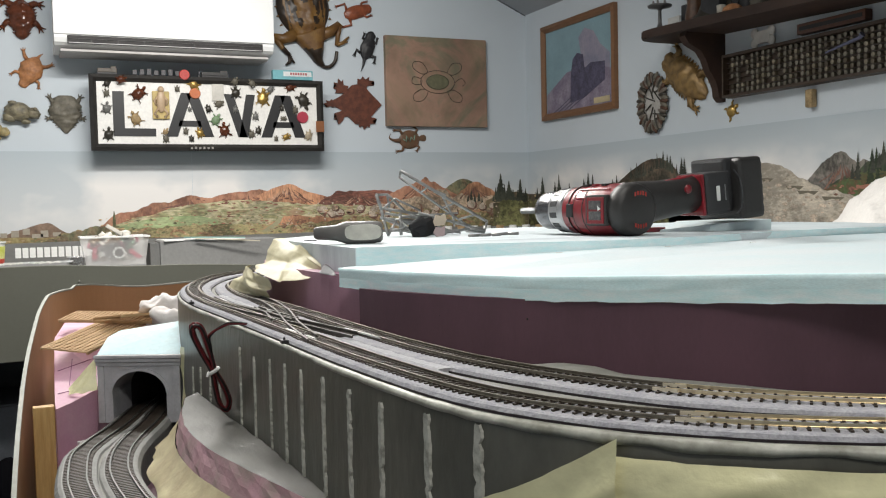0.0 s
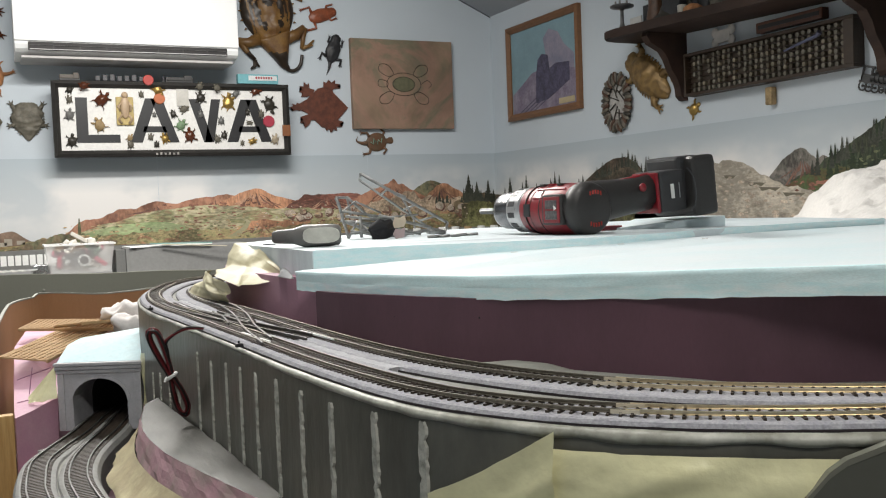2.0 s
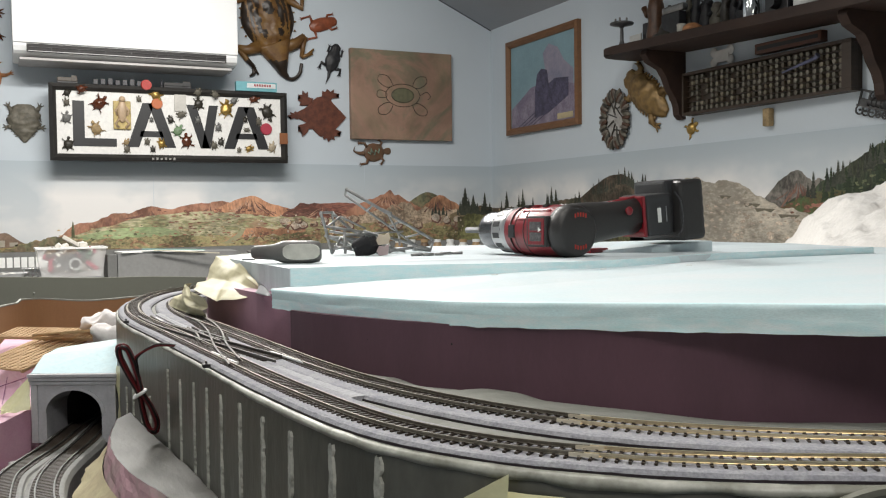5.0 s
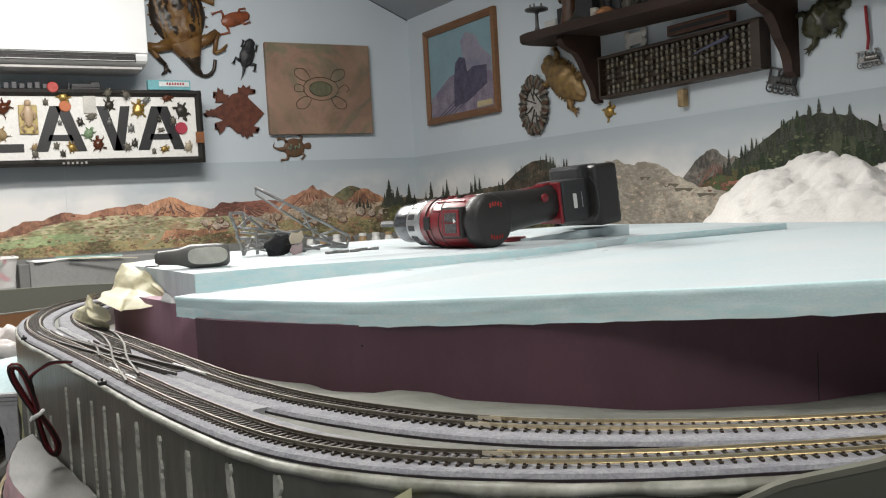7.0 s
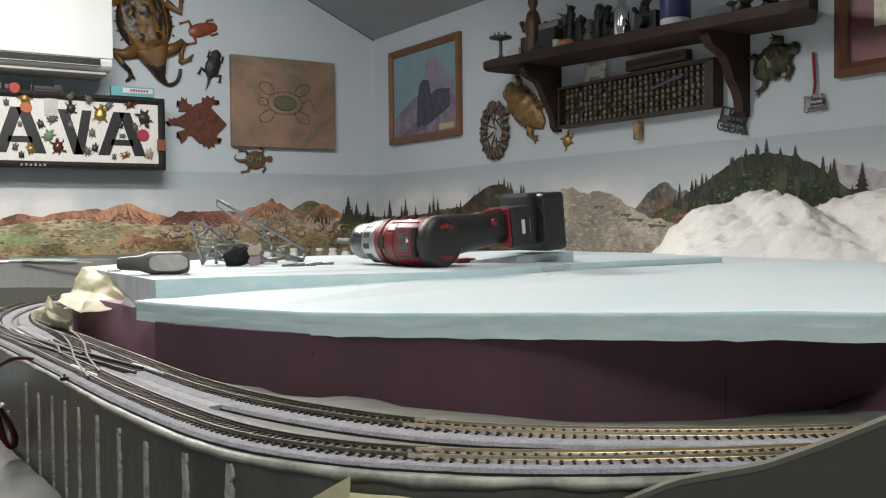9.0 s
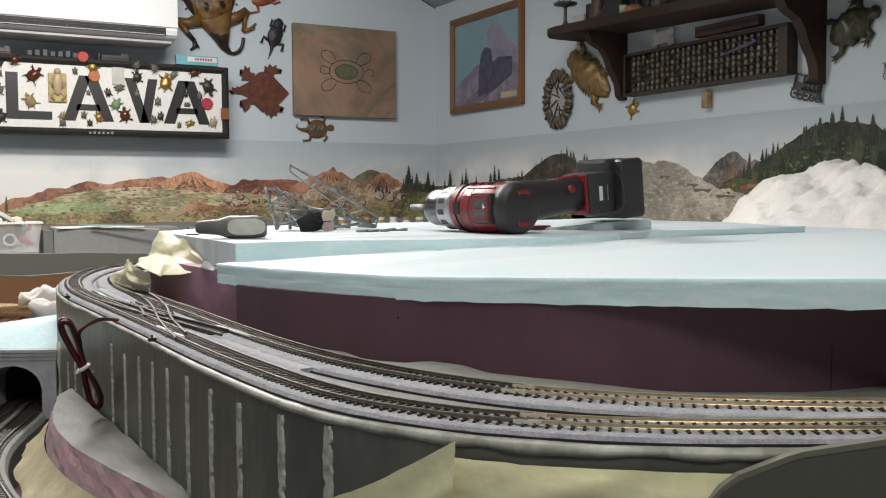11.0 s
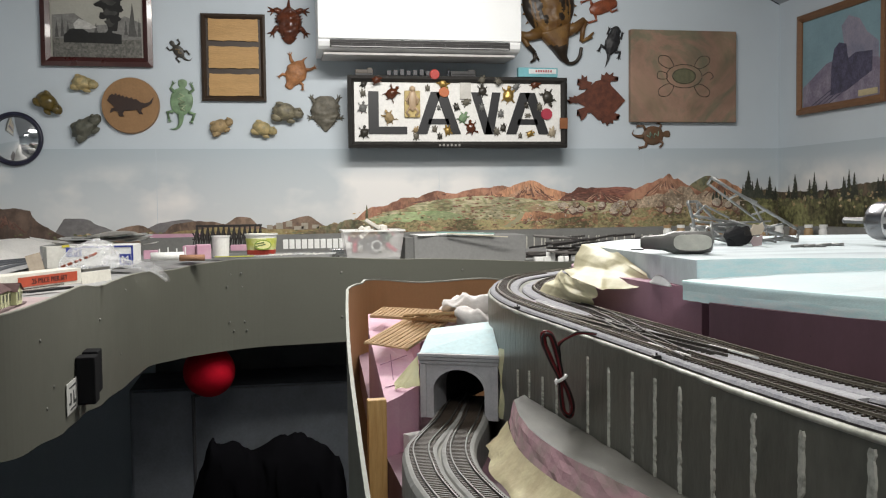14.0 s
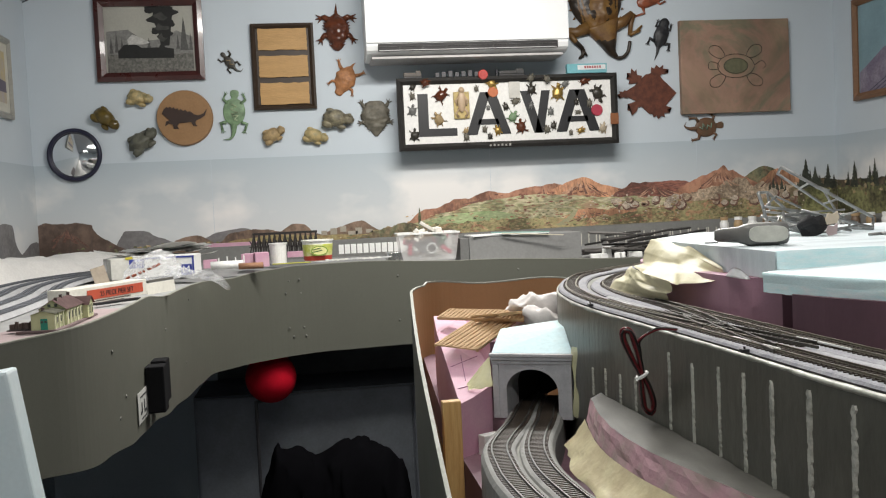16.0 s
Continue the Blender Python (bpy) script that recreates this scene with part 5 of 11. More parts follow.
for k in range(34):
    x = 1.16 + random.random() * 0.34 if k < 18 else (1.9 + random.random() * 0.25 if k < 26 else 1.62 + random.random() * 0.2)
    z = 1.262 + random.random() * 0.038
    r = random.uniform(0.012, 0.024)
    bm = bmesh.new()
    vs = [bm.verts.new((x + r * random.uniform(0.8, 1.15) * math.cos(a * math.pi / 5), YN - 0.0048 - 0.0003 * (9.2 + 0.03 * k), z + 0.8 * r * random.uniform(0.8, 1.15) * math.sin(a * math.pi / 5))) for a in range(10)]
    bm.faces.new(vs)
    part("painted_boulder", bm, D_PALE if k % 3 else M_ROCK, nm)
    bm = bmesh.new()
    vs = [bm.verts.new((x + 1.18 * r * math.cos(a * math.pi / 5) + 0.003, YN - 0.0048 - 0.0003 * (9.19 + 0.03 * k), z - 0.004 + 0.98 * r * random.uniform(0.85, 1.1) * math.sin(a * math.pi / 5))) for a in range(10)]
    bm.faces.new(vs)
    part("boulder_shade", bm, G_SHADE, nm, "dark painted outline of a boulder")
bm = bmesh.new()
vs = [bm.verts.new((x, YN - 0.0080, z)) for x, z in ((0.90, 1.20), (0.945, 1.20), (0.985, 1.235), (1.0, 1.262), (0.985, 1.262), (0.955, 1.235))]
bm.faces.new(vs)
part("painted_path", bm, mat("painted_pale_path", (0.45, 0.42, 0.26), 0.75, fine=0.1), nm)


def dabs(parent, name, label, count, x0, x1, zfun, size, material, layer, wall="N", flat_=0.5):
    """Many small irregular brush dabs in one mesh."""
    bm = bmesh.new()
    for k in range(count):
        a = random.uniform(x0, x1)
        z = zfun(a)
        r = random.uniform(*size)
        d = 0.0048 + 0.0003 * (layer + 0.9 * k / count)
        pts = []
        for i in range(8):
            t = 2 * math.pi * i / 8
            u, w = a + r * random.uniform(0.6, 1.25) * math.cos(t), z + flat_ * r * random.uniform(0.6, 1.3) * math.sin(t)
            pts.append(bm.verts.new((u, YN - d, w) if wall == "N" else (XE - d, u, w)))
        bm.faces.new(pts)
    return tagged(part(name, bm, material, parent, label), kind="stuff")


D_DARK = paint("dabbed_dark_green", [(0.07, 0.075, 0.03), (0.14, 0.14, 0.055), (0.10, 0.085, 0.04)], 50, streak=0.3)
D_OCHRE = paint("dabbed_ochre", [(0.42, 0.33, 0.15), (0.34, 0.22, 0.09), (0.48, 0.42, 0.26)], 50, streak=0.3)
D_RED = paint("dabbed_red_earth", [(0.28, 0.09, 0.05), (0.20, 0.075, 0.045), (0.36, 0.15, 0.08)], 50, streak=0.3)
dabs(nm, "bush_dab", "dabbed dark green bushes", 80, 0.18, 1.45, lambda a: random.uniform(1.19, 1.235 + 0.06 * math.sin(min(1, a) * 1.6)), (0.003, 0.010), D_DARK, 10.2)
dabs(nm, "ochre_dab", "dabbed ochre grass", 150, 0.25, 1.5, lambda a: random.uniform(1.19, 1.25 + 0.06 * math.sin(min(1, a) * 1.6)), (0.003, 0.012), D_OCHRE, 11.2, flat_=0.35)
dabs(nm, "pale_dab", "dabbed pale stones", 70, 0.95, 2.05, lambda a: random.uniform(1.215, 1.32), (0.002, 0.006), D_PALE, 12.2, flat_=0.7)
dabs(nm, "red_dab", "dabbed red earth", 90, 0.55, 1.35, lambda a: random.uniform(1.20, 1.33), (0.004, 0.013), D_RED, 9.2, flat_=0.3)
dabs(nm, "ridge_dab", "dabbed pale ridge streaks", 60, 0.55, 1.25, lambda a: random.uniform(1.318, 1.345), (0.003, 0.012), D_RED, 6.0, flat_=0.35)


def gullies(parent, xc, zt, half, drop, n, material, layer, wall="N"):
    """Thin dark clefts fanning down from a painted summit, in one mesh."""
    bm = bmesh.new()
    for k in range(n):
        s = (k + random.uniform(0.1, 0.9)) / n * 2 - 1
        x0, z0 = xc + s * half * 0.28, zt - abs(s) * drop * 0.35 - random.uniform(0.006, 0.020)
        x1, z1 = xc + s * half * random.uniform(0.75, 0.98), z0 - drop * random.uniform(0.35, 0.75)
        w = random.uniform(0.002, 0.006)
        d = 0.0048 + 0.0003 * (layer + 0.8 * k / n)
        xm, zm = (x0 + x1) / 2 + random.uniform(-0.006, 0.006), (z0 + z1) / 2
        pts = [(x0, z0), (xm + w, zm), (x1 + w * 1.5, z1), (x1 - w, z1 + 0.003), (xm - w * 0.4, zm)]
        f = bm.faces.new([bm.verts.new((u, YN - d, v) if wall == "N" else (XE - d, u, v)) for u, v in pts])
    return tagged(part("gully", bm, material, parent, "dark painted clefts"), kind="stuff")


G_LIGHT = paint("painted_sunlit_face", [(0.46, 0.24, 0.13), (0.40, 0.20, 0.11), (0.52, 0.30, 0.18)], 40, streak=0.25)
gullies(nm, 1.026, 1.402, 0.14, 0.075, 13, G_SHADE, 3.1)
gullies(nm, 1.010, 1.398, 0.12, 0.060, 8, G_LIGHT, 3.95)
gullies(nm, 0.607, 1.352, 0.15, 0.050, 10, G_SHADE, 2.1)
gullies(nm, 0.85, 1.368, 0.12, 0.045, 9, G_SHADE, 2.1)
gullies(nm, 1.34, 1.366, 0.16, 0.055, 15, G_SHADE, 4.1)
gullies(nm, 1.35, 1.360, 0.16, 0.050, 7, G_LIGHT, 4.9)
gullies(nm, 1.66, 1.418, 0.14, 0.085, 12, G_SHADE, 5.1)
gullies(nm, 1.65, 1.410, 0.12, 0.070, 7, G_LIGHT, 5.9)
gullies(nm, 1.92, 1.398, 0.10, 0.070, 9, G_SHADE, 6.1)
gullies(nm, 1.05, 1.262, 0.12, 0.045, 9, G_SHADE, 8.1)
bm = bmesh.new()
bm.faces.new([bm.verts.new((0.306 + u, YN - 0.0090, 1.236 + w)) for u, w in ((-0.006, 0.0), (0.006, 0.0), (0.0060, 0.034), (0.002, 0.066), (-0.001, 0.066), (-0.0055, 0.030))])
part("painted_spire", bm, D_DARK, nm, "dark painted rock spire")
# left part of the wall: buttes and low brown hills
wm = thing("butte_mural", label="painted dark butte and low desert hills on the backdrop", category="mural")
ridge(wm, "grey_mesa", [(-0.949, 1.199), (-0.917, 1.253), (-0.902, 1.264), (-0.821, 1.258), (-0.793, 1.240), (-0.752, 1.222), (-0.694, 1.196)], 1.14, 1, M_GREYHILL, rough=0.005, seed=14)
ridge(wm, "far_grey_hill", [(-0.611, 1.206), (-0.563, 1.231), (-0.527, 1.241), (-0.444, 1.254), (-0.398, 1.244), (-0.329, 1.225)], 1.14, 1, M_GREYHILL, rough=0.004, seed=15)
ridge(wm, "butte", [(-1.291, 1.201), (-1.271, 1.231), (-1.255, 1.289), (-1.234, 1.306), (-1.184, 1.306), (-1.129, 1.306), (-1.044, 1.299), (-1.032, 1.278), (-1.007, 1.248), (-0.956, 1.216), (-0.909, 1.190)], 1.14, 3, M_BUTTE, rough=0.006, freq=26, seed=16)
gullies(wm, -1.134, 1.296, 0.085, 0.07, 12, G_SHADE, 4.1)
ridge(wm, "red_hill", [(-0.741, 1.194), (-0.705, 1.215), (-0.673, 1.225), (-0.621, 1.232), (-0.582, 1.216), (-0.550, 1.198), (-0.522, 1.206), (-0.492, 1.230), (-0.422, 1.243), (-0.329, 1.241), (-0.283, 1.232), (-0.167, 1.224), (-0.075, 1.203)], 1.14, 3, M_DULLRUST, rough=0.006, seed=17)
ridge(wm, "small_red_mesa", [(-0.295, 1.219), (-0.264, 1.240), (-0.230, 1.260), (-0.184, 1.257), (-0.166, 1.245), (-0.139, 1.220), (-0.075, 1.203)], 1.14, 4, M_DULLRUST, rough=0.003, seed=18)
ridge(wm, "tank_hill", [(-0.109, 1.210), (-0.050, 1.235), (0.009, 1.251), (0.049, 1.260), (0.072, 1.257), (0.113, 1.229), (0.147, 1.207), (0.181, 1.187)], 1.14, 5, M_DULLRUST, rough=0.005, seed=19)
for x, z, w, h in ((-0.06, 1.254, 0.014, 0.020), (-0.02, 1.262, 0.013, 0.018), (0.045, 1.252, 0.014, 0.02), (-0.10, 1.250, 0.012, 0.014), (0.02, 1.245, 0.02, 0.012), (0.09, 1.25, 0.015, 0.012)):
    part("painted_tank", bm_box(x - w, x + w, YN - 0.0072, YN - 0.0067, z - 0.036 - h / 2, z - 0.036 + h * 0.8, 0.0002), mat("painted_pale_tank", (0.46, 0.41, 0.33), 0.7), wm)
ridge(wm, "yellow_flat", [(-0.55, 1.185), (-0.45, 1.205), (-0.3, 1.218), (-0.1, 1.208), (0.1, 1.202)], 1.12, 6, mat("painted_straw_flat", (0.42, 0.36, 0.17), 0.75, scale=40, second=(0.26, 0.17, 0.08), fine=0.2), rough=0.006, seed=20)
# pines into the corner and along the side wall
pm = thing("pine_mural", label="painted pine forest, quarry and mountains on the side backdrop", category="mural")
ridge(pm, "north_grove", [(1.98, 1.31), (2.05, 1.345), (2.12, 1.35), (2.211, 1.345)], 1.14, 7, M_OLIVEHILL, rough=0.01, freq=30, seed=21)
ridge(pm, "grove_light", [(2.02, 1.30), (2.1, 1.315), (2.211, 1.30)], 1.14, 10, paint("painted_yellow_green", [(0.05, 0.045, 0.02), (0.20, 0.20, 0.06), (0.10, 0.085, 0.035), (0.07, 0.05, 0.03)], 18, (1, 1, 1.0), 0.4, 35), rough=0.01, freq=30, seed=22)
bm = bmesh.new()
for k, (x, z, h) in enumerate(((1.905, 1.315, 0.055), (1.945, 1.31, 0.05), (2.035, 1.318, 0.060), (2.062, 1.315, 0.128), (2.082, 1.318, 0.075), (2.106, 1.315, 0.092), (2.128, 1.312, 0.055), (2.168, 1.312, 0.105), (2.196, 1.31, 0.06))):
    pine(bm, x, z, h, 9 + 0.05 * k, "N")
    for e in (-1, 1):
        pine(bm, min(2.20, x + e * random.uniform(0.010, 0.020)), z - 0.008, h * random.uniform(0.45, 0.75), 9.02 + 0.05 * k + 0.01 * e, "N")
tagged(part("pine_grove", bm, M_PINE, pm, "row of dark painted pines"), kind="stuff")
ridge(pm, "far_mountain", [(1.0, 1.38), (1.2, 1.412), (1.35, 1.432), (1.45, 1.452), (1.50, 1.448), (1.56, 1.42), (1.66, 1.38)], 1.10, 1, M_PURPLEMT, "E", rough=0.012, seed=23)
ridge(pm, "grey_crag", [(1.90, 1.36), (1.97, 1.395), (2.02, 1.405), (2.047, 1.413), (2.082, 1.431), (2.12, 1.417), (2.171, 1.381), (2.22, 1.34)], 1.10, 2, paint("painted_slate_crag", [(0.05, 0.05, 0.045), (0.14, 0.12, 0.10), (0.09, 0.085, 0.07), (0.22, 0.19, 0.16)], 26, (1, 1, 0.7), 0.4, 45), "E", rough=0.012, freq=24, seed=24)
gullies(pm, 2.07, 1.408, 0.12, 0.085, 11, G_SHADE, 3.1, "E")
ridge(pm, "blue_peak", [(2.60, 1.33), (2.672, 1.366), (2.684, 1.392), (2.70, 1.384), (2.732, 1.366), (2.77, 1.357), (2.82, 1.345), (2.9, 1.32)], 1.10, 5, paint("painted_blue_peak", [(0.10, 0.12, 0.18), (0.17, 0.19, 0.26), (0.13, 0.14, 0.20)], 20, (1, 1, 1), 0.25, 41), "E", rough=0.003, seed=33)
ridge(pm, "pine_mountain", [(1.16, 1.30), (1.30, 1.345), (1.40, 1.375), (1.48, 1.42), (1.55, 1.465), (1.62, 1.485), (1.70, 1.498), (1.78, 1.488), (1.84, 1.46), (1.90, 1.43), (1.97, 1.395), (2.04, 1.365), (2.12, 1.335)], 1.10, 3, M_PINEHILL, "E", rough=0.010, freq=26, seed=25)
ridge(pm, "green_slope", [(1.86, 1.35), (1.95, 1.372), (2.02, 1.362), (2.10, 1.335), (2.16, 1.31)], 1.10, 4, mat("painted_grass_slope", (0.075, 0.12, 0.045), 0.75, scale=36, second=(0.15, 0.065, 0.04), mix_at=0.56, fine=0.2), "E", rough=0.008, freq=30, seed=26)
ridge(pm, "quarry", [(1.6, 1.24), (1.8, 1.27), (1.95, 1.285), (2.05, 1.305), (2.15, 1.325), (2.22, 1.352), (2.30, 1.392), (2.38, 1.412), (2.45, 1.408), (2.52, 1.424), (2.59, 1.42), (2.606, 1.32), (2.62, 1.24)], 1.08, 6, M_TAN, "E", rough=0.008, freq=26, seed=27)
for y0, y1, z in ((2.16, 2.25, 1.315), (2.22, 2.30, 1.332), (2.06, 2.15, 1.295), (2.35, 2.41, 1.36)):
    bm = bmesh.new()
    vs = [bm.verts.new((XE - 0.0069, y, zz)) for y, zz in ((y0, z), (y1, z + 0.004), (y1 - 0.012, z - 0.009), ((y0 + y1) / 2, z - 0.004), (y0 + 0.02, z - 0.011))]
    bm.faces.new(vs)
    part("painted_cut", bm, mat("painted_shadow_cut", (0.17, 0.15, 0.11), 0.75, scale=60, fine=0.2), pm)
ridge(pm, "side_ridge", [(2.79, 1.32), (2.81, 1.345), (2.851, 1.408), (2.90, 1.440), (2.95, 1.458), (3.0, 1.458), (3.063, 1.446), (3.15, 1.412), (3.24, 1.376), (3.35, 1.37), (3.6, 1.345), (3.99, 1.34)], 1.10, 4, paint("painted_brown_wooded_ridge", [(0.03, 0.032, 0.018), (0.065, 0.055, 0.032), (0.10, 0.065, 0.04), (0.045, 0.048, 0.025)], 24, (1, 1, 0.8), 0.4, 31), "E", rough=0.006, freq=24, seed=28)
ridge(pm, "side_scrub", [(2.62, 1.27), (2.9, 1.30), (3.2, 1.32), (3.5, 1.315), (3.99, 1.31)], 1.10, 5, paint("painted_autumn_scrub", [(0.035, 0.036, 0.02), (0.09, 0.08, 0.035), (0.17, 0.17, 0.055), (0.06, 0.045, 0.026)], 16, (1, 1, 1.0), 0.45, 33), "E", rough=0.012, freq=26, seed=29)
bm = bmesh.new()
for k in range(16):
    pine(bm, 2.80 + 0.022 * k + random.uniform(-0.009, 0.009), 1.385 + 0.035 * math.exp(-((k - 7) / 4) ** 2), random.uniform(0.025, 0.07), 6 + 0.02 * k, "E")
for y, h in ((3.20, 0.06), (3.24, 0.09), (3.27, 0.075), (3.42, 0.10), (3.455, 0.115), (3.49, 0.085), (3.61, 0.07), (3.70, 0.11), (3.735, 0.08), (3.85, 0.105), (3.90, 0.06)):
    pine(bm, y, 1.315, h, 7 + y * 0.2, "E")
    for e in (-1, 1):
        pine(bm, y + e * random.uniform(0.012, 0.026), 1.306, h * random.uniform(0.45, 0.8), 7.1 + y * 0.2 + 0.02 * e, "E")
tagged(part("pine_grove", bm, M_PINE, pm, "row of dark painted pines"), kind="stuff")
bm = bmesh.new()
for k in range(58):
    y = random.uniform(1.34, 1.98)
    base = 1.49 - 0.55 * abs(y - 1.70) ** 1.2 - random.uniform(0.01, 0.12)
    pine(bm, y, max(1.29, base), random.uniform(0.045, 0.075), 4 + 0.02 * k, "E")
tagged(part("pine_grove", bm, mat("painted_green_pines", (0.018, 0.032, 0.016), 0.75, scale=60, second=(0.052, 0.07, 0.03), mix_at=0.56, fine=0.25, bscale=160), pm, "slope of painted green pines"), kind="stuff")
bm = bmesh.new()
for k, (y, z, h) in enumerate((*[(1.47 + 0.0215 * k + 0.006 * math.sin(k * 5.1), 1.452 - 0.40 * abs(1.47 + 0.0215 * k - 1.69) ** 1.2 + 0.006 * math.sin(k * 2.7), 0.055 + 0.022 * math.sin(k * 3.3) + 0.012 * math.sin(k * 1.3)) for k in range(27)], (1.395, 1.37, 0.085), (1.30, 1.35, 0.05), (1.26, 1.36, 0.045), (1.22, 1.36, 0.05), (1.475, 1.39, 0.08))):
    pine(bm, y, z, h, 5.3 + 0.025 * k, "E")
tagged(part("pine_grove", bm, M_PINE, pm, "few tall painted pines"), kind="stuff")
dabs(wm, "bush_dab", "dabbed dark bushes", 90, -1.2, 0.2, lambda a: random.uniform(1.15, 1.205), (0.004, 0.010), D_DARK, 10.2)
dabs(wm, "ochre_dab", "dabbed ochre grass", 80, -0.9, 0.2, lambda a: random.uniform(1.15, 1.205), (0.005, 0.014), D_OCHRE, 9.2, flat_=0.35)
dabs(pm, "rock_dab", "dabbed pale rocks on the quarry", 90, 1.9, 2.6, lambda a: random.uniform(1.22, 1.26 + 0.22 * (a - 1.95)), (0.004, 0.016), D_PALE, 7.4, "E", 0.4)
dabs(pm, "slope_dab", "dabbed red earth under the slope", 22, 1.88, 2.12, lambda a: random.uniform(1.29, 1.33), (0.005, 0.014), D_RED, 5.2, "E", 0.4)
dabs(pm, "grass_dab", "dabbed light needles on the pines", 160, 1.42, 1.95, lambda a: 1.485 - 0.55 * abs(a - 1.70) ** 1.2 - random.uniform(0.02, 0.16), (0.003, 0.010), paint("dabbed_moss", [(0.06, 0.085, 0.035), (0.11, 0.12, 0.05)], 60), 6.6, "E", 0.45)
dabs(pm, "autumn_dab", "dabbed autumn bushes", 45, 2.65, 3.98, lambda a: random.uniform(1.27, 1.335), (0.004, 0.014), D_OCHRE, 10.4, "E", 0.6)
dabs(pm, "dark_dab", "dabbed dark bushes", 90, 2.65, 3.98, lambda a: random.uniform(1.27, 1.345), (0.004, 0.014), D_DARK, 11.4, "E", 0.7)
sm = thing("west_butte_mural", label="painted grey butte on the west backdrop", category="mural")
ridge(sm, "grey_butte", [(3.36, 1.21), (3.42, 1.27), (3.46, 1.312), (3.55, 1.317), (3.66, 1.309), (3.685, 1.29), (3.70, 1.244), (3.745, 1.206), (3.80, 1.19)], 1.14, 1, M_GREYHILL, "W", rough=0.004, seed=31)
ridge(sm, "low_grey_hill", [(3.72, 1.19), (3.80, 1.205), (3.88, 1.232), (3.95, 1.236), (3.99, 1.23)], 1.14, 2, M_GREYHILL, "W", rough=0.004, seed=32)


# ---------------------------------------------------------------- things on the walls
def critter(name, x, z, size, rot, material, label, wall="N", kind="turtle", depth=0.35, spikes=0, tail=0.5, legs=1.0, group="wall animals", wide=0.72, head=0.24, rugged=0.0):
    """A plain moulded animal ornament fixed flat to a wall, one mesh, head towards local up."""
    bm = bmesh.new()
    s = size / 2
    if spikes:
        n = spikes * 2
        loop = []
        for i in range(n):
            a = 2 * math.pi * i / n
            r = 1.0 if i % 2 else 0.80
            loop.append((math.sin(a) * wide * s * r, math.cos(a) * s * 0.80 * r))
        lo = [bm.verts.new((u, 0.0, v)) for u, v in loop]
        hi = [bm.verts.new((u * 0.93, -depth * s * 0.35, v * 0.93)) for u, v in loop]
        top = bm.verts.new((0, -depth * s * 0.6, 0))
        for i in range(n):
            bm.faces.new((lo[i], lo[(i + 1) % n], hi[(i + 1) % n], hi[i]))
            bm.faces.new((hi[i], hi[(i + 1) % n], top))
    else:
        vs = ball(bm, s * 0.62, None, 18, 10, (wide / 0.62 * 0.8, depth, 1.0))
        for v in vs:
            v.co.y = min(v.co.y, 0.0) + 0.03 * s * fbm(v.co.x * 60, v.co.z * 60, size * 9)
    # head
    vs = ball(bm, s * head, pose(0, -0.06 * s, s * 0.78), 10, 7, (0.85, depth * 1.5, 1.1))
    # legs with feet
    for sx in (-1, 1):
        for zz, reach, lift in ((0.42, 0.62, 0.30), (-0.42, 0.62, -0.34)):
            p0 = Vector((sx * s * wide * 0.55, -0.03 * s, zz * s))
            p1 = Vector((sx * s * (wide * 0.6 + 0.22 * legs), -0.05 * s, (zz + lift * 0.25) * s))
            p2 = Vector((sx * s * (wide * 0.6 + (0.28 if kind == "turtle" else 0.42) * legs), -0.03 * s, (zz + lift * (1.0 if kind == "turtle" else 0.4)) * s))
            tube(bm, [p0, p1, p2], [0.12 * s, 0.095 * s, 0.075 * s], 7)
            if kind != "turtle":
                for t in (-1, 0, 1):
                    tube(bm, [p2, p2 + Vector((sx * 0.12 * s, 0, (t * 0.11 + lift * 0.25) * s))], [0.05 * s, 0.02 * s], 5)
    if tail:
        k = 7
        tube(bm, [(0.16 * s * math.sin(i * 0.8) * i / k, -0.03 * s, (-0.55 - tail * i / k) * s) for i in range(k + 1)], [s * 0.11 * (1 - i / (k + 1)) for i in range(k + 1)], 7)
    if rugged:
        for v in bm.verts:
            w = Vector((fbm(v.co.x * 5 / s, v.co.z * 5 / s, x * 9), 0.8 * fbm(v.co.x * 5 / s, v.co.z * 5 / s, x * 9 + 4), fbm(v.co.x * 5 / s, v.co.z * 5 / s, x * 9 + 8)))
            v.co += w * (rugged * s)
            v.co.y = min(v.co.y, 0.0)
    m = pose(x, YN - 0.001, z, 0, rot, 0) if wall == "N" else pose(XE - 0.001, x, z, rot, 0, -90)
    if wall == "E":
        m = Matrix.Translation((XE - 0.001, x, z)) @ Euler((0, 0, radians(-90))).to_matrix().to_4x4() @ Euler((0, radians(rot), 0)).to_matrix().to_4x4()
    ob = part(name, bm, material, m=m, smooth=not spikes)
    return tagged(ob, label, "wall ornament", group)


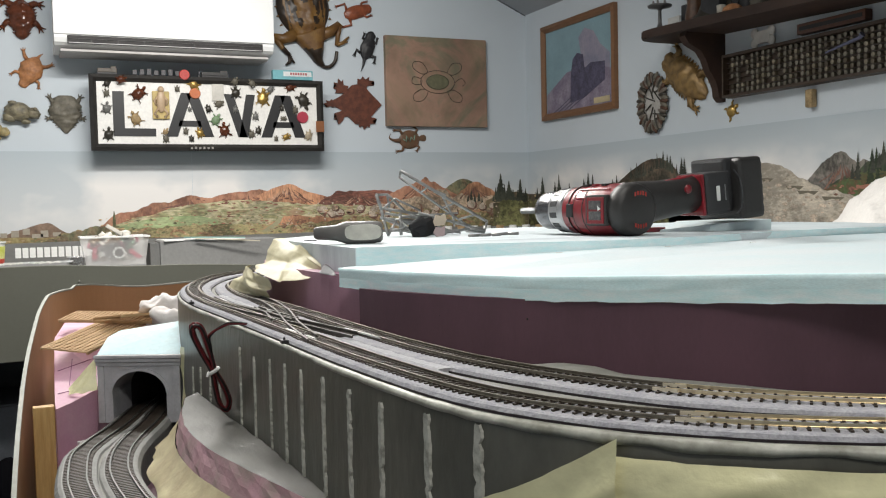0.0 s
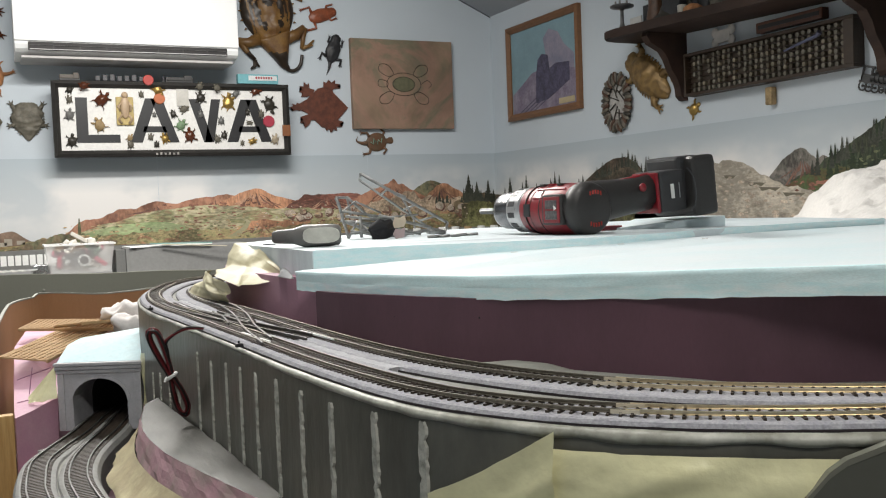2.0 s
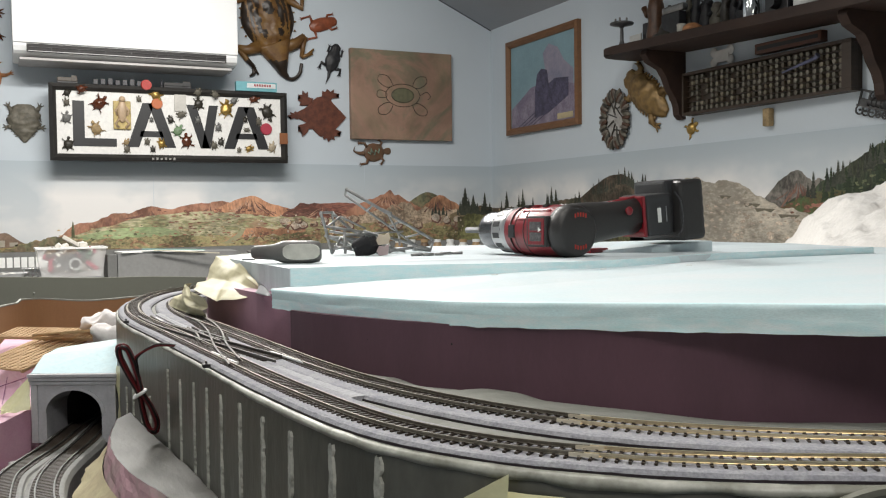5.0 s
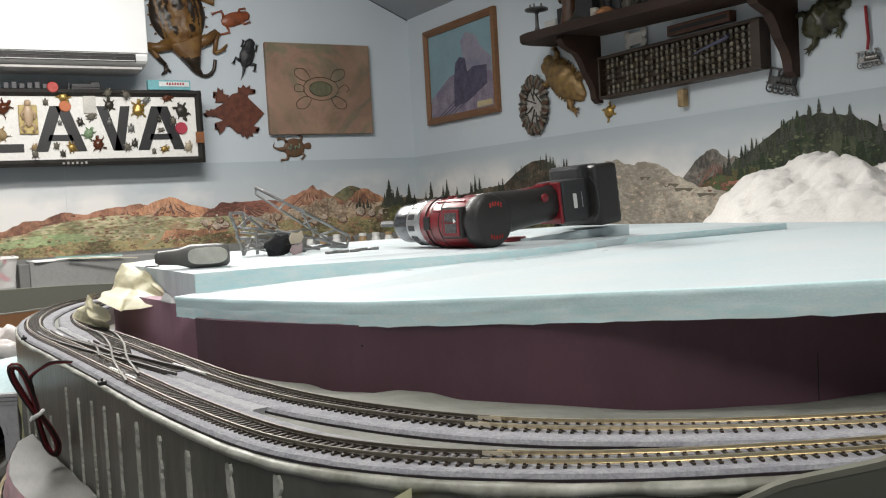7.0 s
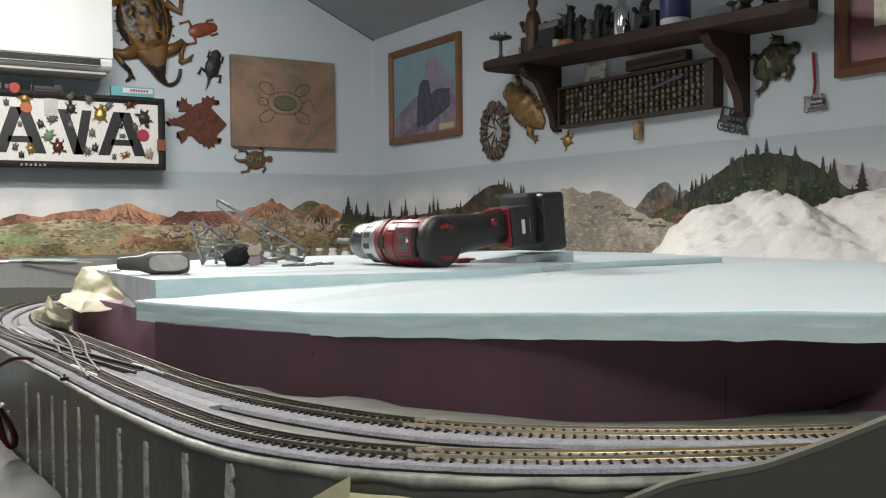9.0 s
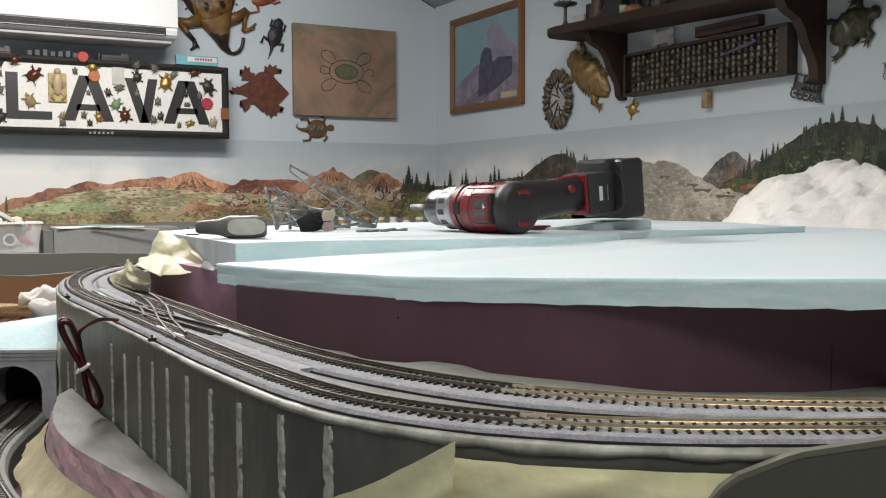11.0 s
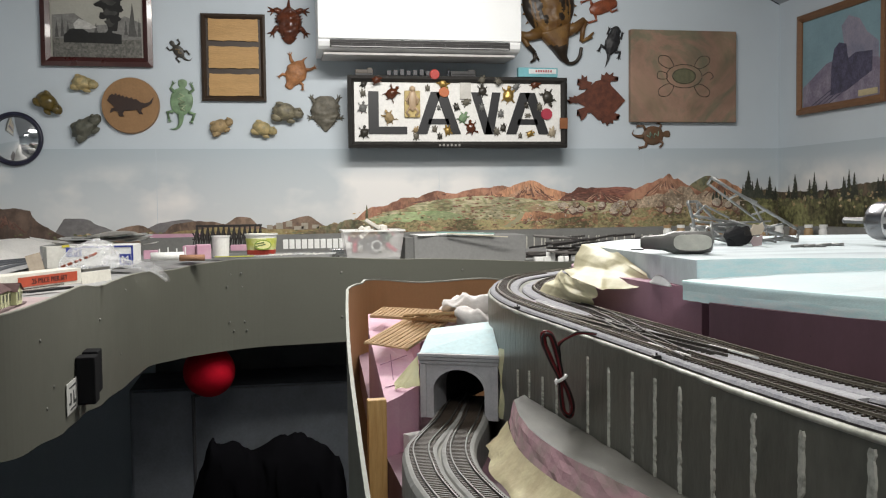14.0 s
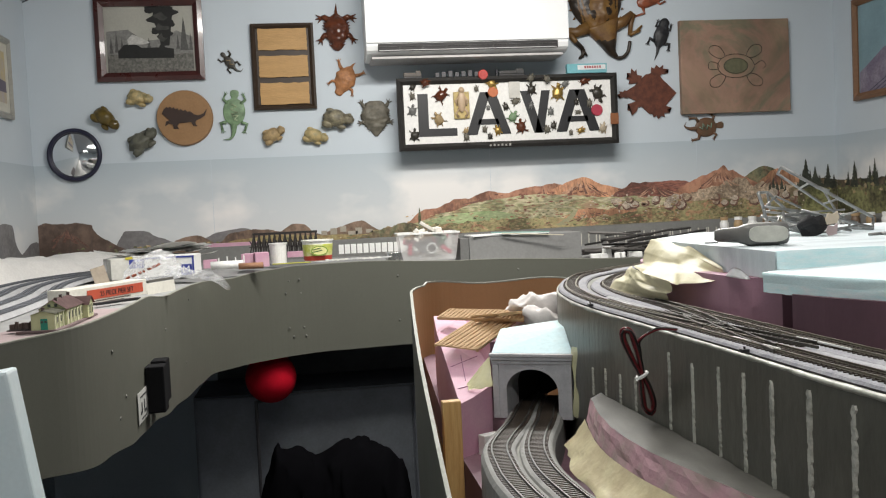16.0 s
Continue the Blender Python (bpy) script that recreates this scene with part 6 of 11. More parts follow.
def reptile(name, x, z, size, rot, material, label, body, depth=0.5, limbs=(), tail=(), eyes=(), lumps=0.0, ribs=0.0, spine=0, group="wall animals", wall="N", material2=None, marks=()):
    """A moulded reptile ornament, one mesh: body given as (along, half width) from head to rump in half lengths,
    limbs and tail as bent lines of (across, along), head towards local up."""
    bm = bmesh.new()
    s = size / 2
    prof = smooth_line([(a, w) for a, w in body], 0.06)
    rings = []
    for i, p in enumerate(prof):
        w = max(p.y, 0.012)
        row = []
        for k in range(17):
            t = math.pi * k / 16
            bump = 1 + lumps * fbm(p.x * 5 + x * 7, t * 2.2, z * 5) + ribs * math.sin(t * 14)
            row.append(bm.verts.new((math.cos(t) * w * s * (1 + 0.4 * lumps * fbm(p.x * 4, t * 3, 9)), -math.sin(t) ** 0.8 * depth * w * s * bump - 0.002, p.x * s)))
        rings.append(row)
    for r0, r1 in zip(rings, rings[1:]):
        for k in range(16):
            bm.faces.new((r0[k], r0[k + 1], r1[k + 1], r1[k]))
    bm.faces.new(rings[0]), bm.faces.new(rings[-1][::-1])
    for pts, r in limbs:
        for sx in (-1, 1):
            line = [Vector((sx * u * s, -0.05 * s, v * s)) for u, v in pts]
            rr = [r * s * (1 - 0.45 * i / len(line)) for i in range(len(line))]
            tube(bm, line, rr, 8)
            d = (line[-1] - line[-2]).normalized()
            for t in (-0.7, 0, 0.7):
                e = Euler((0, t, 0)).to_matrix() @ d
                tube(bm, [line[-1], line[-1] + e * (1.9 * r * s)], [0.42 * r * s, 0.12 * r * s], 5)
    if tail:
        ln = smooth_line([(u * s, -0.05 * s, v * s) for u, v in tail], 0.05 * s)
        r0 = body[-1][1]
        tube(bm, ln, [max(0.012, r0 * (1 - i / len(ln)) ** 1.1) * s for i in range(len(ln))], 8)
    for u, v, r in eyes:
        for sx in (-1, 1):
            ball(bm, r * s, pose(sx * u * s, -depth * 0.55 * s * 0.6, v * s), 8, 6)
    for i in range(spine):
        for sx in (-1, 1):
            p = prof[int((0.18 + 0.7 * i / spine) * (len(prof) - 1))]
            a = Vector((sx * p.y * 0.92 * s, -0.04 * s, p.x * s))
            tube(bm, [a, a + Vector((sx * 0.11 * s, 0, -0.05 * s))], [0.05 * s, 0.008 * s], 5)
    n0 = len(bm.faces)
    for pts in marks:
        tube(bm, [(u * s, -(depth * 0.60 + 0.02) * s * max(0.1, 1 - (u / 0.7) ** 2), v * s) for u, v in pts], 0.035 * s, 5)
    bm.faces.ensure_lookup_table()
    for f in bm.faces[n0:]:
        f.material_index = 1
    m = pose(x, YN - 0.001, z, 0, rot, 0) if wall == "N" else pose(XE - 0.001, x, z, 0, 0, -90) @ pose(0, 0, 0, 0, rot, 0)
    ob = part(name, bm, material, m=m, smooth=True)
    if material2:
        ob.data.materials.append(material2)
    return tagged(ob, label, "wall ornament", group)


def squat_frog(name, x, z, size, rot, material, label, stripes=0.0, flat_=0.8, lump=0.10):
    """A lumpy clay frog or shell turtle that sits on the wall, one mesh, head towards local right."""
    bm = bmesh.new()
    s = size / 2
    for r, c, sq in ((0.62, (-0.10, -0.22, 0.04), (1.15, flat_, 0.80)), (0.36, (0.62, -0.30, 0.04), (1.05, 0.9, 0.85)), (0.30, (-0.48, -0.28, -0.34), (1.2, 0.9, 0.8)), (0.20, (0.30, -0.28, -0.44), (1.3, 0.8, 0.7)),
                     (0.11, (0.70, -0.52, 0.26), (1, 1, 1)), (0.11, (0.78, -0.46, -0.10), (1, 1, 1)), (0.22, (-0.40, -0.20, 0.44), (1.2, 0.9, 0.7))):
        vs = ball(bm, r * s, None, 20, 14, sq)
        for v in vs:
            k = 1 + lump * fbm(v.co.x * 3 / s + x * 5, v.co.y * 3 / s, v.co.z * 3 / s) + stripes * math.sin(v.co.z / s * 26 + 3 * v.co.x / s)
            v.co = v.co * k + Vector(c) * s
            v.co.y = min(v.co.y, 0.0)
    return tagged(part(name, bm, material, m=pose(x, YN - 0.001, z, 0, rot, 0), smooth=True), label, "wall ornament", "wall animals")


def glaze(name, c, r=0.3, c2=None, **k):
    return mat(name, c, r, var=0.3, scale=40, bump=0.3, bscale=220, second=c2 or tuple(v * 0.5 for v in c), mix_at=0.52, fine=0.15, **k)


G_BROWN, G_TAN, G_ORANGE = glaze("brown_glaze", (0.12, 0.035, 0.015), 0.15), glaze("tan_clay", (0.42, 0.30, 0.15), 0.6), glaze("terracotta", (0.45, 0.20, 0.08), 0.6)
G_GREEN, G_GREY, G_GOLD = glaze("pale_green_metal", (0.22, 0.34, 0.19), 0.5), glaze("grey_stone", (0.17, 0.155, 0.12), 0.6), mat("worn_gold", (0.50, 0.33, 0.10), 0.35, metal=0.7, var=0.3, scale=40, bump=0.3, bscale=200)
G_DARK, G_IRON, G_RUST = glaze("dark_bronze", (0.045, 0.04, 0.03), 0.4), glaze("black_iron", (0.022, 0.022, 0.025), 0.5), glaze("rusted_plate", (0.14, 0.04, 0.02), 0.6)
G_YEL = glaze("yellow_clay", (0.50, 0.38, 0.18), 0.5, (0.22, 0.2, 0.1))

TOAD = [(1.0, 0.05), (0.92, 0.20), (0.70, 0.25), (0.45, 0.42), (0.10, 0.56), (-0.25, 0.50), (-0.55, 0.26), (-0.70, 0.10)]
SLIM = [(1.0, 0.04), (0.92, 0.15), (0.74, 0.17), (0.58, 0.13), (0.40, 0.26), (0.05, 0.36), (-0.25, 0.28), (-0.45, 0.12)]
SPLAY = (([(0.22, 0.42), (0.46, 0.48), (0.48, 0.68)], 0.085), ([(0.26, -0.20), (0.48, -0.26), (0.46, -0.48)], 0.095))
reptile("metal_gecko", -0.448, 1.935, 0.110, -38, G_DARK, "small dark pierced metal gecko with a curled tail", SLIM, depth=0.18, limbs=SPLAY, tail=[(0.0, -0.40), (0.02, -0.70), (0.22, -0.95), (0.48, -0.92)], marks=[[(-0.10, 0.30), (0.12, 0.12), (-0.10, -0.05), (0.10, -0.2)]], material2=G_TAN)
squat_frog("clay_turtle", -0.82, 1.801, 0.115, 10, G_YEL, "yellow and grey clay turtle on the wall", lump=0.25)
squat_frog("glazed_toad", -0.955, 1.722, 0.130, 40, glaze("olive_glaze", (0.13, 0.09, 0.02), 0.15), "glossy olive-brown glazed toad on the wall", lump=0.12)
squat_frog("stone_toad", -0.815, 1.626, 0.145, -35, glaze("green_grey_stone", (0.13, 0.13, 0.10), 0.5), "lumpy grey-green stone toad on the wall", lump=0.35)
reptile("green_lizard", -0.444, 1.722, 0.205, 4, G_GREEN, "flat pale green metal lizard with a curled tail", [(1.0, 0.06), (0.95, 0.16), (0.78, 0.17), (0.66, 0.12), (0.52, 0.34), (0.15, 0.44), (-0.20, 0.36), (-0.42, 0.14)], depth=0.14,
        limbs=(([(0.26, 0.46), (0.44, 0.62), (0.36, 0.80)], 0.065), ([(0.30, -0.30), (0.52, -0.34), (0.44, -0.62)], 0.075)), tail=[(0.0, -0.38), (0.0, -0.70), (-0.12, -0.95), (-0.40, -1.0)],
        marks=[[(-0.10, 0.42), (0.10, 0.34), (-0.14, 0.22), (0.12, 0.10), (-0.10, 0.02)], [(-0.06, -0.06), (0.16, -0.02), (0.0, -0.20), (0.14, -0.22)]], material2=glaze("pale_lime_metal", (0.48, 0.56, 0.36), 0.5))
squat_frog("shell_turtle", -0.289, 1.633, 0.112, -25, G_TAN, "tan carved turtle on the wall", stripes=0.03, lump=0.10)
squat_frog("shell_turtle", -0.118, 1.622, 0.115, 15, G_YEL, "yellow clay box turtle on the wall", flat_=0.9, lump=0.06)
squat_frog("striped_toad", -0.023, 1.690, 0.145, 8, glaze("striped_grey", (0.26, 0.23, 0.15), 0.5, (0.07, 0.065, 0.05)), "ribbed grey and cream toad on the wall", stripes=0.05, lump=0.08)
reptile("horned_toad_plaque", 0.140, 1.690, 0.165, 0, G_GREY, "grey-brown spiky clay toad plaque on the wall", [(0.86, 0.30), (0.70, 0.52), (0.40, 0.66), (0.05, 0.72), (-0.30, 0.58), (-0.65, 0.30), (-0.95, 0.06)], depth=0.42,
        limbs=(([(0.48, 0.50), (0.62, 0.66), (0.66, 0.74)], 0.12), ([(0.58, -0.20), (0.72, -0.22)], 0.12)), eyes=[(0.15, 0.50, 0.085)], lumps=0.40, spine=11)
reptile("glazed_horned_toad", -0.005, 2.068, 0.205, 180, G_BROWN, "glossy dark brown horned toad with its tail up", [(0.92, 0.06), (0.80, 0.22), (0.60, 0.26), (0.40, 0.40), (0.0, 0.50), (-0.30, 0.42), (-0.50, 0.20), (-0.58, 0.09)], depth=0.65,
        limbs=(([(0.34, 0.30), (0.52, 0.30), (0.62, 0.44)], 0.13), ([(0.32, -0.34), (0.48, -0.44), (0.58, -0.42)], 0.14)), tail=[(0.0, -0.52), (-0.01, -0.75), (-0.03, -1.0)], lumps=0.35, spine=9)
reptile("orange_toad", 0.022, 1.858, 0.155, 208, G_ORANGE, "orange terracotta horned toad on the wall", TOAD, depth=0.50, limbs=(([(0.38, 0.38), (0.60, 0.42), (0.68, 0.60)], 0.085), ([(0.40, -0.38), (0.58, -0.50), (0.70, -0.66)], 0.10)), tail=[(0.0, -0.62), (-0.05, -0.85), (-0.14, -1.0)], lumps=0.25)
reptile("wooden_frog", 1.352, 2.160, 0.165, 72, glaze("red_wood", (0.28, 0.075, 0.03), 0.4), "red-brown carved wooden frog on the wall", [(1.0, 0.06), (0.88, 0.22), (0.60, 0.28), (0.30, 0.34), (-0.05, 0.36), (-0.40, 0.30), (-0.62, 0.12)], depth=0.50,
        limbs=(([(0.24, 0.45), (0.40, 0.55), (0.38, 0.80)], 0.075), ([(0.26, -0.40), (0.58, -0.42), (0.56, -0.86)], 0.085)), eyes=[(0.14, 0.78, 0.06)], lumps=0.12)
reptile("iron_lizard", 1.402, 1.992, 0.185, 18, G_IRON, "black iron lizard with a thin tail on the wall", [(1.0, 0.08), (0.86, 0.22), (0.66, 0.24), (0.42, 0.32), (0.10, 0.36), (-0.20, 0.26), (-0.42, 0.10)], depth=0.55,
        limbs=(([(0.22, 0.55), (0.36, 0.50), (0.34, 0.72)], 0.075), ([(0.26, -0.18), (0.50, -0.12), (0.52, -0.34)], 0.085)), tail=[(0.0, -0.38), (0.03, -0.70), (0.0, -1.05)], lumps=0.25)
bm = bmesh.new()
RUSTED = (((1.239, 1.77), (1.277, 1.791), (1.302, 1.815), (1.328, 1.838), (1.368, 1.848), (1.393, 1.835), (1.402, 1.819), (1.467, 1.755), (1.42, 1.705), (1.403, 1.688), (1.378, 1.664), (1.34, 1.667), (1.303, 1.702), (1.275, 1.728), (1.244, 1.743)),
          ((1.302, 1.809), (1.277, 1.801), (1.25, 1.8), (1.257, 1.816), (1.242, 1.822), (1.257, 1.833), (1.245, 1.848), (1.263, 1.846), (1.265, 1.866), (1.279, 1.853), (1.288, 1.862), (1.29, 1.838), (1.313, 1.833)),
          ((1.354, 1.844), (1.356, 1.869), (1.37, 1.863), (1.379, 1.879), (1.393, 1.866), (1.411, 1.878), (1.409, 1.862), (1.434, 1.859), (1.416, 1.85), (1.432, 1.841), (1.402, 1.838), (1.391, 1.822)),
          ((1.295, 1.729), (1.264, 1.719), (1.242, 1.712), (1.253, 1.701), (1.24, 1.687), (1.258, 1.683), (1.26, 1.663), (1.273, 1.672), (1.285, 1.685), (1.289, 1.698), (1.314, 1.699)),
          ((1.351, 1.676), (1.359, 1.652), (1.373, 1.659), (1.38, 1.642), (1.394, 1.657), (1.41, 1.651), (1.407, 1.669), (1.433, 1.669), (1.419, 1.682), (1.442, 1.691), (1.416, 1.699), (1.4, 1.701)),
          ((1.249, 1.764), (1.23, 1.774), (1.224, 1.765), (1.206, 1.769), (1.212, 1.759), (1.193, 1.754), (1.212, 1.748), (1.208, 1.737), (1.226, 1.744), (1.239, 1.738), (1.251, 1.747)))
for j, loop in enumerate(RUSTED):
    lo = [bm.verts.new((u, YN - 0.004, z)) for u, z in loop]
    hi = [bm.verts.new((u, YN - 0.007 - 0.0004 * j, z)) for u, z in loop]
    for i in range(len(lo)):
        bm.faces.new((lo[i], lo[(i + 1) % len(lo)], hi[(i + 1) % len(lo)], hi[i]))
    bmesh.ops.triangulate(bm, faces=[bm.faces.new(hi)])
tagged(part("rusted_horned_toad", bm, G_RUST), "flat rusted steel horned toad silhouette on the wall", "wall ornament", "wall animals")
reptile("copper_turtle", 1.590, 1.599, 0.185, 84, glaze("copper_green", (0.14, 0.065, 0.032), 0.45, (0.11, 0.075, 0.045)), "copper turtle with a green zigzag shell on the wall", [(1.0, 0.05), (0.94, 0.15), (0.78, 0.16), (0.62, 0.12), (0.50, 0.34), (0.10, 0.46), (-0.25, 0.36), (-0.45, 0.12)], depth=0.20,
        limbs=(([(0.28, 0.42), (0.44, 0.56), (0.56, 0.44)], 0.07), ([(0.30, -0.26), (0.50, -0.36), (0.52, -0.60)], 0.08)), tail=[(0.0, -0.42), (-0.04, -0.72), (-0.18, -0.95), (-0.38, -0.86)],
        marks=[[(-0.16, 0.36), (0.06, 0.30), (-0.10, 0.16), (0.12, 0.08)], [(0.02, 0.02), (-0.18, -0.06), (0.10, -0.12), (-0.04, -0.26)]], material2=glaze("verdigris_inlay", (0.22, 0.34, 0.26), 0.5))
# large painted toad with a curling tail
gb = glaze("golden_brown_lacquer", (0.19, 0.10, 0.025), 0.45, (0.10, 0.045, 0.014))
gb.node_tree.nodes["Noise Texture"].inputs["Scale"].default_value = 17
bm = bmesh.new()
tilt = pose(1.115, YN - 0.004, 2.165, 0, -10, 0)
vs = ball(bm, 1.0, None, 96, 64, (0.118, 0.040, 0.155))
# dark flanks, back patches and dots on a golden brown body
def toad_dark(u, s):
    w = 0.06 * fbm(u * 4, s * 4, 2)
    if abs(u) > 0.60 + w - 0.12 * s:
        return not 0.70 < abs(u) < 0.77
    spots = [(0.0, 0.80, 0.34, 0.24), (0.02, 0.28, 0.20, 0.20), (-0.45, -0.02, 0.10, 0.34), (0.46, 0.02, 0.10, 0.32), (-0.30, -0.42, 0.10, 0.13), (0.34, -0.40, 0.12, 0.12), (0.30, -0.66, 0.09, 0.08), (-0.40, 0.46, 0.09, 0.20), (0.40, 0.48, 0.09, 0.20)]
    return any(((u - a) / (c + w)) ** 2 + ((s - b) / (d + w)) ** 2 < 1 for a, b, c, d in spots)
for f in bm.faces:
    q = f.calc_center_median()
    f.material_index = 1 if toad_dark(q.x / 0.118, q.z / 0.155) else 0
for v in vs:
    s = v.co.z / 0.155
    v.co.x *= 1.0 - 0.30 * max(0, -s) ** 1.5
    v.co.y = min(0, v.co.y) * (1 + 0.25 * fbm(v.co.x * 22, v.co.z * 22, 3))
bmesh.ops.transform(bm, matrix=tilt, verts=vs)
P3 = lambda u, z, d=0.012: (u, YN - d, z)
for k in range(22):
    a = math.pi * (0.12 + 1.76 * k / 21) - math.pi / 2
    c = tilt @ Vector((0.116 * math.cos(a), -0.004, 0.150 * math.sin(a)))
    e = tilt @ Vector((0.127 * math.cos(a), -0.004, 0.162 * math.sin(a)))
    tube(bm, [c, e], [0.006, 0.001], 5)
# tapering rump and curled tail
rump = smooth_line([P3(1.135, 2.06, 0.012), P3(1.160, 1.99), P3(1.178, 1.94, 0.01), P3(1.20, 1.918, 0.008)], 0.01)
tube(bm, rump, [0.072 * (1 - k / len(rump)) ** 1.2 + 0.007 for k in range(len(rump))], 12)
for v in bm.verts:
    v.co.y = max(v.co.y, YN - 0.045)
tube(bm, smooth_line([P3(1.172, 1.945, 0.01), P3(1.192, 1.918, 0.01), P3(1.225, 1.915, 0.01), P3(1.252, 1.94, 0.01), P3(1.262, 1.983, 0.01)], 0.008), 0.008, 8)
# hind legs with webbed toes
for pts, rr in (([(1.185, 2.05), (1.235, 2.068), (1.276, 2.103)], (0.030, 0.024, 0.016)), ([(1.276, 2.100), (1.268, 2.055), (1.262, 2.010)], (0.015, 0.011, 0.010)), ([(1.262, 2.012), (1.290, 2.022), (1.318, 2.050)], (0.010, 0.008, 0.004)), ([(1.285, 2.02), (1.312, 2.028)], (0.007, 0.004)),
                ([(1.075, 2.045), (1.02, 2.025), (0.972, 2.035)], (0.030, 0.022, 0.014)), ([(0.985, 2.030), (1.02, 1.985), (1.050, 1.955)], (0.014, 0.011, 0.009)), ([(1.050, 1.955), (1.048, 1.928), (1.030, 1.915)], (0.010, 0.008, 0.004)), ([(1.05, 1.95), (1.068, 1.925)], (0.007, 0.004)),
                ([(1.20, 2.26), (1.265, 2.225), (1.272, 2.30)], (0.022, 0.014, 0.012)), ([(1.03, 2.26), (0.965, 2.225), (0.958, 2.30)], (0.022, 0.014, 0.012))):
    tube(bm, [P3(u, z) for u, z in pts], list(rr), 8)
vs = ball(bm, 0.06, pose(1.095, YN - 0.016, 2.335), 14, 10, (0.9, 0.4, 0.8))
for f in bm.faces:
    q = f.calc_center_median()
    if f.material_index == 0 and (q.z < 1.985 or q.z > 2.30):
        f.material_index = 1
gt = part("giant_horned_toad", bm, gb, smooth=True)
gt.data.materials.append(glaze("dark_brown_lacquer", (0.030, 0.018, 0.010), 0.4, (0.015, 0.010, 0.006)))
tagged(gt, "large brown and gold lacquered horned toad with a curled tail", "wall ornament", "wall animals")


def frame_box(parent, x0, x1, z0, z1, w, d, material, wall="N", label=""):
    """Four mitred frame rails round a picture."""
    def P(u, dd, z):
        return (u, YN - dd, z) if wall == "N" else ((XE - dd, u, z) if wall == "E" else (XW + dd, u, z))
    c = [((x0, z0), (x0 + w, z0 + w)), ((x1, z0), (x1 - w, z0 + w)), ((x1, z1), (x1 - w, z1 - w)), ((x0, z1), (x0 + w, z1 - w))]
    for i in range(4):
        (ao, ai), (bo, bi) = c[i], c[(i + 1) % 4]
        bm = bmesh.new()
        rows = []
        for (o, inn) in ((ao, ai), (bo, bi)):
            mid = ((o[0] + inn[0]) / 2, (o[1] + inn[1]) / 2)
            rows.append([bm.verts.new(P(u, dd, z)) for (u, z), dd in ((o, 0.001), (o, d * 0.8), (mid, d), (inn, d * 0.55), (inn, 0.001))])
        for k in range(5):
            bm.faces.new((rows[0][k], rows[0][(k + 1) % 5], rows[1][(k + 1) % 5], rows[1][k]))
        part("frame_rail", bm, material, parent, label)


def flat(parent, name, poly, dd, material, wall="N", label=""):
    bm = bmesh.new()
    bm.faces.new([bm.verts.new((u, YN - dd, z) if wall == "N" else ((XE - dd, u, z) if wall == "E" else (XW + dd, u, z))) for u, z in poly])
    return part(name, bm, material, parent, label)


# black-and-white locomotive photograph
M_CHERRY = mat("dark_cherry_frame", (0.055, 0.012, 0.010), 0.3, var=0.2, scale=20, bump=0.1, bscale=200, coat=0.3)
ph = thing("framed_photograph", label="monochrome steam train photograph in a dark cherry frame", category="framed picture")
x0, x1, z0, z1 = -0.975, -0.550, 1.870, 2.208
frame_box(ph, x0, x1, z0, z1, 0.036, 0.024, M_CHERRY)
part("backing", bm_box(x0 + 0.02, x1 - 0.02, YN - 0.006, YN - 0.001, z0 + 0.02, z1 - 0.02), mat("photo_sky_grey", (0.42, 0.41, 0.36), 0.35, var=0.1, scale=8, fine=0.05), ph)
bx = lambda u: x0 + u * (x1 - x0)
bz = lambda v: z0 + v * (z1 - z0)
greys = [mat("photo_grey", (g, g * 0.98, g * 0.92), 0.35, var=0.25, scale=40, fine=0.2, bump=0) for g in (0.24, 0.02, 0.10, 0.55)]
flat(ph, "photo_hill", [(bx(a), bz(b)) for a, b in ((0.1, 0.3), (0.9, 0.3), (0.9, 0.52), (0.75, 0.6), (0.6, 0.5), (0.45, 0.48), (0.3, 0.62), (0.1, 0.6))], 0.0066, greys[0])
flat(ph, "photo_ground", [(bx(a), bz(b)) for a, b in ((0.1, 0.11), (0.9, 0.11), (0.9, 0.33), (0.5, 0.30), (0.1, 0.33))], 0.0070, mat("photo_ground", (0.20, 0.19, 0.17), 0.35, var=0.4, scale=90, second=(0.08, 0.08, 0.07), fine=0.2, bump=0))
flat(ph, "photo_smoke", [(bx(a), bz(b)) for a, b in ((0.60, 0.42), (0.68, 0.42), (0.70, 0.6), (0.73, 0.88), (0.70, 0.89), (0.56, 0.89), (0.53, 0.75), (0.58, 0.6))], 0.0072, greys[1])
flat(ph, "photo_train", [(bx(a), bz(b)) for a, b in ((0.20, 0.28), (0.72, 0.27), (0.72, 0.38), (0.64, 0.40), (0.63, 0.44), (0.60, 0.44), (0.58, 0.40), (0.42, 0.40), (0.36, 0.45), (0.26, 0.44), (0.2, 0.36))], 0.0076, greys[1])
flat(ph, "photo_steam", [(bx(a), bz(b)) for a, b in ((0.30, 0.44), (0.44, 0.44), (0.50, 0.46), (0.42, 0.52), (0.34, 0.56), (0.29, 0.50))], 0.0080, greys[3])
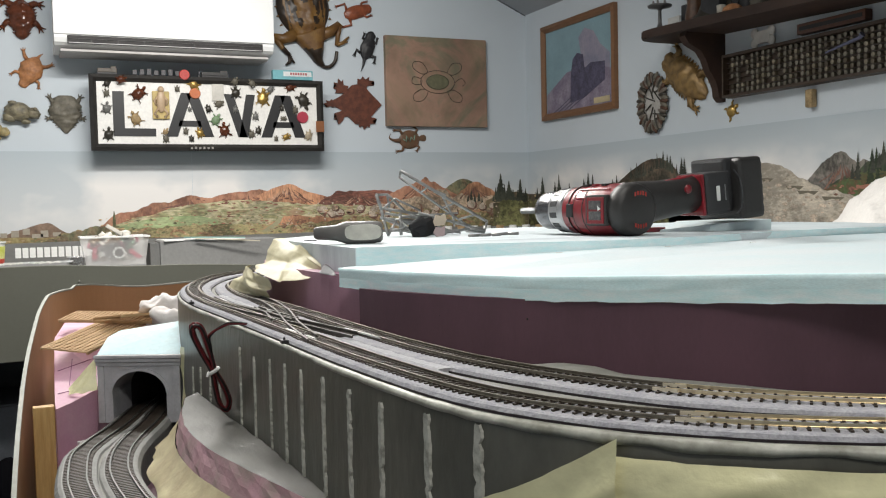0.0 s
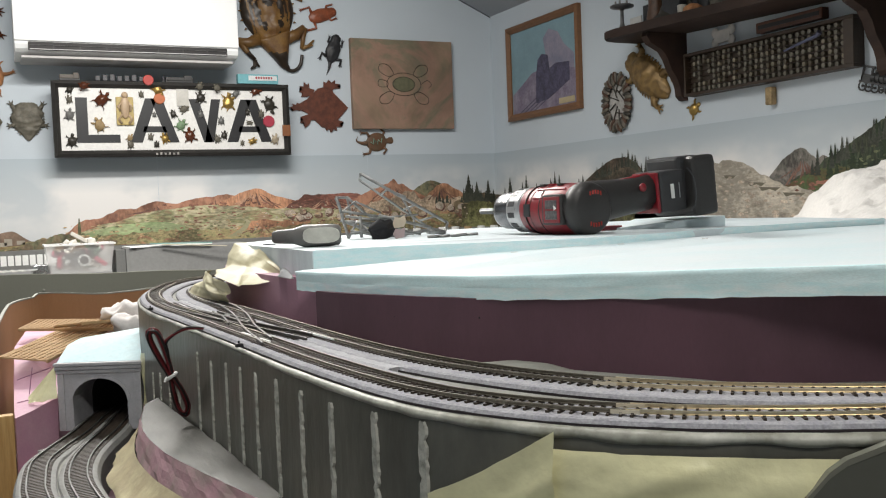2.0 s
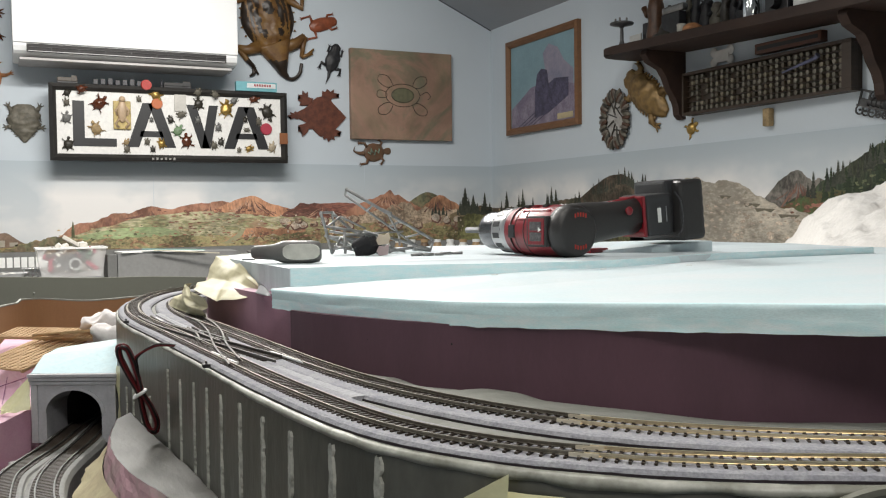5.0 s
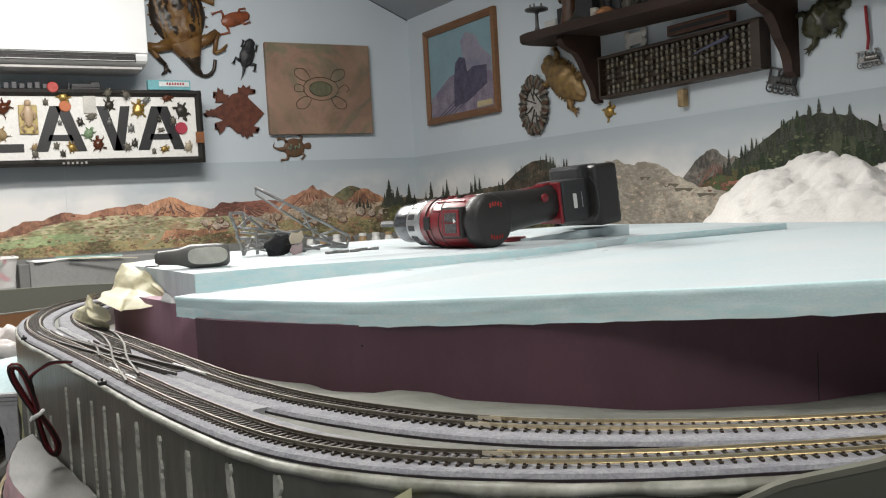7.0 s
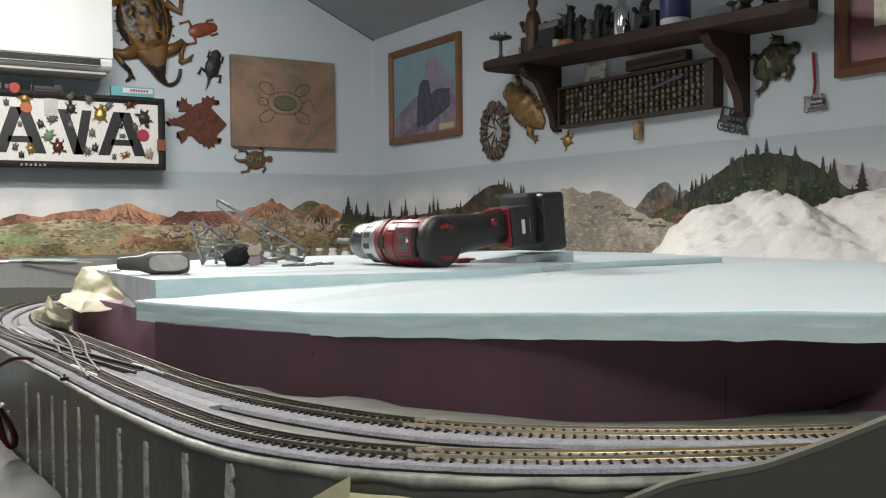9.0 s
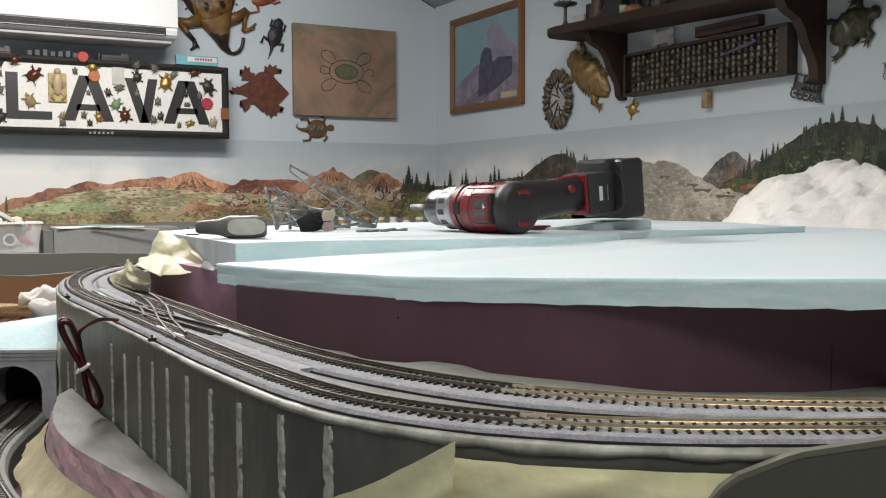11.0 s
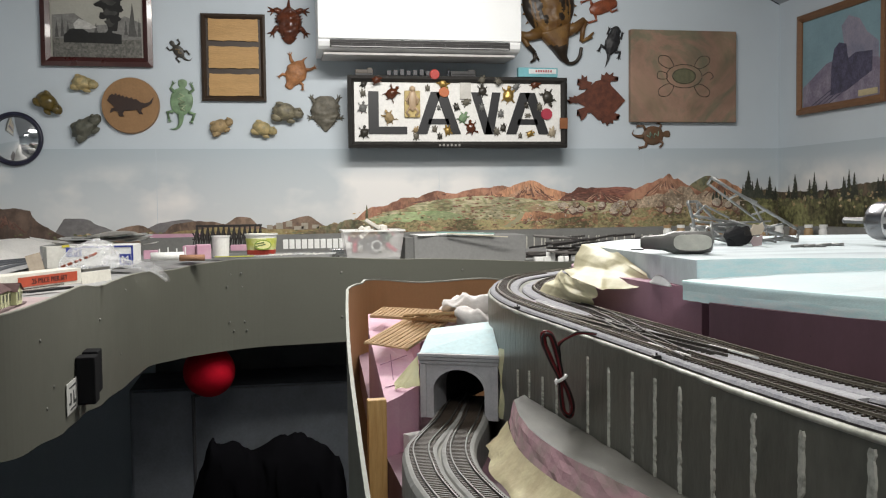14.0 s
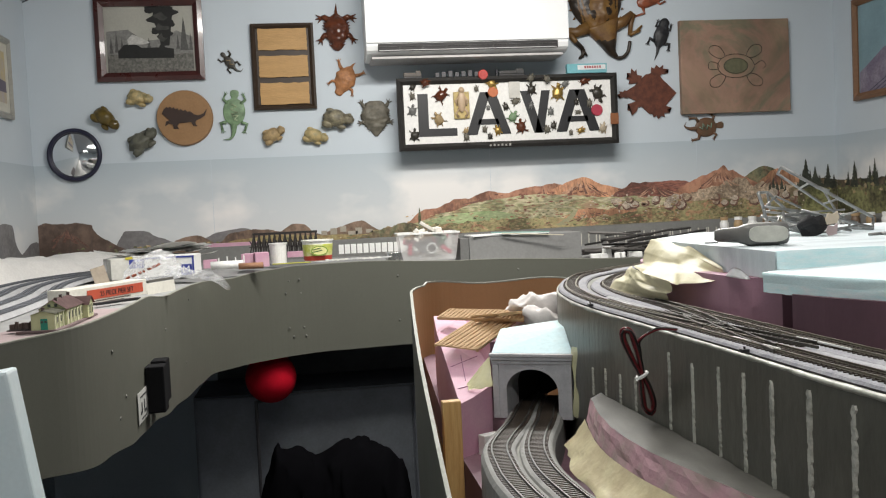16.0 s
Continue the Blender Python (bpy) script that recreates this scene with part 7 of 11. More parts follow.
for k, (a, b, h) in enumerate(((0.14, 0.34, 0.20), (0.19, 0.35, 0.26), (0.24, 0.36, 0.17), (0.76, 0.38, 0.18), (0.88, 0.36, 0.22), (0.49, 0.40, 0.12))):
    flat(ph, "photo_pine", [(bx(a + u), bz(b + v * h)) for u, v in ((-0.018, 0), (-0.010, 0.3), (-0.014, 0.32), (-0.006, 0.65), (0, 1), (0.007, 0.62), (0.013, 0.34), (0.009, 0.3), (0.019, 0))], 0.0067 + 0.00004 * k, greys[2])
for k in range(9):
    flat(ph, "photo_cloud", [(bx(0.62 + 0.10 * math.sin(k * 2.1) * (0.4 + k / 14) + (0.050 + 0.004 * k) * math.cos(t) * (1 + 0.2 * math.sin(t * 3 + k))), bz(0.52 + 0.042 * k + 0.045 * math.sin(t) * (1 + 0.25 * math.cos(t * 4 + k)))) for t in [i * math.pi / 7 for i in range(14)]], 0.00722 + 0.00003 * k, greys[1] if k % 3 else mat("photo_smoke_grey", (0.07, 0.068, 0.062), 0.35, var=0.5, scale=60, fine=0.3, bump=0))
flat(ph, "photo_tree", [(bx(a), bz(b)) for a, b in ((0.78, 0.36), (0.86, 0.36), (0.84, 0.5), (0.835, 0.62), (0.82, 0.76), (0.805, 0.62), (0.79, 0.5))], 0.0078, greys[2])

# three carved plaques in one dark frame
pq = thing("plaque_frame", label="dark wooden frame holding three tan rough-edged plaques", category="framed plaques")
x0, x1, z0, z1 = -0.360, -0.102, 1.737, 2.091
M_WALNUT = mat("dark_walnut", (0.040, 0.024, 0.014), 0.5, var=0.2, scale=20, bump=0.2, bscale=120, stretch=(1, 1, 4))
frame_box(pq, x0, x1, z0, z1, 0.020, 0.022, M_WALNUT)
part("backing", bm_box(x0 + 0.01, x1 - 0.01, YN - 0.008, YN - 0.001, z0 + 0.01, z1 - 0.01), M_WALNUT, pq)
M_PLQ = mat("tan_tooled_leather", (0.48, 0.28, 0.10), 0.55, var=0.12, scale=14, bump=0.4, bscale=90, fine=0.08, stretch=(0.6, 1, 3))
for k in range(3):
    zc = z0 + 0.066 + k * 0.1115
    lp = []
    for i in range(40):
        a = i / 40 * 4
        e, f = int(a), a - int(a)
        u, v = ((-1 + 2 * f, -1), (1, -1 + 2 * f), (1 - 2 * f, 1), (-1, 1 - 2 * f))[e]
        lp.append(((x0 + x1) / 2 + u * 0.100 + random.uniform(-0.0015, 0.0015), zc + v * 0.044 + random.uniform(-0.002, 0.002)))
    bm = bmesh.new()
    a = [bm.verts.new((u, YN - 0.008, z)) for u, z in lp]
    b = [bm.verts.new((u, YN - 0.015, z)) for u, z in lp]
    for i in range(40):
        bm.faces.new((a[i], a[(i + 1) % 40], b[(i + 1) % 40], b[i]))
    bm.faces.new(b)
    part("plaque", bm, M_PLQ, pq)

# round wooden disc with a dark lizard inlay
dsc = thing("lizard_disc", (-0.642, YN - 0.001, 1.716), label="round tan wooden disc with a dark lizard silhouette", category="wall plaque")
bm = bmesh.new()
cone(bm, 0.114, 0.110, 0.018, pose(0, 0, 0, 90), 48)
part("disc", bm, mat("tan_wood_slice", (0.30, 0.165, 0.07), 0.6, var=0.1, scale=20, bump=0.3, bscale=120), dsc)
bm = bmesh.new()
lz = [(-0.088, 0.018), (-0.080, 0.036), (-0.068, 0.046), (-0.062, 0.040), (-0.054, 0.048), (-0.048, 0.038), (-0.040, 0.045), (-0.034, 0.034), (-0.026, 0.040), (-0.020, 0.030), (-0.012, 0.036), (-0.004, 0.027), (0.006, 0.032), (0.014, 0.023), (0.024, 0.025), (0.040, 0.012), (0.058, 0.008), (0.076, 0.014), (0.092, 0.034),
      (0.082, 0.006), (0.064, -0.006), (0.046, -0.012), (0.042, -0.024), (0.050, -0.036), (0.034, -0.034), (0.026, -0.018), (0.004, -0.020), (-0.022, -0.022), (-0.030, -0.034), (-0.024, -0.044), (-0.044, -0.044), (-0.048, -0.026), (-0.062, -0.022), (-0.078, -0.032), (-0.074, -0.014), (-0.058, -0.008), (-0.072, 0.004)]
a = [bm.verts.new((u, -0.0185, z)) for u, z in lz]
b = [bm.verts.new((u, -0.0225, z)) for u, z in lz]
for i in range(len(lz)):
    bm.faces.new((a[i], a[(i + 1) % len(lz)], b[(i + 1) % len(lz)], b[i]))
bm.faces.new(b)
part("lizard_inlay", bm, mat("dark_brown_inlay", (0.035, 0.016, 0.010), 0.5, var=0.2), dsc, "dark brown lizard shape")

# small convex mirror with a dark rim
mr = thing("round_mirror", (-1.084, YN - 0.001, 1.581), label="small round convex mirror with a dark blue rim", category="mirror")
bm = bmesh.new()
n = 40
rings = []
for i in range(n):
    a = 2 * math.pi * i / n
    rings.append([bm.verts.new(((0.099 + 0.009 * math.cos(b)) * math.cos(a), -0.012 + 0.012 * math.sin(b), (0.099 + 0.009 * math.cos(b)) * math.sin(a))) for b in [2 * math.pi * k / 8 for k in range(8)]])
for i in range(n):
    r0, r1 = rings[i], rings[(i + 1) % n]
    for k in range(8):
        bm.faces.new((r0[k], r0[(k + 1) % 8], r1[(k + 1) % 8], r1[k]))
part("rim", bm, mat("dark_blue_rim", (0.012, 0.012, 0.035), 0.4), mr, smooth=True)
bm = bmesh.new()
sheet(bm, 24, 10, lambda u, v: (0.096 * v * math.cos(u * 2 * math.pi), -0.010 - 0.022 * (1 - v * v), 0.096 * v * math.sin(u * 2 * math.pi)))
bmesh.ops.remove_doubles(bm, verts=bm.verts[:], dist=1e-5)
part("glass", bm, mat("mirror_silver", (0.85, 0.86, 0.87), 0.03, metal=1.0, var=0.0, fine=0.0, bump=0), mr, "convex mirror glass", smooth=True)

# picture on the west wall
wp = thing("small_landscape_picture", label="pale landscape print in a silver-grey frame", category="framed picture")
frame_box(wp, 3.36, 3.755, 1.705, 2.005, 0.022, 0.02, mat("silver_grey_frame", (0.40, 0.39, 0.35), 0.4, metal=0.3), "W")
flat(wp, "print", [(3.37, 1.715), (3.745, 1.715), (3.745, 1.995), (3.37, 1.995)], 0.008, mat("cream_mat_board", (0.62, 0.60, 0.52), 0.7), "W")
flat(wp, "print_field", [(3.41, 1.76), (3.70, 1.76), (3.70, 1.95), (3.41, 1.95)], 0.0086, mat("printed_sand", (0.50, 0.40, 0.18), 0.6, var=0.3, scale=12, second=(0.4, 0.36, 0.36)), "W")
flat(wp, "print_dusk", [(3.41, 1.80), (3.70, 1.80), (3.70, 1.84), (3.55, 1.85), (3.41, 1.835)], 0.0092, mat("printed_dusk", (0.14, 0.12, 0.16), 0.6), "W")

# ---------------------------------------------------------------- split air conditioner
ac = thing("air_conditioner", label="white wall-mounted split air conditioner with an open louvre", category="air conditioner")
M_AC = mat("glossy_white_plastic", (0.86, 0.87, 0.87), 0.35, var=0.02, bump=0.02, fine=0.01)
ax0, ax1 = 0.104, 0.930
bm = bmesh.new()
prof = [(0.0, 2.225), (-0.17, 2.225), (-0.205, 2.205), (-0.212, 2.17), (-0.212, 1.955), (-0.206, 1.938), (-0.19, 1.928), (-0.10, 1.915), (-0.02, 1.915), (0.0, 1.92)]
a = [bm.verts.new((ax0, YN + y, z)) for y, z in prof]
b = [bm.verts.new((ax1, YN + y, z)) for y, z in prof]
for i in range(len(prof)):
    bm.faces.new((a[i], a[(i + 1) % len(prof)], b[(i + 1) % len(prof)], b[i]))
bm.faces.new(a)
bm.faces.new(b[::-1])
part("body", bm, M_AC, ac)
part("front_panel", bm_box(ax0 - 0.002, ax1 + 0.002, YN - 0.220, YN - 0.2125, 1.966, 2.222, 0.003), M_AC, ac)
# flat dark strip on the body stands in for the outlet's inner shade
part("outlet", bm_box(ax0 + 0.045, ax1 - 0.045, YN - 0.2145, YN - 0.2118, 1.932, 1.963), mat("outlet_shade", (0.018, 0.016, 0.016), 0.6), ac, "outlet slot with its shade put in as dark colour")
part("louvre", bm_box(ax0 + 0.050, ax1 - 0.050, YN - 0.222, YN - 0.2148, 1.9335, 1.9365, 0.001), mat("grey_white_louvre", (0.60, 0.58, 0.58), 0.4), ac, "tilted louvre blade")
part("louvre", bm_box(ax0 + 0.050, ax1 - 0.050, YN - 0.218, YN - 0.2148, 1.9500, 1.9515, 0.0005), mat("grey_louvre", (0.10, 0.095, 0.095), 0.4), ac, "upper louvre blade")
for k in range(7):
    x = ax0 + 0.13 + k * 0.095
    part("vane", bm_box(x, x + 0.002, YN - 0.218, YN - 0.2148, 1.937, 1.950), bpy.data.materials["grey_louvre"], ac)
# white plastic in reality; the grey carries the shade of the underside
part("chin", bm_box(ax0 + 0.02, ax1 - 0.02, YN - 0.2, YN - 0.02, 1.905, 1.9145, 0.002), mat("shaded_plastic", (0.55, 0.53, 0.52), 0.5), ac, "underside strip coloured grey for its shade")

# ---------------------------------------------------------------- station sign
SIGN_BEFORE = set(bpy.data.objects)
sg = thing("station_sign", label="white LAVA station sign in a black frame hung with trinkets", category="sign")
sx0, sx1, sz0, sz1 = 0.230, 1.188, 1.545, 1.849
M_SFR = mat("chipped_black_frame", (0.022, 0.020, 0.018), 0.5, var=0.3, scale=40, bump=0.3, bscale=160, fine=0.15)
frame_box(sg, sx0, sx1, sz0, sz1, 0.027, 0.032, M_SFR)
part("panel", bm_box(sx0 + 0.02, sx1 - 0.02, YN - 0.014, YN - 0.002, sz0 + 0.02, sz1 - 0.02), mat("white_enamel", (0.80, 0.79, 0.76), 0.4, var=0.05, scale=10, bump=0.05), sg)
M_LET = mat("black_enamel_letters", (0.018, 0.018, 0.020), 0.4, var=0.1, bump=0.1)


def letter(poly, hole=None):
    bm = bmesh.new()
    yb, yf = YN - 0.014, YN - 0.0165
    for q in poly:
        a = [bm.verts.new((u, yb, z)) for u, z in q]
        b = [bm.verts.new((u, yf, z)) for u, z in q]
        for i in range(len(q)):
            bm.faces.new((a[i], a[(i + 1) % len(q)], b[(i + 1) % len(q)], b[i]))
        bm.faces.new(b)
    return bm


zb, zt = 1.603, 1.783
lx = lambda f: sx0 + f * (sx1 - sx0)


def slant(x0, x1, w):
    """A slanting stroke from (x0 at the foot) to (x1 at the head)."""
    return [(x0, zb), (x0 + w, zb), (x1 + w, zt), (x1, zt)]


part("letter_l", letter([[(lx(0.090), zb), (lx(0.136), zb), (lx(0.136), zt), (lx(0.090), zt)], [(lx(0.136), zb), (lx(0.262), zb), (lx(0.262), zb + 0.032), (lx(0.136), zb + 0.032)]]), M_LET, sg, "black letter L")
for xa in (0.310, 0.720):
    part("letter_a", letter([slant(lx(xa - 0.006), lx(xa + 0.060), 0.046), [(lx(xa + 0.196) - 0.046, zb), (lx(xa + 0.196), zb), (lx(xa + 0.130), zt), (lx(xa + 0.130) - 0.046, zt)], [(lx(xa + 0.045), zb + 0.042), (lx(xa + 0.145), zb + 0.042), (lx(xa + 0.138), zb + 0.066), (lx(xa + 0.052), zb + 0.066)]]), M_LET, sg, "black letter A")
part("letter_v", letter([[(lx(0.553), zt), (lx(0.553) + 0.040, zt), (lx(0.618) + 0.032, zb), (lx(0.618) - 0.006, zb)], [(lx(0.690) - 0.038, zt), (lx(0.690), zt), (lx(0.618) + 0.036, zb), (lx(0.618) - 0.002, zb)]]), M_LET, sg, "black letter V")
for k in range(6):
    x = sx0 + 0.385 + k * 0.017
    part("scratch_mark", bm_box(x, x + 0.008, YN - 0.0326, YN - 0.0318, sz0 + 0.006, sz0 + 0.014 + 0.002 * (k % 2)), mat("pale_scratch", (0.35, 0.34, 0.32), 0.6), sg)
cols = dict(b=G_BROWN, t=G_TAN, k=G_DARK, g=G_GREY, o=G_ORANGE, y=G_GOLD, n=G_GREEN, p=glaze("pewter", (0.20, 0.20, 0.19), 0.35), c=glaze("cream_bone", (0.50, 0.42, 0.30), 0.5))
trk = [(0.07, 0.88, 34, "k", 20), (0.067, 0.75, 32, "g", -10), (0.065, 0.55, 46, "p", 10), (0.07, 0.21, 50, "k", 5), (0.125, 0.93, 42, "b", 70), (0.195, 0.75, 66, "b", 40), (0.182, 0.42, 58, "t", -30), (0.295, 0.46, 30, "c", 0),
       (0.355, 0.83, 28, "g", 0), (0.425, 0.90, 50, "y", 140), (0.485, 0.57, 34, "k", -20), (0.53, 0.64, 40, "g", 60), (0.515, 0.42, 50, "n", 30), (0.552, 0.28, 58, "b", -10), (0.605, 0.80, 50, "k", 0), (0.602, 0.57, 30, "p", 0),
       (0.60, 0.95, 36, "g", 30), (0.675, 0.93, 36, "g", -40), (0.725, 0.74, 68, "y", 5), (0.76, 0.86, 36, "p", 45), (0.69, 0.48, 36, "p", 0), (0.70, 0.28, 36, "k", 10), (0.67, 0.23, 36, "g", -15), (0.85, 0.90, 46, "b", 80), (0.91, 0.72, 70, "k", 160),
       (0.872, 0.58, 34, "g", 0), (0.81, 0.60, 28, "k", 0), (0.815, 0.46, 26, "g", 90), (0.93, 0.22, 44, "c", 15), (0.825, 0.20, 36, "y", 70), (0.78, 0.17, 24, "g", 0), (0.445, 0.24, 42, "y", -20), (0.408, 0.16, 28, "k", 0), (0.385, 0.26, 30, "g", 10), (0.405, 0.56, 22, "p", 0), (0.302, 0.16, 34, "g", 0), (0.30, 0.25, 30, "t", 30)]
for fx, fz, sz, c, rot in trk:
    ob = critter("trinket", lx(fx), sz0 + fz * (sz1 - sz0), sz / 1000 * 1.22, rot, cols[c], "small moulded reptile trinket fixed to the sign", depth=0.6, tail=0.4, legs=0.4, rugged=0.12, group="sign trinkets", kind="lizard" if sz > 45 else "turtle")
    ob.location.y = YN - 0.0170 if 0.08 < fz < 0.92 else YN - 0.033
for fx, fz, r, c, h in ((0.527, 0.80, 0.0, (0.62, 0.60, 0.55), 0.05), (0.43, 0.78, 0.023, (0.55, 0.16, 0.06), 0), (0.905, 0.48, 0.026, (0.42, 0.05, 0.08), 0), (0.385, 1.02, 0.022, (0.45, 0.03, 0.02), 0)):
    if r:
        bm = bmesh.new()
        cone(bm, r, r * 0.9, 0.006, pose(0, 0, 0, 90), 24)
        tagged(part("button_badge", bm, mat("badge_enamel", c, 0.3, var=0.1), m=pose(lx(fx), YN - (0.0165 if fz < 1 else 0.033), sz0 + fz * (sz1 - sz0))), "round enamel badge pinned to the sign", "badge", "sign badges")
    else:
        tagged(part("card_tag", bm_box(-0.024, 0.024, -0.004, 0, -0.035, 0.035, 0.0008), mat("grey_card", c, 0.5), m=pose(lx(fx), YN - 0.0165, sz0 + fz * (sz1 - sz0))), "small grey card tag on the sign", "tag", "sign badges")
tagged(part("leather_tag", bm_box(-0.018, 0.018, -0.006, 0, -0.024, 0.024, 0.002), mat("brown_leather", (0.25, 0.09, 0.03), 0.5), m=pose(sx1 - 0.02, YN - 0.033, sz0 + 0.105)), "small brown leather tag at the sign edge", "tag", "sign badges")
tb = thing("gold_totem", (lx(0.285), YN - 0.0165, sz0 + 0.19), label="gold and cream moulded lizard totem on the sign", category="wall ornament")
part("base", bm_box(-0.034, 0.034, -0.008, 0, -0.062, 0.052, 0.004), mat("straw_gold", (0.55, 0.42, 0.16), 0.5, var=0.3, scale=50, bump=0.4, bscale=150), tb)
bm = bmesh.new()
ball(bm, 0.018, pose(0, -0.012, 0.01), 14, 10, (1, 0.6, 2.6))
ball(bm, 0.013, pose(0, -0.014, 0.058), 12, 8)
for sx in (-1, 1):
    tube(bm, [(sx * 0.012, -0.012, 0.03), (sx * 0.026, -0.012, 0.012), (sx * 0.018, -0.012, -0.005)], 0.005, 6)
    tube(bm, [(sx * 0.012, -0.012, -0.02), (sx * 0.026, -0.012, -0.04), (sx * 0.014, -0.012, -0.055)], 0.005, 6)
part("figure", bm, mat("cream_resin", (0.55, 0.40, 0.26), 0.4), tb, smooth=True)
# things standing on top of the sign
tl = thing("teal_box", (1.055, YN - 0.018, sz1 + 0.001), label="small teal and white printed box lying on the sign", category="box")
part("carton", bm_box(-0.088, 0.088, -0.014, 0.014, 0, 0.040, 0.001), mat("teal_card", (0.16, 0.42, 0.47), 0.5), tl)
part("label", bm_box(-0.042, 0.082, -0.0150, -0.0142, 0.014, 0.034), mat("white_label", (0.7, 0.72, 0.72), 0.5), tl, "white label")
for k in range(7):
    part("print_bar", bm_box(-0.012 + k * 0.011, -0.005 + k * 0.011, -0.0156, -0.0151, 0.020, 0.030), mat("red_print", (0.35, 0.05, 0.06), 0.5), tl)
for x, w, h, c in ((0.30, 0.075, 0.030, (0.09, 0.075, 0.06)), (0.725, 0.11, 0.028, (0.03, 0.03, 0.03)), (0.66, 0.008, 0.03, (0.02, 0.02, 0.03))):
    o = thing("model_engine", (x, YN - 0.018, sz1 + 0.001), label="tiny dark model locomotive standing on the sign", category="model locomotive", group="sign-top models")
    mm = mat("tiny_engine_paint", c, 0.5, var=0.2)
    part("body", bm_box(-w / 2, w / 2, -0.010, 0.010, 0.006, h * 0.75, 0.003), mm, o)
    part("cab", bm_box(w * 0.18, w * 0.46, -0.011, 0.011, 0.006, h, 0.002), mm, o)
    part("undercarriage", bm_box(-w / 2, w / 2, -0.008, 0.008, 0, 0.006), M_BLACK, o)
for k in range(7):
    x = 0.405 + k * 0.028
    tagged(part("small_peg", bm_box(-0.009, 0.009, -0.006, 0.006, 0, 0.020 + 0.003 * (k % 3), 0.002), mat("grey_peg", (0.07, 0.07, 0.075), 0.5), m=pose(x, YN - 0.02, sz1 + 0.001)), "tiny grey pegs in a row on the sign", "peg", "sign-top pegs")

# added box, unseen: fills the gap behind the pushed-out sign
part("deep_back", bm_box(sx0 + 0.012, sx1 - 0.012, YN - 0.0018, YN + 0.096, sz0 + 0.012, sz1 - 0.012), M_SFR, sg, "added black box behind the sign, unseen, for its shadow")
# the sign's face is set 0.1 m off the wall to lengthen its shadow
off_wall = Matrix.Translation((0, 0, 1.3)) @ Matrix.Scale((YN - 0.1) / YN, 4) @ Matrix.Translation((0, 0, -1.3))
for o in set(bpy.data.objects) - SIGN_BEFORE:
    if o.parent is None:
        o.matrix_basis = off_wall @ o.matrix_basis

# square copper panel with a turtle drawing
ar = thing("copper_art_panel", label="square mottled copper panel with an etched turtle design", category="wall art")
part("panel", bm_box(1.483, 1.987, YN - 0.030, YN - 0.002, 1.658, 2.065, 0.003), paint("mottled_copper", [(0.13, 0.085, 0.05), (0.22, 0.12, 0.07), (0.14, 0.125, 0.07), (0.25, 0.135, 0.085), (0.19, 0.125, 0.07), (0.12, 0.115, 0.065)], 3.0, (1, 1, 1), 0.12, 3), ar)
bm = bmesh.new()
cx, cz = 1.735, 1.862


def outline3(pts, r=0.0014, closed=True):
    q = smooth_line([(cx + u, YN - 0.031, cz + v) for u, v in pts], 0.006, closed)
    tube(bm, q, r, 5)


outline3([(0.085 * math.cos(a), 0.052 * math.sin(a)) for a in [k * math.pi / 6 for k in range(12)]])
outline3([(0.055 * math.cos(a), 0.032 * math.sin(a)) for a in [k * math.pi / 6 for k in range(12)]])
for sx, sz in ((-1, 1), (1, 1), (-1, -1), (1, -1)):
    outline3([(sx * 0.05, sz * 0.045), (sx * 0.075, sz * 0.085), (sx * 0.115, sz * 0.088), (sx * 0.12, sz * 0.06), (sx * 0.08, sz * 0.035)])
outline3([(-0.082, 0.01), (-0.12, 0.02), (-0.125, -0.01), (-0.084, -0.012)])
outline3([(0.084, 0.0), (0.12, 0.02), (0.14, 0.0), (0.125, -0.015)], closed=False)
part("etched_turtle", bm, mat("dark_etch", (0.05, 0.035, 0.025), 0.5), ar, "dark etched turtle lines")
bm = bmesh.new()
cone(bm, 0.058, 0.05, 0.002, pose(cx, YN - 0.0302, cz, 90) @ Matrix.Diagonal((1, 0.62, 1, 1)), 24)
part("green_shell", bm, mat("verdigris", (0.15, 0.145, 0.085), 0.5, var=0.3, scale=60), ar, "verdigris shell")


# ---------------------------------------------------------------- east wall
M_OAK = mat("oak_frame", (0.20, 0.095, 0.04), 0.45, var=0.15, scale=20, bump=0.15, bscale=150, stretch=(1, 1, 4))
tp2 = thing("framed_train_painting", label="violet mountain train painting in an oak frame", category="framed picture")
y0, y1, z0, z1 = 3.226, 3.824, 1.676, 2.106
frame_box(tp2, y0, y1, z0, z1, 0.030, 0.026, M_OAK, "E")
part("canvas", bm_box(XE - 0.008, XE - 0.001, y0 + 0.02, y1 - 0.02, z0 + 0.02, z1 - 0.02), mat("painted_teal_sky", (0.23, 0.36, 0.41), 0.45, var=0.15, scale=6, bump=0.1, bscale=200), tp2)
fy = lambda u: y1 - u * (y1 - y0)
fz = lambda v: z0 + v * (z1 - z0)
V1 = mat("painted_violet_slope", (0.17, 0.14, 0.20), 0.5, var=0.3, scale=18, second=(0.30, 0.27, 0.33), mix_at=0.55, fine=0.2)
V2 = mat("painted_dark_engine", (0.045, 0.045, 0.075), 0.5, var=0.3, scale=30, second=(0.10, 0.09, 0.15), fine=0.2)
V3 = mat("painted_lilac_smoke", (0.30, 0.27, 0.33), 0.5, var=0.2, scale=14, second=(0.20, 0.20, 0.27), fine=0.1)
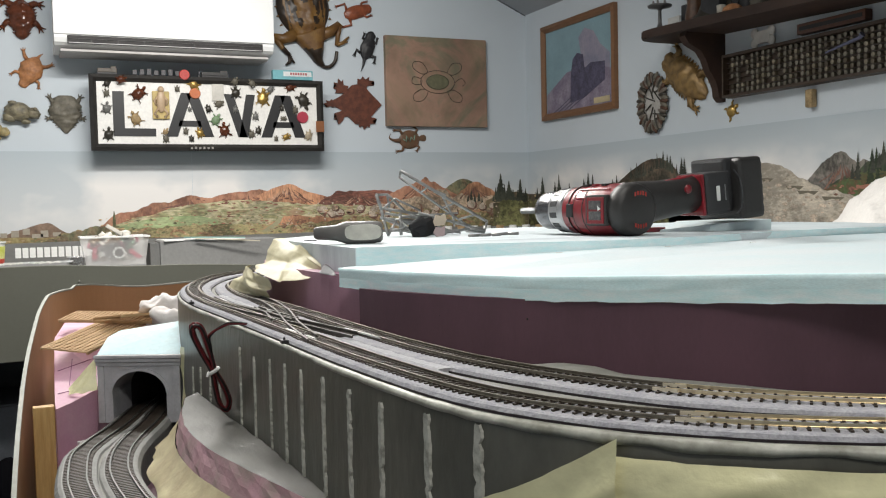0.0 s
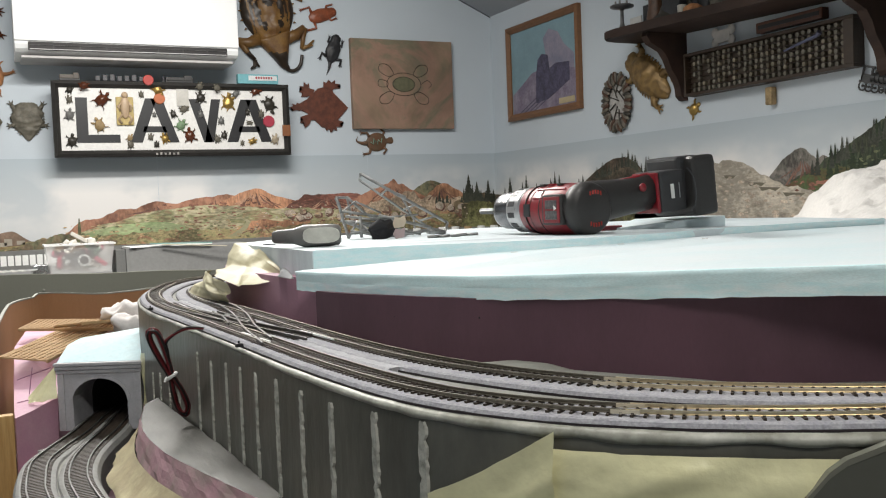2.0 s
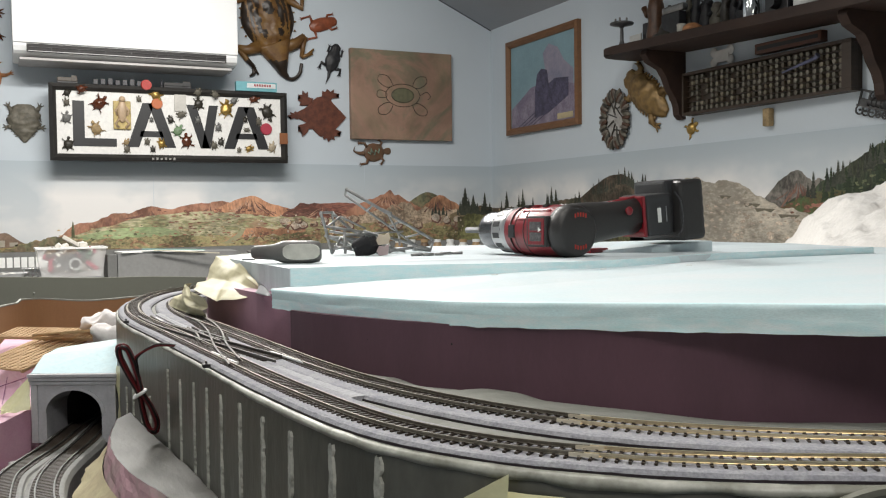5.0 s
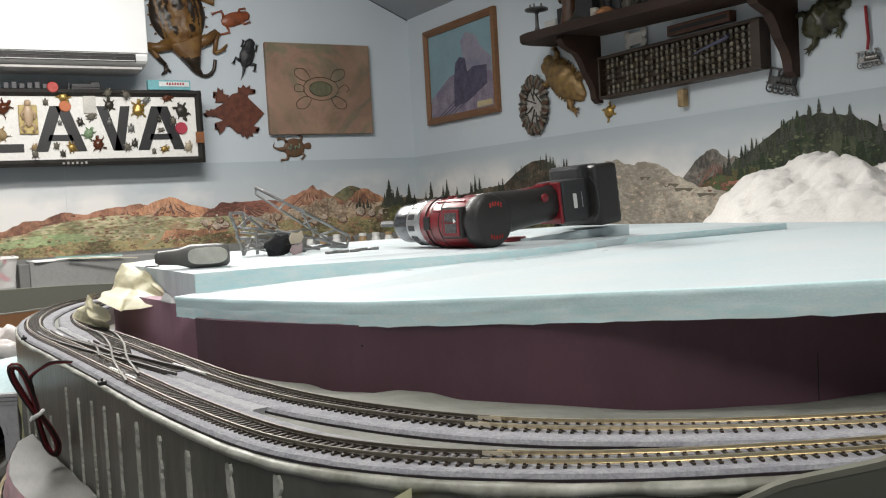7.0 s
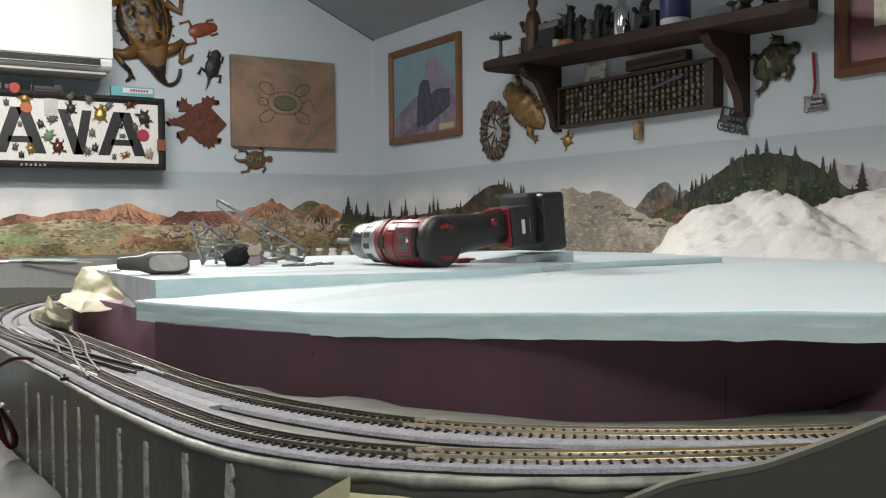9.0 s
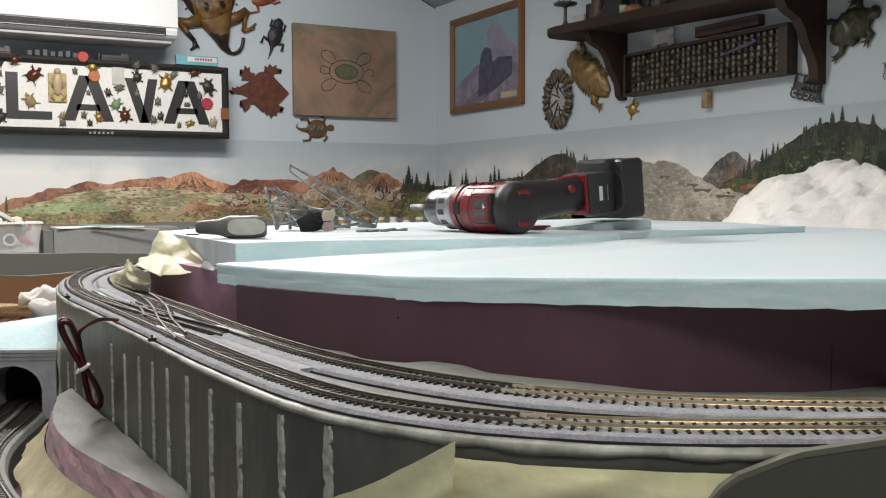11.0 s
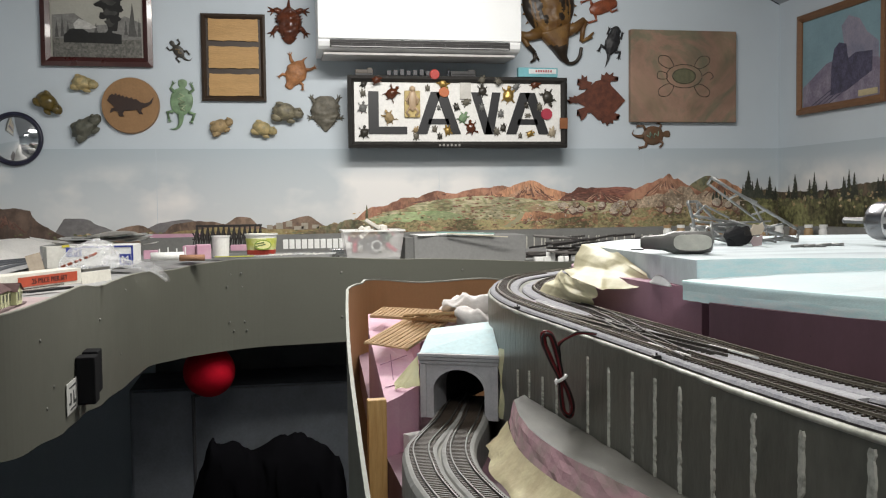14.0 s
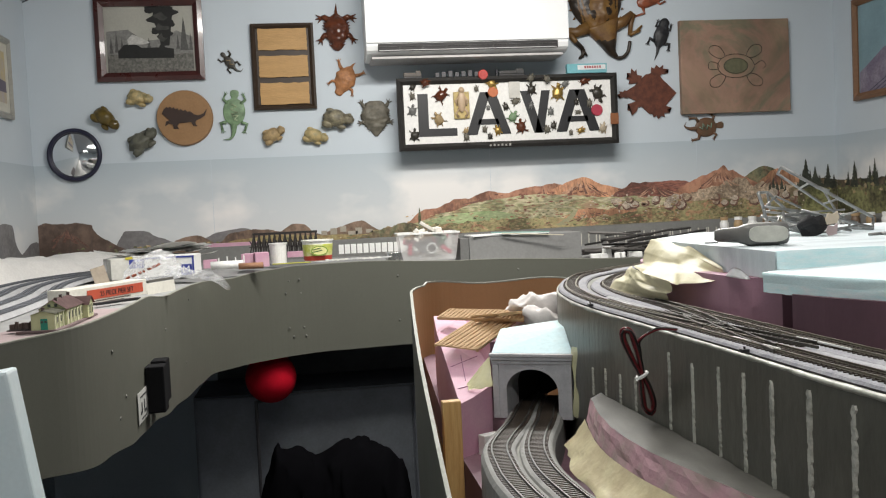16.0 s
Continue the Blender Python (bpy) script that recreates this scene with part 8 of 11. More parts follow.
flat(tp2, "painted_smoke", [(fy(u), fz(v)) for u, v in ((0.42, 0.45), (0.55, 0.60), (0.52, 0.78), (0.60, 0.86), (0.72, 0.80), (0.80, 0.66), (0.92, 0.55), (0.92, 0.3), (0.5, 0.3))], 0.0086, V3, "E")
flat(tp2, "painted_slope", [(fy(u), fz(v)) for u, v in ((0.06, 0.06), (0.94, 0.06), (0.94, 0.40), (0.75, 0.46), (0.5, 0.48), (0.35, 0.46), (0.2, 0.36), (0.06, 0.27))], 0.0092, V1, "E")
flat(tp2, "painted_engine", [(fy(u), fz(v)) for u, v in ((0.40, 0.14), (0.58, 0.16), (0.86, 0.30), (0.86, 0.48), (0.68, 0.50), (0.60, 0.46), (0.58, 0.60), (0.50, 0.63), (0.44, 0.58), (0.41, 0.42))], 0.0098, V2, "E")
for k in range(4):
    flat(tp2, "painted_rail", [(fy(u), fz(v)) for u, v in ((0.14 + k * 0.07, 0.06), (0.16 + k * 0.07, 0.06), (0.62 + k * 0.07, 0.30), (0.60 + k * 0.07, 0.30))], 0.0104, V2, "E")
flat(tp2, "title_plate", [(fy(u), fz(v)) for u, v in ((0.72, 0.085), (0.92, 0.085), (0.92, 0.14), (0.72, 0.14))], 0.012, mat("brass_plate", (0.55, 0.46, 0.28), 0.4), "E", "small pale title plate")

# oval woven wreath round a pale centre
wt = thing("oval_feather_wreath", (XE - 0.002, 2.985, 1.672), -90, "oval brown feather wreath with a pale woven centre", "wreath")
W_TUFT = (glaze("brown_feather", (0.10, 0.05, 0.03), 0.7), glaze("grey_feather", (0.20, 0.17, 0.14), 0.7))
for k in range(46):
    a = 2 * math.pi * k / 46
    bm = bmesh.new()
    ball(bm, 0.011, None, 8, 6, (0.9, 0.8, 2.2))
    rr = 1 + 0.06 * math.sin(k * 2.3)
    part("tuft", bm, (W_TUFT[0], G_GREY, G_DARK, W_TUFT[1])[k % 4], wt, m=pose(0.074 * rr * math.cos(a), -0.012, 0.094 * rr * math.sin(a), 0, -math.degrees(a) + 90 + 20 * math.sin(k), 0), smooth=True)
bm = bmesh.new()
cone(bm, 0.072, 0.072, 0.004, pose(0, 0, 0, 90) @ Matrix.Diagonal((0.9, 1.15, 1, 1)), 30)
part("centre", bm, mat("pale_hide", (0.45, 0.44, 0.42), 0.7, var=0.3, scale=30, second=(0.20, 0.18, 0.16), mix_at=0.58), wt, "pale woven centre")
bm = bmesh.new()
for a in range(9):
    t = a * 0.7
    tube(bm, [(0.012 * math.sin(t * 3), -0.008, 0.05 - 0.011 * a), (0.05 * math.cos(t), -0.008, 0.075 * math.sin(t))], 0.0025, 5)
part("lacing", bm, G_DARK, wt, "dark crossed lacing")
reptile("gold_horned_toad", 2.790, 1.742, 0.30, -55, mat("antique_gold", (0.30, 0.19, 0.07), 0.45, metal=0.35, var=0.3, scale=40, bump=0.5, bscale=160, second=(0.15, 0.095, 0.04), mix_at=0.52), "antique gold horned toad climbing the wall", [(1.0, 0.10), (0.90, 0.24), (0.68, 0.26), (0.45, 0.36), (0.05, 0.42), (-0.35, 0.36), (-0.70, 0.22), (-0.90, 0.10)], depth=0.55,
        limbs=(([(0.24, 0.55), (0.44, 0.58), (0.48, 0.72)], 0.09), ([(0.28, -0.45), (0.46, -0.55), (0.44, -0.72)], 0.10)), lumps=0.35, spine=12, wall="E")
critter("gold_frog", 2.553, 1.598, 0.072, 60, G_GOLD, "tiny gold frog on the wall", "E", tail=0, depth=0.6)
reptile("bronze_turtle", 1.668, 1.745, 0.185, 68, glaze("mossy_bronze", (0.075, 0.075, 0.035), 0.4, (0.025, 0.022, 0.015)), "mossy bronze turtle on the wall beside the shelf", [(1.0, 0.08), (0.88, 0.20), (0.68, 0.18), (0.52, 0.36), (0.10, 0.50), (-0.40, 0.42), (-0.72, 0.14)], depth=0.60,
        limbs=(([(0.30, 0.42), (0.52, 0.52), (0.62, 0.36)], 0.12), ([(0.32, -0.40), (0.52, -0.52), (0.56, -0.72)], 0.11)), lumps=0.45, spine=6, wall="E")
tagged(part("tan_peg", bm_box(-0.012, 0.012, -0.014, 0.014, -0.028, 0.028, 0.006), G_TAN, m=pose(XE - 0.013, 2.185, 1.600)), "small tan carved peg on the wall", "peg")

# dark shelf on two scrolled brackets
M_SHELF = mat("dark_stained_shelf", (0.040, 0.018, 0.010), 0.68, var=0.25, scale=14, bump=0.15, bscale=120, stretch=(1, 0.3, 1), second=(0.024, 0.011, 0.007), mix_at=0.5)
sh = thing("display_shelf", label="dark stained wooden shelf on scrolled brackets", category="shelf")
SH = lambda y: 1.904 - (2.82 - y) * 0.036
bm = bmesh.new()
ol_s = [(XE, 2.86), (2.11, 2.86), (2.06, 2.845), (2.03, 2.81), (2.02, 2.76), (2.02, 1.47), (2.03, 1.42), (2.05, 1.412), (2.08, 1.43), (XE, 1.535)]
prism(bm, [Vector(v) for v in ol_s], lambda p: SH(p[1]) - 0.030, lambda p: SH(p[1]))
bmesh.ops.bevel(bm, geom=[e for e in bm.edges if abs(e.verts[0].co.z - e.verts[1].co.z) < 0.06 and abs((e.verts[0].co - e.verts[1].co).z) < 0.02], offset=0.004, segments=2, affect="EDGES")
part("board", bm, M_SHELF, sh)
for yc in (2.60, 1.765):
    bm = bmesh.new()
    pr_ = [(0, 0), (-0.165, 0), (-0.172, -0.018), (-0.155, -0.045), (-0.13, -0.058), (-0.105, -0.07), (-0.085, -0.10), (-0.068, -0.145), (-0.045, -0.18), (-0.034, -0.21), (-0.03, -0.245), (-0.014, -0.262), (0, -0.262)]
    zt = SH(yc) - 0.030
    a = [bm.verts.new((XE + u, yc - 0.016, zt + v * 0.89)) for u, v in pr_]
    b = [bm.verts.new((XE + u, yc + 0.016, zt + v * 0.89)) for u, v in pr_]
    for i in range(len(pr_)):
        bm.faces.new((a[i], a[(i + 1) % len(pr_)], b[(i + 1) % len(pr_)], b[i]))
    bm.faces.new(a)
    bm.faces.new(b[::-1])
    part("bracket", bm, M_SHELF, sh)


def lathe(bm, prof, seg=18, m=None):
    rings = [[bm.verts.new((r * math.cos(2 * math.pi * k / seg), r * math.sin(2 * math.pi * k / seg), z)) for k in range(seg)] for r, z in prof]
    for r0, r1 in zip(rings, rings[1:]):
        for k in range(seg):
            bm.faces.new((r0[k], r0[(k + 1) % seg], r1[(k + 1) % seg], r1[k]))
    bm.faces.new(rings[0][::-1])
    bm.faces.new(rings[-1])
    if m is not None:
        bmesh.ops.transform(bm, matrix=m, verts=[v for r in rings for v in r])


def on_shelf(name, x, y, label, cat, rz=0):
    return thing(name, (x, y, SH(y) + 0.0005), rz, label, cat)


M_PEWTER = mat("tarnished_pewter", (0.30, 0.29, 0.28), 0.35, metal=0.9, var=0.3, scale=40, bump=0.2)
M_CHROME = mat("polished_chrome", (0.80, 0.80, 0.80), 0.12, metal=1.0, var=0.1)
t = on_shelf("candle_stand", 2.10, 2.795, "tarnished metal candle stand with a flat dish", "candle stand")
bm = bmesh.new()
lathe(bm, [(0.036, 0), (0.034, 0.008), (0.012, 0.014), (0.007, 0.03), (0.006, 0.075), (0.010, 0.082), (0.042, 0.088), (0.044, 0.094), (0.040, 0.096)], m=Matrix.Identity(4))
part("stand", bm, glaze("dark_pewter", (0.11, 0.11, 0.11), 0.4), t, smooth=True)
bm = bmesh.new()
for a in range(5):
    cone(bm, 0.005, 0.003, 0.016, pose(0.022 * math.cos(a * 1.25), 0.022 * math.sin(a * 1.25), 0.095), 8)
part("stud", bm, M_PEWTER, t)
t = on_shelf("folded_card", 2.09, 2.70, "small white printed card on the shelf", "card")
part("card", bm_box(-0.003, 0.003, -0.032, 0.032, 0, 0.038, 0.0005), mat("white_card", (0.55, 0.55, 0.53), 0.6), t)
t = on_shelf("dark_lantern", 2.12, 2.66, "small dark metal lantern on the shelf", "lantern")
part("body", bm_box(-0.018, 0.018, -0.018, 0.018, 0, 0.075, 0.004), M_BLACK, t)
t = on_shelf("carved_figure", 2.10, 2.60, "brown carved wooden figure on the shelf", "figurine")
bm = bmesh.new()
lathe(bm, [(0.030, 0), (0.034, 0.02), (0.026, 0.07), (0.030, 0.11), (0.022, 0.15), (0.010, 0.165), (0.019, 0.185), (0.016, 0.21), (0.004, 0.22)])
tube(bm, [(0, 0.02, 0.13), (0, 0.05, 0.10), (0, 0.065, 0.13)], 0.011, 7)
part("figure", bm, glaze("brown_carving", (0.10, 0.045, 0.02), 0.4), t, smooth=True)
t = on_shelf("bell", 2.09, 2.515, "dark bronze hand bell on the shelf", "bell")
bm = bmesh.new()
lathe(bm, [(0.062, 0), (0.060, 0.006), (0.040, 0.020), (0.030, 0.045), (0.022, 0.058), (0.006, 0.062), (0.006, 0.09), (0.012, 0.10), (0.004, 0.11)], 22)
part("bell", bm, G_DARK, t, smooth=True)
for y, hgt, r, mm, nmx in ((2.455, 0.125, 0.020, G_GREY, "stone"), (2.37, 0.10, 0.026, G_IRON, "iron"), (2.28, 0.13, 0.024, G_DARK, "bronze"), (2.20, 0.09, 0.028, G_IRON, "iron"), (2.07, 0.105, 0.026, G_IRON, "iron"), (2.42, 0.15, 0.022, G_IRON, "iron"), (2.325, 0.085, 0.022, G_GREY, "stone"), (2.24, 0.12, 0.02, G_IRON, "iron"), (2.56, 0.10, 0.02, G_DARK, "bronze"), (1.70, 0.07, 0.03, G_DARK, "bronze"), (1.60, 0.055, 0.028, G_IRON, "iron")):
    t = on_shelf("figurine", 2.12, y, "small dark " + nmx + " figurine on the shelf", "figurine", rz=y * 300)
    bm = bmesh.new()
    lathe(bm, [(r * 1.2, 0), (r * 1.25, 0.008), (r * 0.7, 0.016), (r * 0.9, hgt * 0.4), (r * 0.5, hgt * 0.66), (r * 0.65, hgt * 0.82), (r * 0.3, hgt)], 14)
    tube(bm, [(0, r * 0.5, hgt * 0.55), (0.01, r * 2.0, hgt * 0.62), (0.0, r * 2.3, hgt * 0.35)], r * 0.32, 6)
    tube(bm, [(0, -r * 0.5, hgt * 0.5), (0.012, -r * 1.9, hgt * 0.75)], r * 0.3, 6)
    ball(bm, r * 0.62, pose(r * 0.2, 0, hgt * 0.95), 10, 7, (1.1, 0.9, 0.8))
    tube(bm, [(0, r * 0.3, hgt * 0.98), (0, r * 1.1, hgt * 1.08)], [r * 0.22, r * 0.08], 6)
    for v in bm.verts:
        v.co.x += 0.25 * r * fbm(v.co.y * 70, v.co.z * 70, y * 9)
        v.co.y += 0.25 * r * fbm(v.co.x * 70, v.co.z * 70, y * 9 + 5)
    part("figure", bm, mm, t, smooth=True)
t = on_shelf("cream_mug", 2.06, 2.42, "small cream mug on the shelf", "mug")
bm = bmesh.new()
lathe(bm, [(0.014, 0), (0.015, 0.03), (0.013, 0.031), (0.012, 0.004)], 16)
part("mug", bm, mat("cream_glaze", (0.55, 0.52, 0.45), 0.3), t, smooth=True)
bm = bmesh.new()
tube(bm, [(0, -0.013, 0.024), (0, -0.023, 0.020), (0, -0.022, 0.010), (0, -0.013, 0.007)], 0.0025, 6)
part("handle", bm, mat("cream_glaze_handle", (0.55, 0.52, 0.45), 0.3), t)
t = on_shelf("brass_bowl", 2.05, 2.355, "small copper bowl turned over on the shelf", "bowl")
bm = bmesh.new()
lathe(bm, [(0.033, 0), (0.030, 0.012), (0.015, 0.022), (0.003, 0.024)], 18)
part("bowl", bm, G_ORANGE, t, smooth=True)
t = on_shelf("chrome_flask", 2.09, 2.135, "polished chrome flask on the shelf", "flask")
bm = bmesh.new()
lathe(bm, [(0.027, 0), (0.028, 0.01), (0.028, 0.085), (0.020, 0.10), (0.012, 0.105), (0.012, 0.125), (0.008, 0.13)], 20)
part("flask", bm, M_CHROME, t, smooth=True)
t = on_shelf("black_camera", 2.08, 2.01, "old black box camera on the shelf", "camera")
part("body", bm_box(-0.02, 0.02, -0.045, 0.045, 0, 0.06, 0.006), M_BLACK, t)
bm = bmesh.new()
cone(bm, 0.020, 0.017, 0.025, pose(-0.02, 0, 0.03, 0, -90), 18)
part("lens", bm, M_BLACK, t)
t = on_shelf("white_tankard", 2.08, 1.905, "white mug with a blue printed band", "mug")
bm = bmesh.new()
lathe(bm, [(0.042, 0), (0.044, 0.006), (0.044, 0.10), (0.040, 0.10), (0.039, 0.01)], 24)
part("mug", bm, M_WHITE, t, smooth=True)
bm = bmesh.new()
lathe(bm, [(0.0445, 0.022), (0.0448, 0.024), (0.0448, 0.080), (0.0445, 0.082)], 24)
part("band", bm, mat("blue_transfer", (0.03, 0.04, 0.14), 0.4), t, "dark blue printed band", smooth=True)
t = on_shelf("grey_engine_model", 2.07, 2.47, "grey cast engine model on the shelf", "model")
part("boiler", bm_box(-0.012, 0.012, -0.06, 0.05, 0.075, 0.10, 0.008), M_PEWTER, t)
part("base", bm_box(-0.016, 0.016, -0.045, 0.045, 0, 0.075, 0.004), G_IRON, t)

# printer's tray filled with rows of round studs
ty = thing("stud_tray", label="long dark wooden tray filled with rows of round tokens", category="display tray")
tx, ya, yb, za, zb2 = XE - 0.045, 1.845, 2.552, 1.640, 1.785
part("back", bm_box(XE - 0.02, XE - 0.001, ya, yb, za, zb2), M_WALNUT, ty)
for q in ((ya, yb, za, za + 0.010), (ya, yb, zb2 - 0.010, zb2), (ya, ya + 0.034, za + 0.01, zb2 - 0.01), (yb - 0.008, yb, za + 0.01, zb2 - 0.01)):
    part("rim", bm_box(tx, XE - 0.0195, *q, 0.0015), M_WALNUT, ty)
meshes = []
for c in ((0.19, 0.175, 0.14), (0.12, 0.10, 0.07), (0.25, 0.22, 0.16)):
    bm = bmesh.new()
    cone(bm, 0.0080, 0.0066, 0.012, pose(0, 0, 0, 0, -90), 12)
    me = bpy.data.meshes.new("token")
    bm.to_mesh(me)
    bm.free()
    me.materials.append(mat("token_metal", c, 0.45, metal=0.3, var=0.3, scale=60, rand=0.3))
    meshes.append(me)
for i in range(27):
    for j in range(7):
        if random.random() < 0.05:
            continue
        o = new("token", meshes[(i * 3 + j * 5 + i * j) % 3])
        o.matrix_basis = pose(XE - 0.0195, ya + 0.046 + i * 0.0240 + random.uniform(-0.002, 0.002), za + 0.019 + j * 0.0180 + random.uniform(-0.0015, 0.0015))
        o.parent = ty
for k in range(6):
    z = za + 0.028 + k * 0.018
    part("divider", bm_box(XE - 0.030, XE - 0.0198, ya + 0.034, yb - 0.008, z - 0.001, z + 0.001), M_WALNUT, ty)
bs = thing("blue_spike", (XE - 0.046, 2.02, 1.735), -90, "blue-grey metal spike laid across the tray", "spike")
bm = bmesh.new()
tube(bm, [(-0.075, 0, -0.012), (0.05, 0, 0.012), (0.06, 0, 0.02)], [0.003, 0.006, 0.009], 8)
part("spike", bm, mat("blue_grey_metal", (0.13, 0.14, 0.22), 0.4, metal=0.5), bs)
bp = thing("bone_plaque", (XE - 0.010, 2.392, 1.822), -90, "pale bone-shaped plaque above the tray", "plaque")
bm = bmesh.new()
box(bm, -0.036, 0.036, -0.006, 0.006, -0.020, 0.020)
for sx in (-1, 1):
    for sz in (-1, 1):
        ball(bm, 0.017, pose(sx * 0.038, 0, sz * 0.016), 12, 8, (1, 0.4, 1))
part("bone", bm, mat("grey_resin", (0.72, 0.70, 0.67), 0.35, var=0.15, scale=60), bp)
sp = thing("wooden_box_lid", label="dark reddish wooden strip box above the tray", category="box")
part("box", bm_box(XE - 0.03, XE - 0.001, 1.965, 2.225, 1.797, 1.830, 0.003), mat("reddish_wood", (0.12, 0.045, 0.025), 0.4, var=0.2, scale=20), sp)
part("slot", bm_box(XE - 0.0315, XE - 0.0302, 1.975, 2.215, 1.808, 1.820), M_BLACK, sp)


def pendant(y, z, w, cord_to, cord_mat, label, ry=0):
    t = thing("engine_pendant", (XE - 0.006, y, z), -90, label, "pendant", "hanging engine pendants", ry=ry)
    bm = bmesh.new()
    # boiler with rings, cab and its roof, chimney, domes, running board, wheels and a slanted front
    tube(bm, [(-w * 0.05, -0.002, w * 0.12), (w * 0.40, -0.002, w * 0.12)], w * 0.105, 12)
    for u in (0.05, 0.18, 0.31, 0.40):
        tube(bm, [(w * u, -0.002, w * 0.12), (w * (u + 0.02), -0.002, w * 0.12)], w * 0.125, 12)
    box(bm, -w * 0.38, -w * 0.34, -0.005, 0.0, 0.0, w * 0.34)
    box(bm, -w * 0.12, -w * 0.08, -0.005, 0.0, 0.0, w * 0.34)
    box(bm, -w * 0.38, -w * 0.08, -0.005, 0.0, 0.0, w * 0.16)
    box(bm, -w * 0.44, -w * 0.04, -0.006, 0.0, w * 0.32, w * 0.37)
    tube(bm, [(w * 0.34, -0.002, w * 0.2), (w * 0.34, -0.002, w * 0.34), (w * 0.34, -0.002, w * 0.40)], [w * 0.03, w * 0.04, w * 0.075], 10)
    ball(bm, w * 0.055, pose(w * 0.04, -0.002, w * 0.25), 10, 7)
    ball(bm, w * 0.05, pose(w * 0.19, -0.002, w * 0.25), 10, 7)
    box(bm, -w * 0.42, w * 0.46, -0.005, 0.0, -w * 0.045, 0.0)
    for k, r in enumerate((0.11, 0.11, 0.11, 0.07, 0.07)):
        tube(bm, [(w * (-0.30 + k * 0.185) + w * r * math.cos(a * math.pi / 7), -0.003, -w * (0.17 - r * 0.4) + w * r * math.sin(a * math.pi / 7)) for a in range(15)], w * 0.022, 5)
        cone(bm, w * 0.03, w * 0.03, 0.004, pose(w * (-0.30 + k * 0.185), 0, -w * (0.17 - r * 0.4), 90), 8)
    tube(bm, [(w * 0.42, -0.002, -w * 0.03), (w * 0.56, -0.002, -w * 0.20)], [w * 0.05, w * 0.02], 6)
    tube(bm, [(-w * 0.30, -0.004, -w * 0.13), (w * 0.08, -0.004, -w * 0.13)], w * 0.018, 5)
    part("engine", bm, mat("dark_cast_metal", (0.10, 0.10, 0.10), 0.4, metal=0.6, var=0.3, scale=60) if w > 0.1 else M_PEWTER, t)
    bm = bmesh.new()
    tube(bm, [(0, -0.002, w * 0.4), (0.004, -0.002, w * 0.8), (-0.002, -0.002, cord_to)], 0.003 if cord_mat == M_BLACK else 0.004, 6)
    part("cord", bm, cord_mat, t)


M_RIBBON = mat("red_ribbon", (0.30, 0.02, 0.03), 0.6)
pendant(1.810, 1.592, 0.115, 0.12, M_BLACK, "dark pewter steam engine pendant on a dark cord", 16)
pendant(1.535, 1.612, 0.072, 0.14, M_RIBBON, "pewter engine pendant on a red ribbon")
rp = thing("red_matted_print", label="small bird print in a wide dark red mat and red-brown frame", category="framed picture")
frame_box(rp, 0.91, 1.466, 1.674, 2.12, 0.034, 0.026, mat("red_brown_frame", (0.13, 0.05, 0.024), 0.45, var=0.15, scale=20, bump=0.12, bscale=150), "E")
flat(rp, "mat_board", [(0.93, 1.70), (1.45, 1.70), (1.45, 2.10), (0.93, 2.10)], 0.008, mat("dark_red_mat", (0.13, 0.028, 0.032), 0.7), "E")
flat(rp, "print", [(1.01, 1.79), (1.365, 1.79), (1.365, 2.02), (1.01, 2.02)], 0.0088, mat("cream_print", (0.50, 0.47, 0.36), 0.6, var=0.3, scale=30, second=(0.2, 0.16, 0.1), mix_at=0.65), "E")
flat(rp, "glass", [(0.93, 1.70), (1.45, 1.70), (1.45, 2.10), (0.93, 2.10)], 0.0125, mat("picture_glass", (1, 1, 1), 0.02, var=0.0, bump=0.0, fine=0.0, trans=1.0), "E", "clear picture glass").visible_shadow = False


# ---------------------------------------------------------------- layout along the back and west walls
fp = [(-0.70, 1.10), (-0.62, 1.29), (-0.552, 1.45), (-0.510, 1.56), (-0.494, 1.72), (-0.490, 1.95), (-0.495, 2.25), (-0.490, 2.52), (-0.462, 2.75), (-0.395, 2.92), (-0.29, 3.05), (-0.17, 3.105), (0.0, 3.12), (0.4, 3.12), (1.0, 3.12), (1.6, 3.115), (2.2, 3.11)]
fl_b = smooth_line(fp, 0.02)


def interp(pts, v):
    for (a, za), (b, zb_) in zip(pts, pts[1:]):
        if v <= b:
            t_ = max(0.0, (v - a) / (b - a))
            t_ = t_ * t_ * (3 - 2 * t_)
            return za + (zb_ - za) * t_
    return pts[-1][1]


def b_top(p):
    if p.x < -0.3:
        return interp([(1.1, 1.149), (2.02, 1.149), (2.40, 1.124), (2.75, 1.125), (2.92, 1.119), (3.05, 1.130)], p.y)
    return interp([(-0.3, 1.130), (-0.2, 1.137), (0.0, 1.138), (0.35, 1.124), (1.0, 1.100), (2.2, 1.095)], p.x)


def b_bot(p):
    if p.x < -0.30:
        return interp([(1.0, 1.0), (1.2, 0.968), (1.375, 0.946), (1.657, 0.912), (1.884, 0.890), (2.034, 0.882), (2.333, 0.850), (2.587, 0.837), (2.709, 0.843), (2.80, 0.853), (2.94, 0.847), (3.05, 0.844)], p.y)
    return interp([(-0.3, 0.844), (-0.07, 0.850), (0.17, 0.854), (0.6, 0.868), (2.2, 0.876)], p.x)


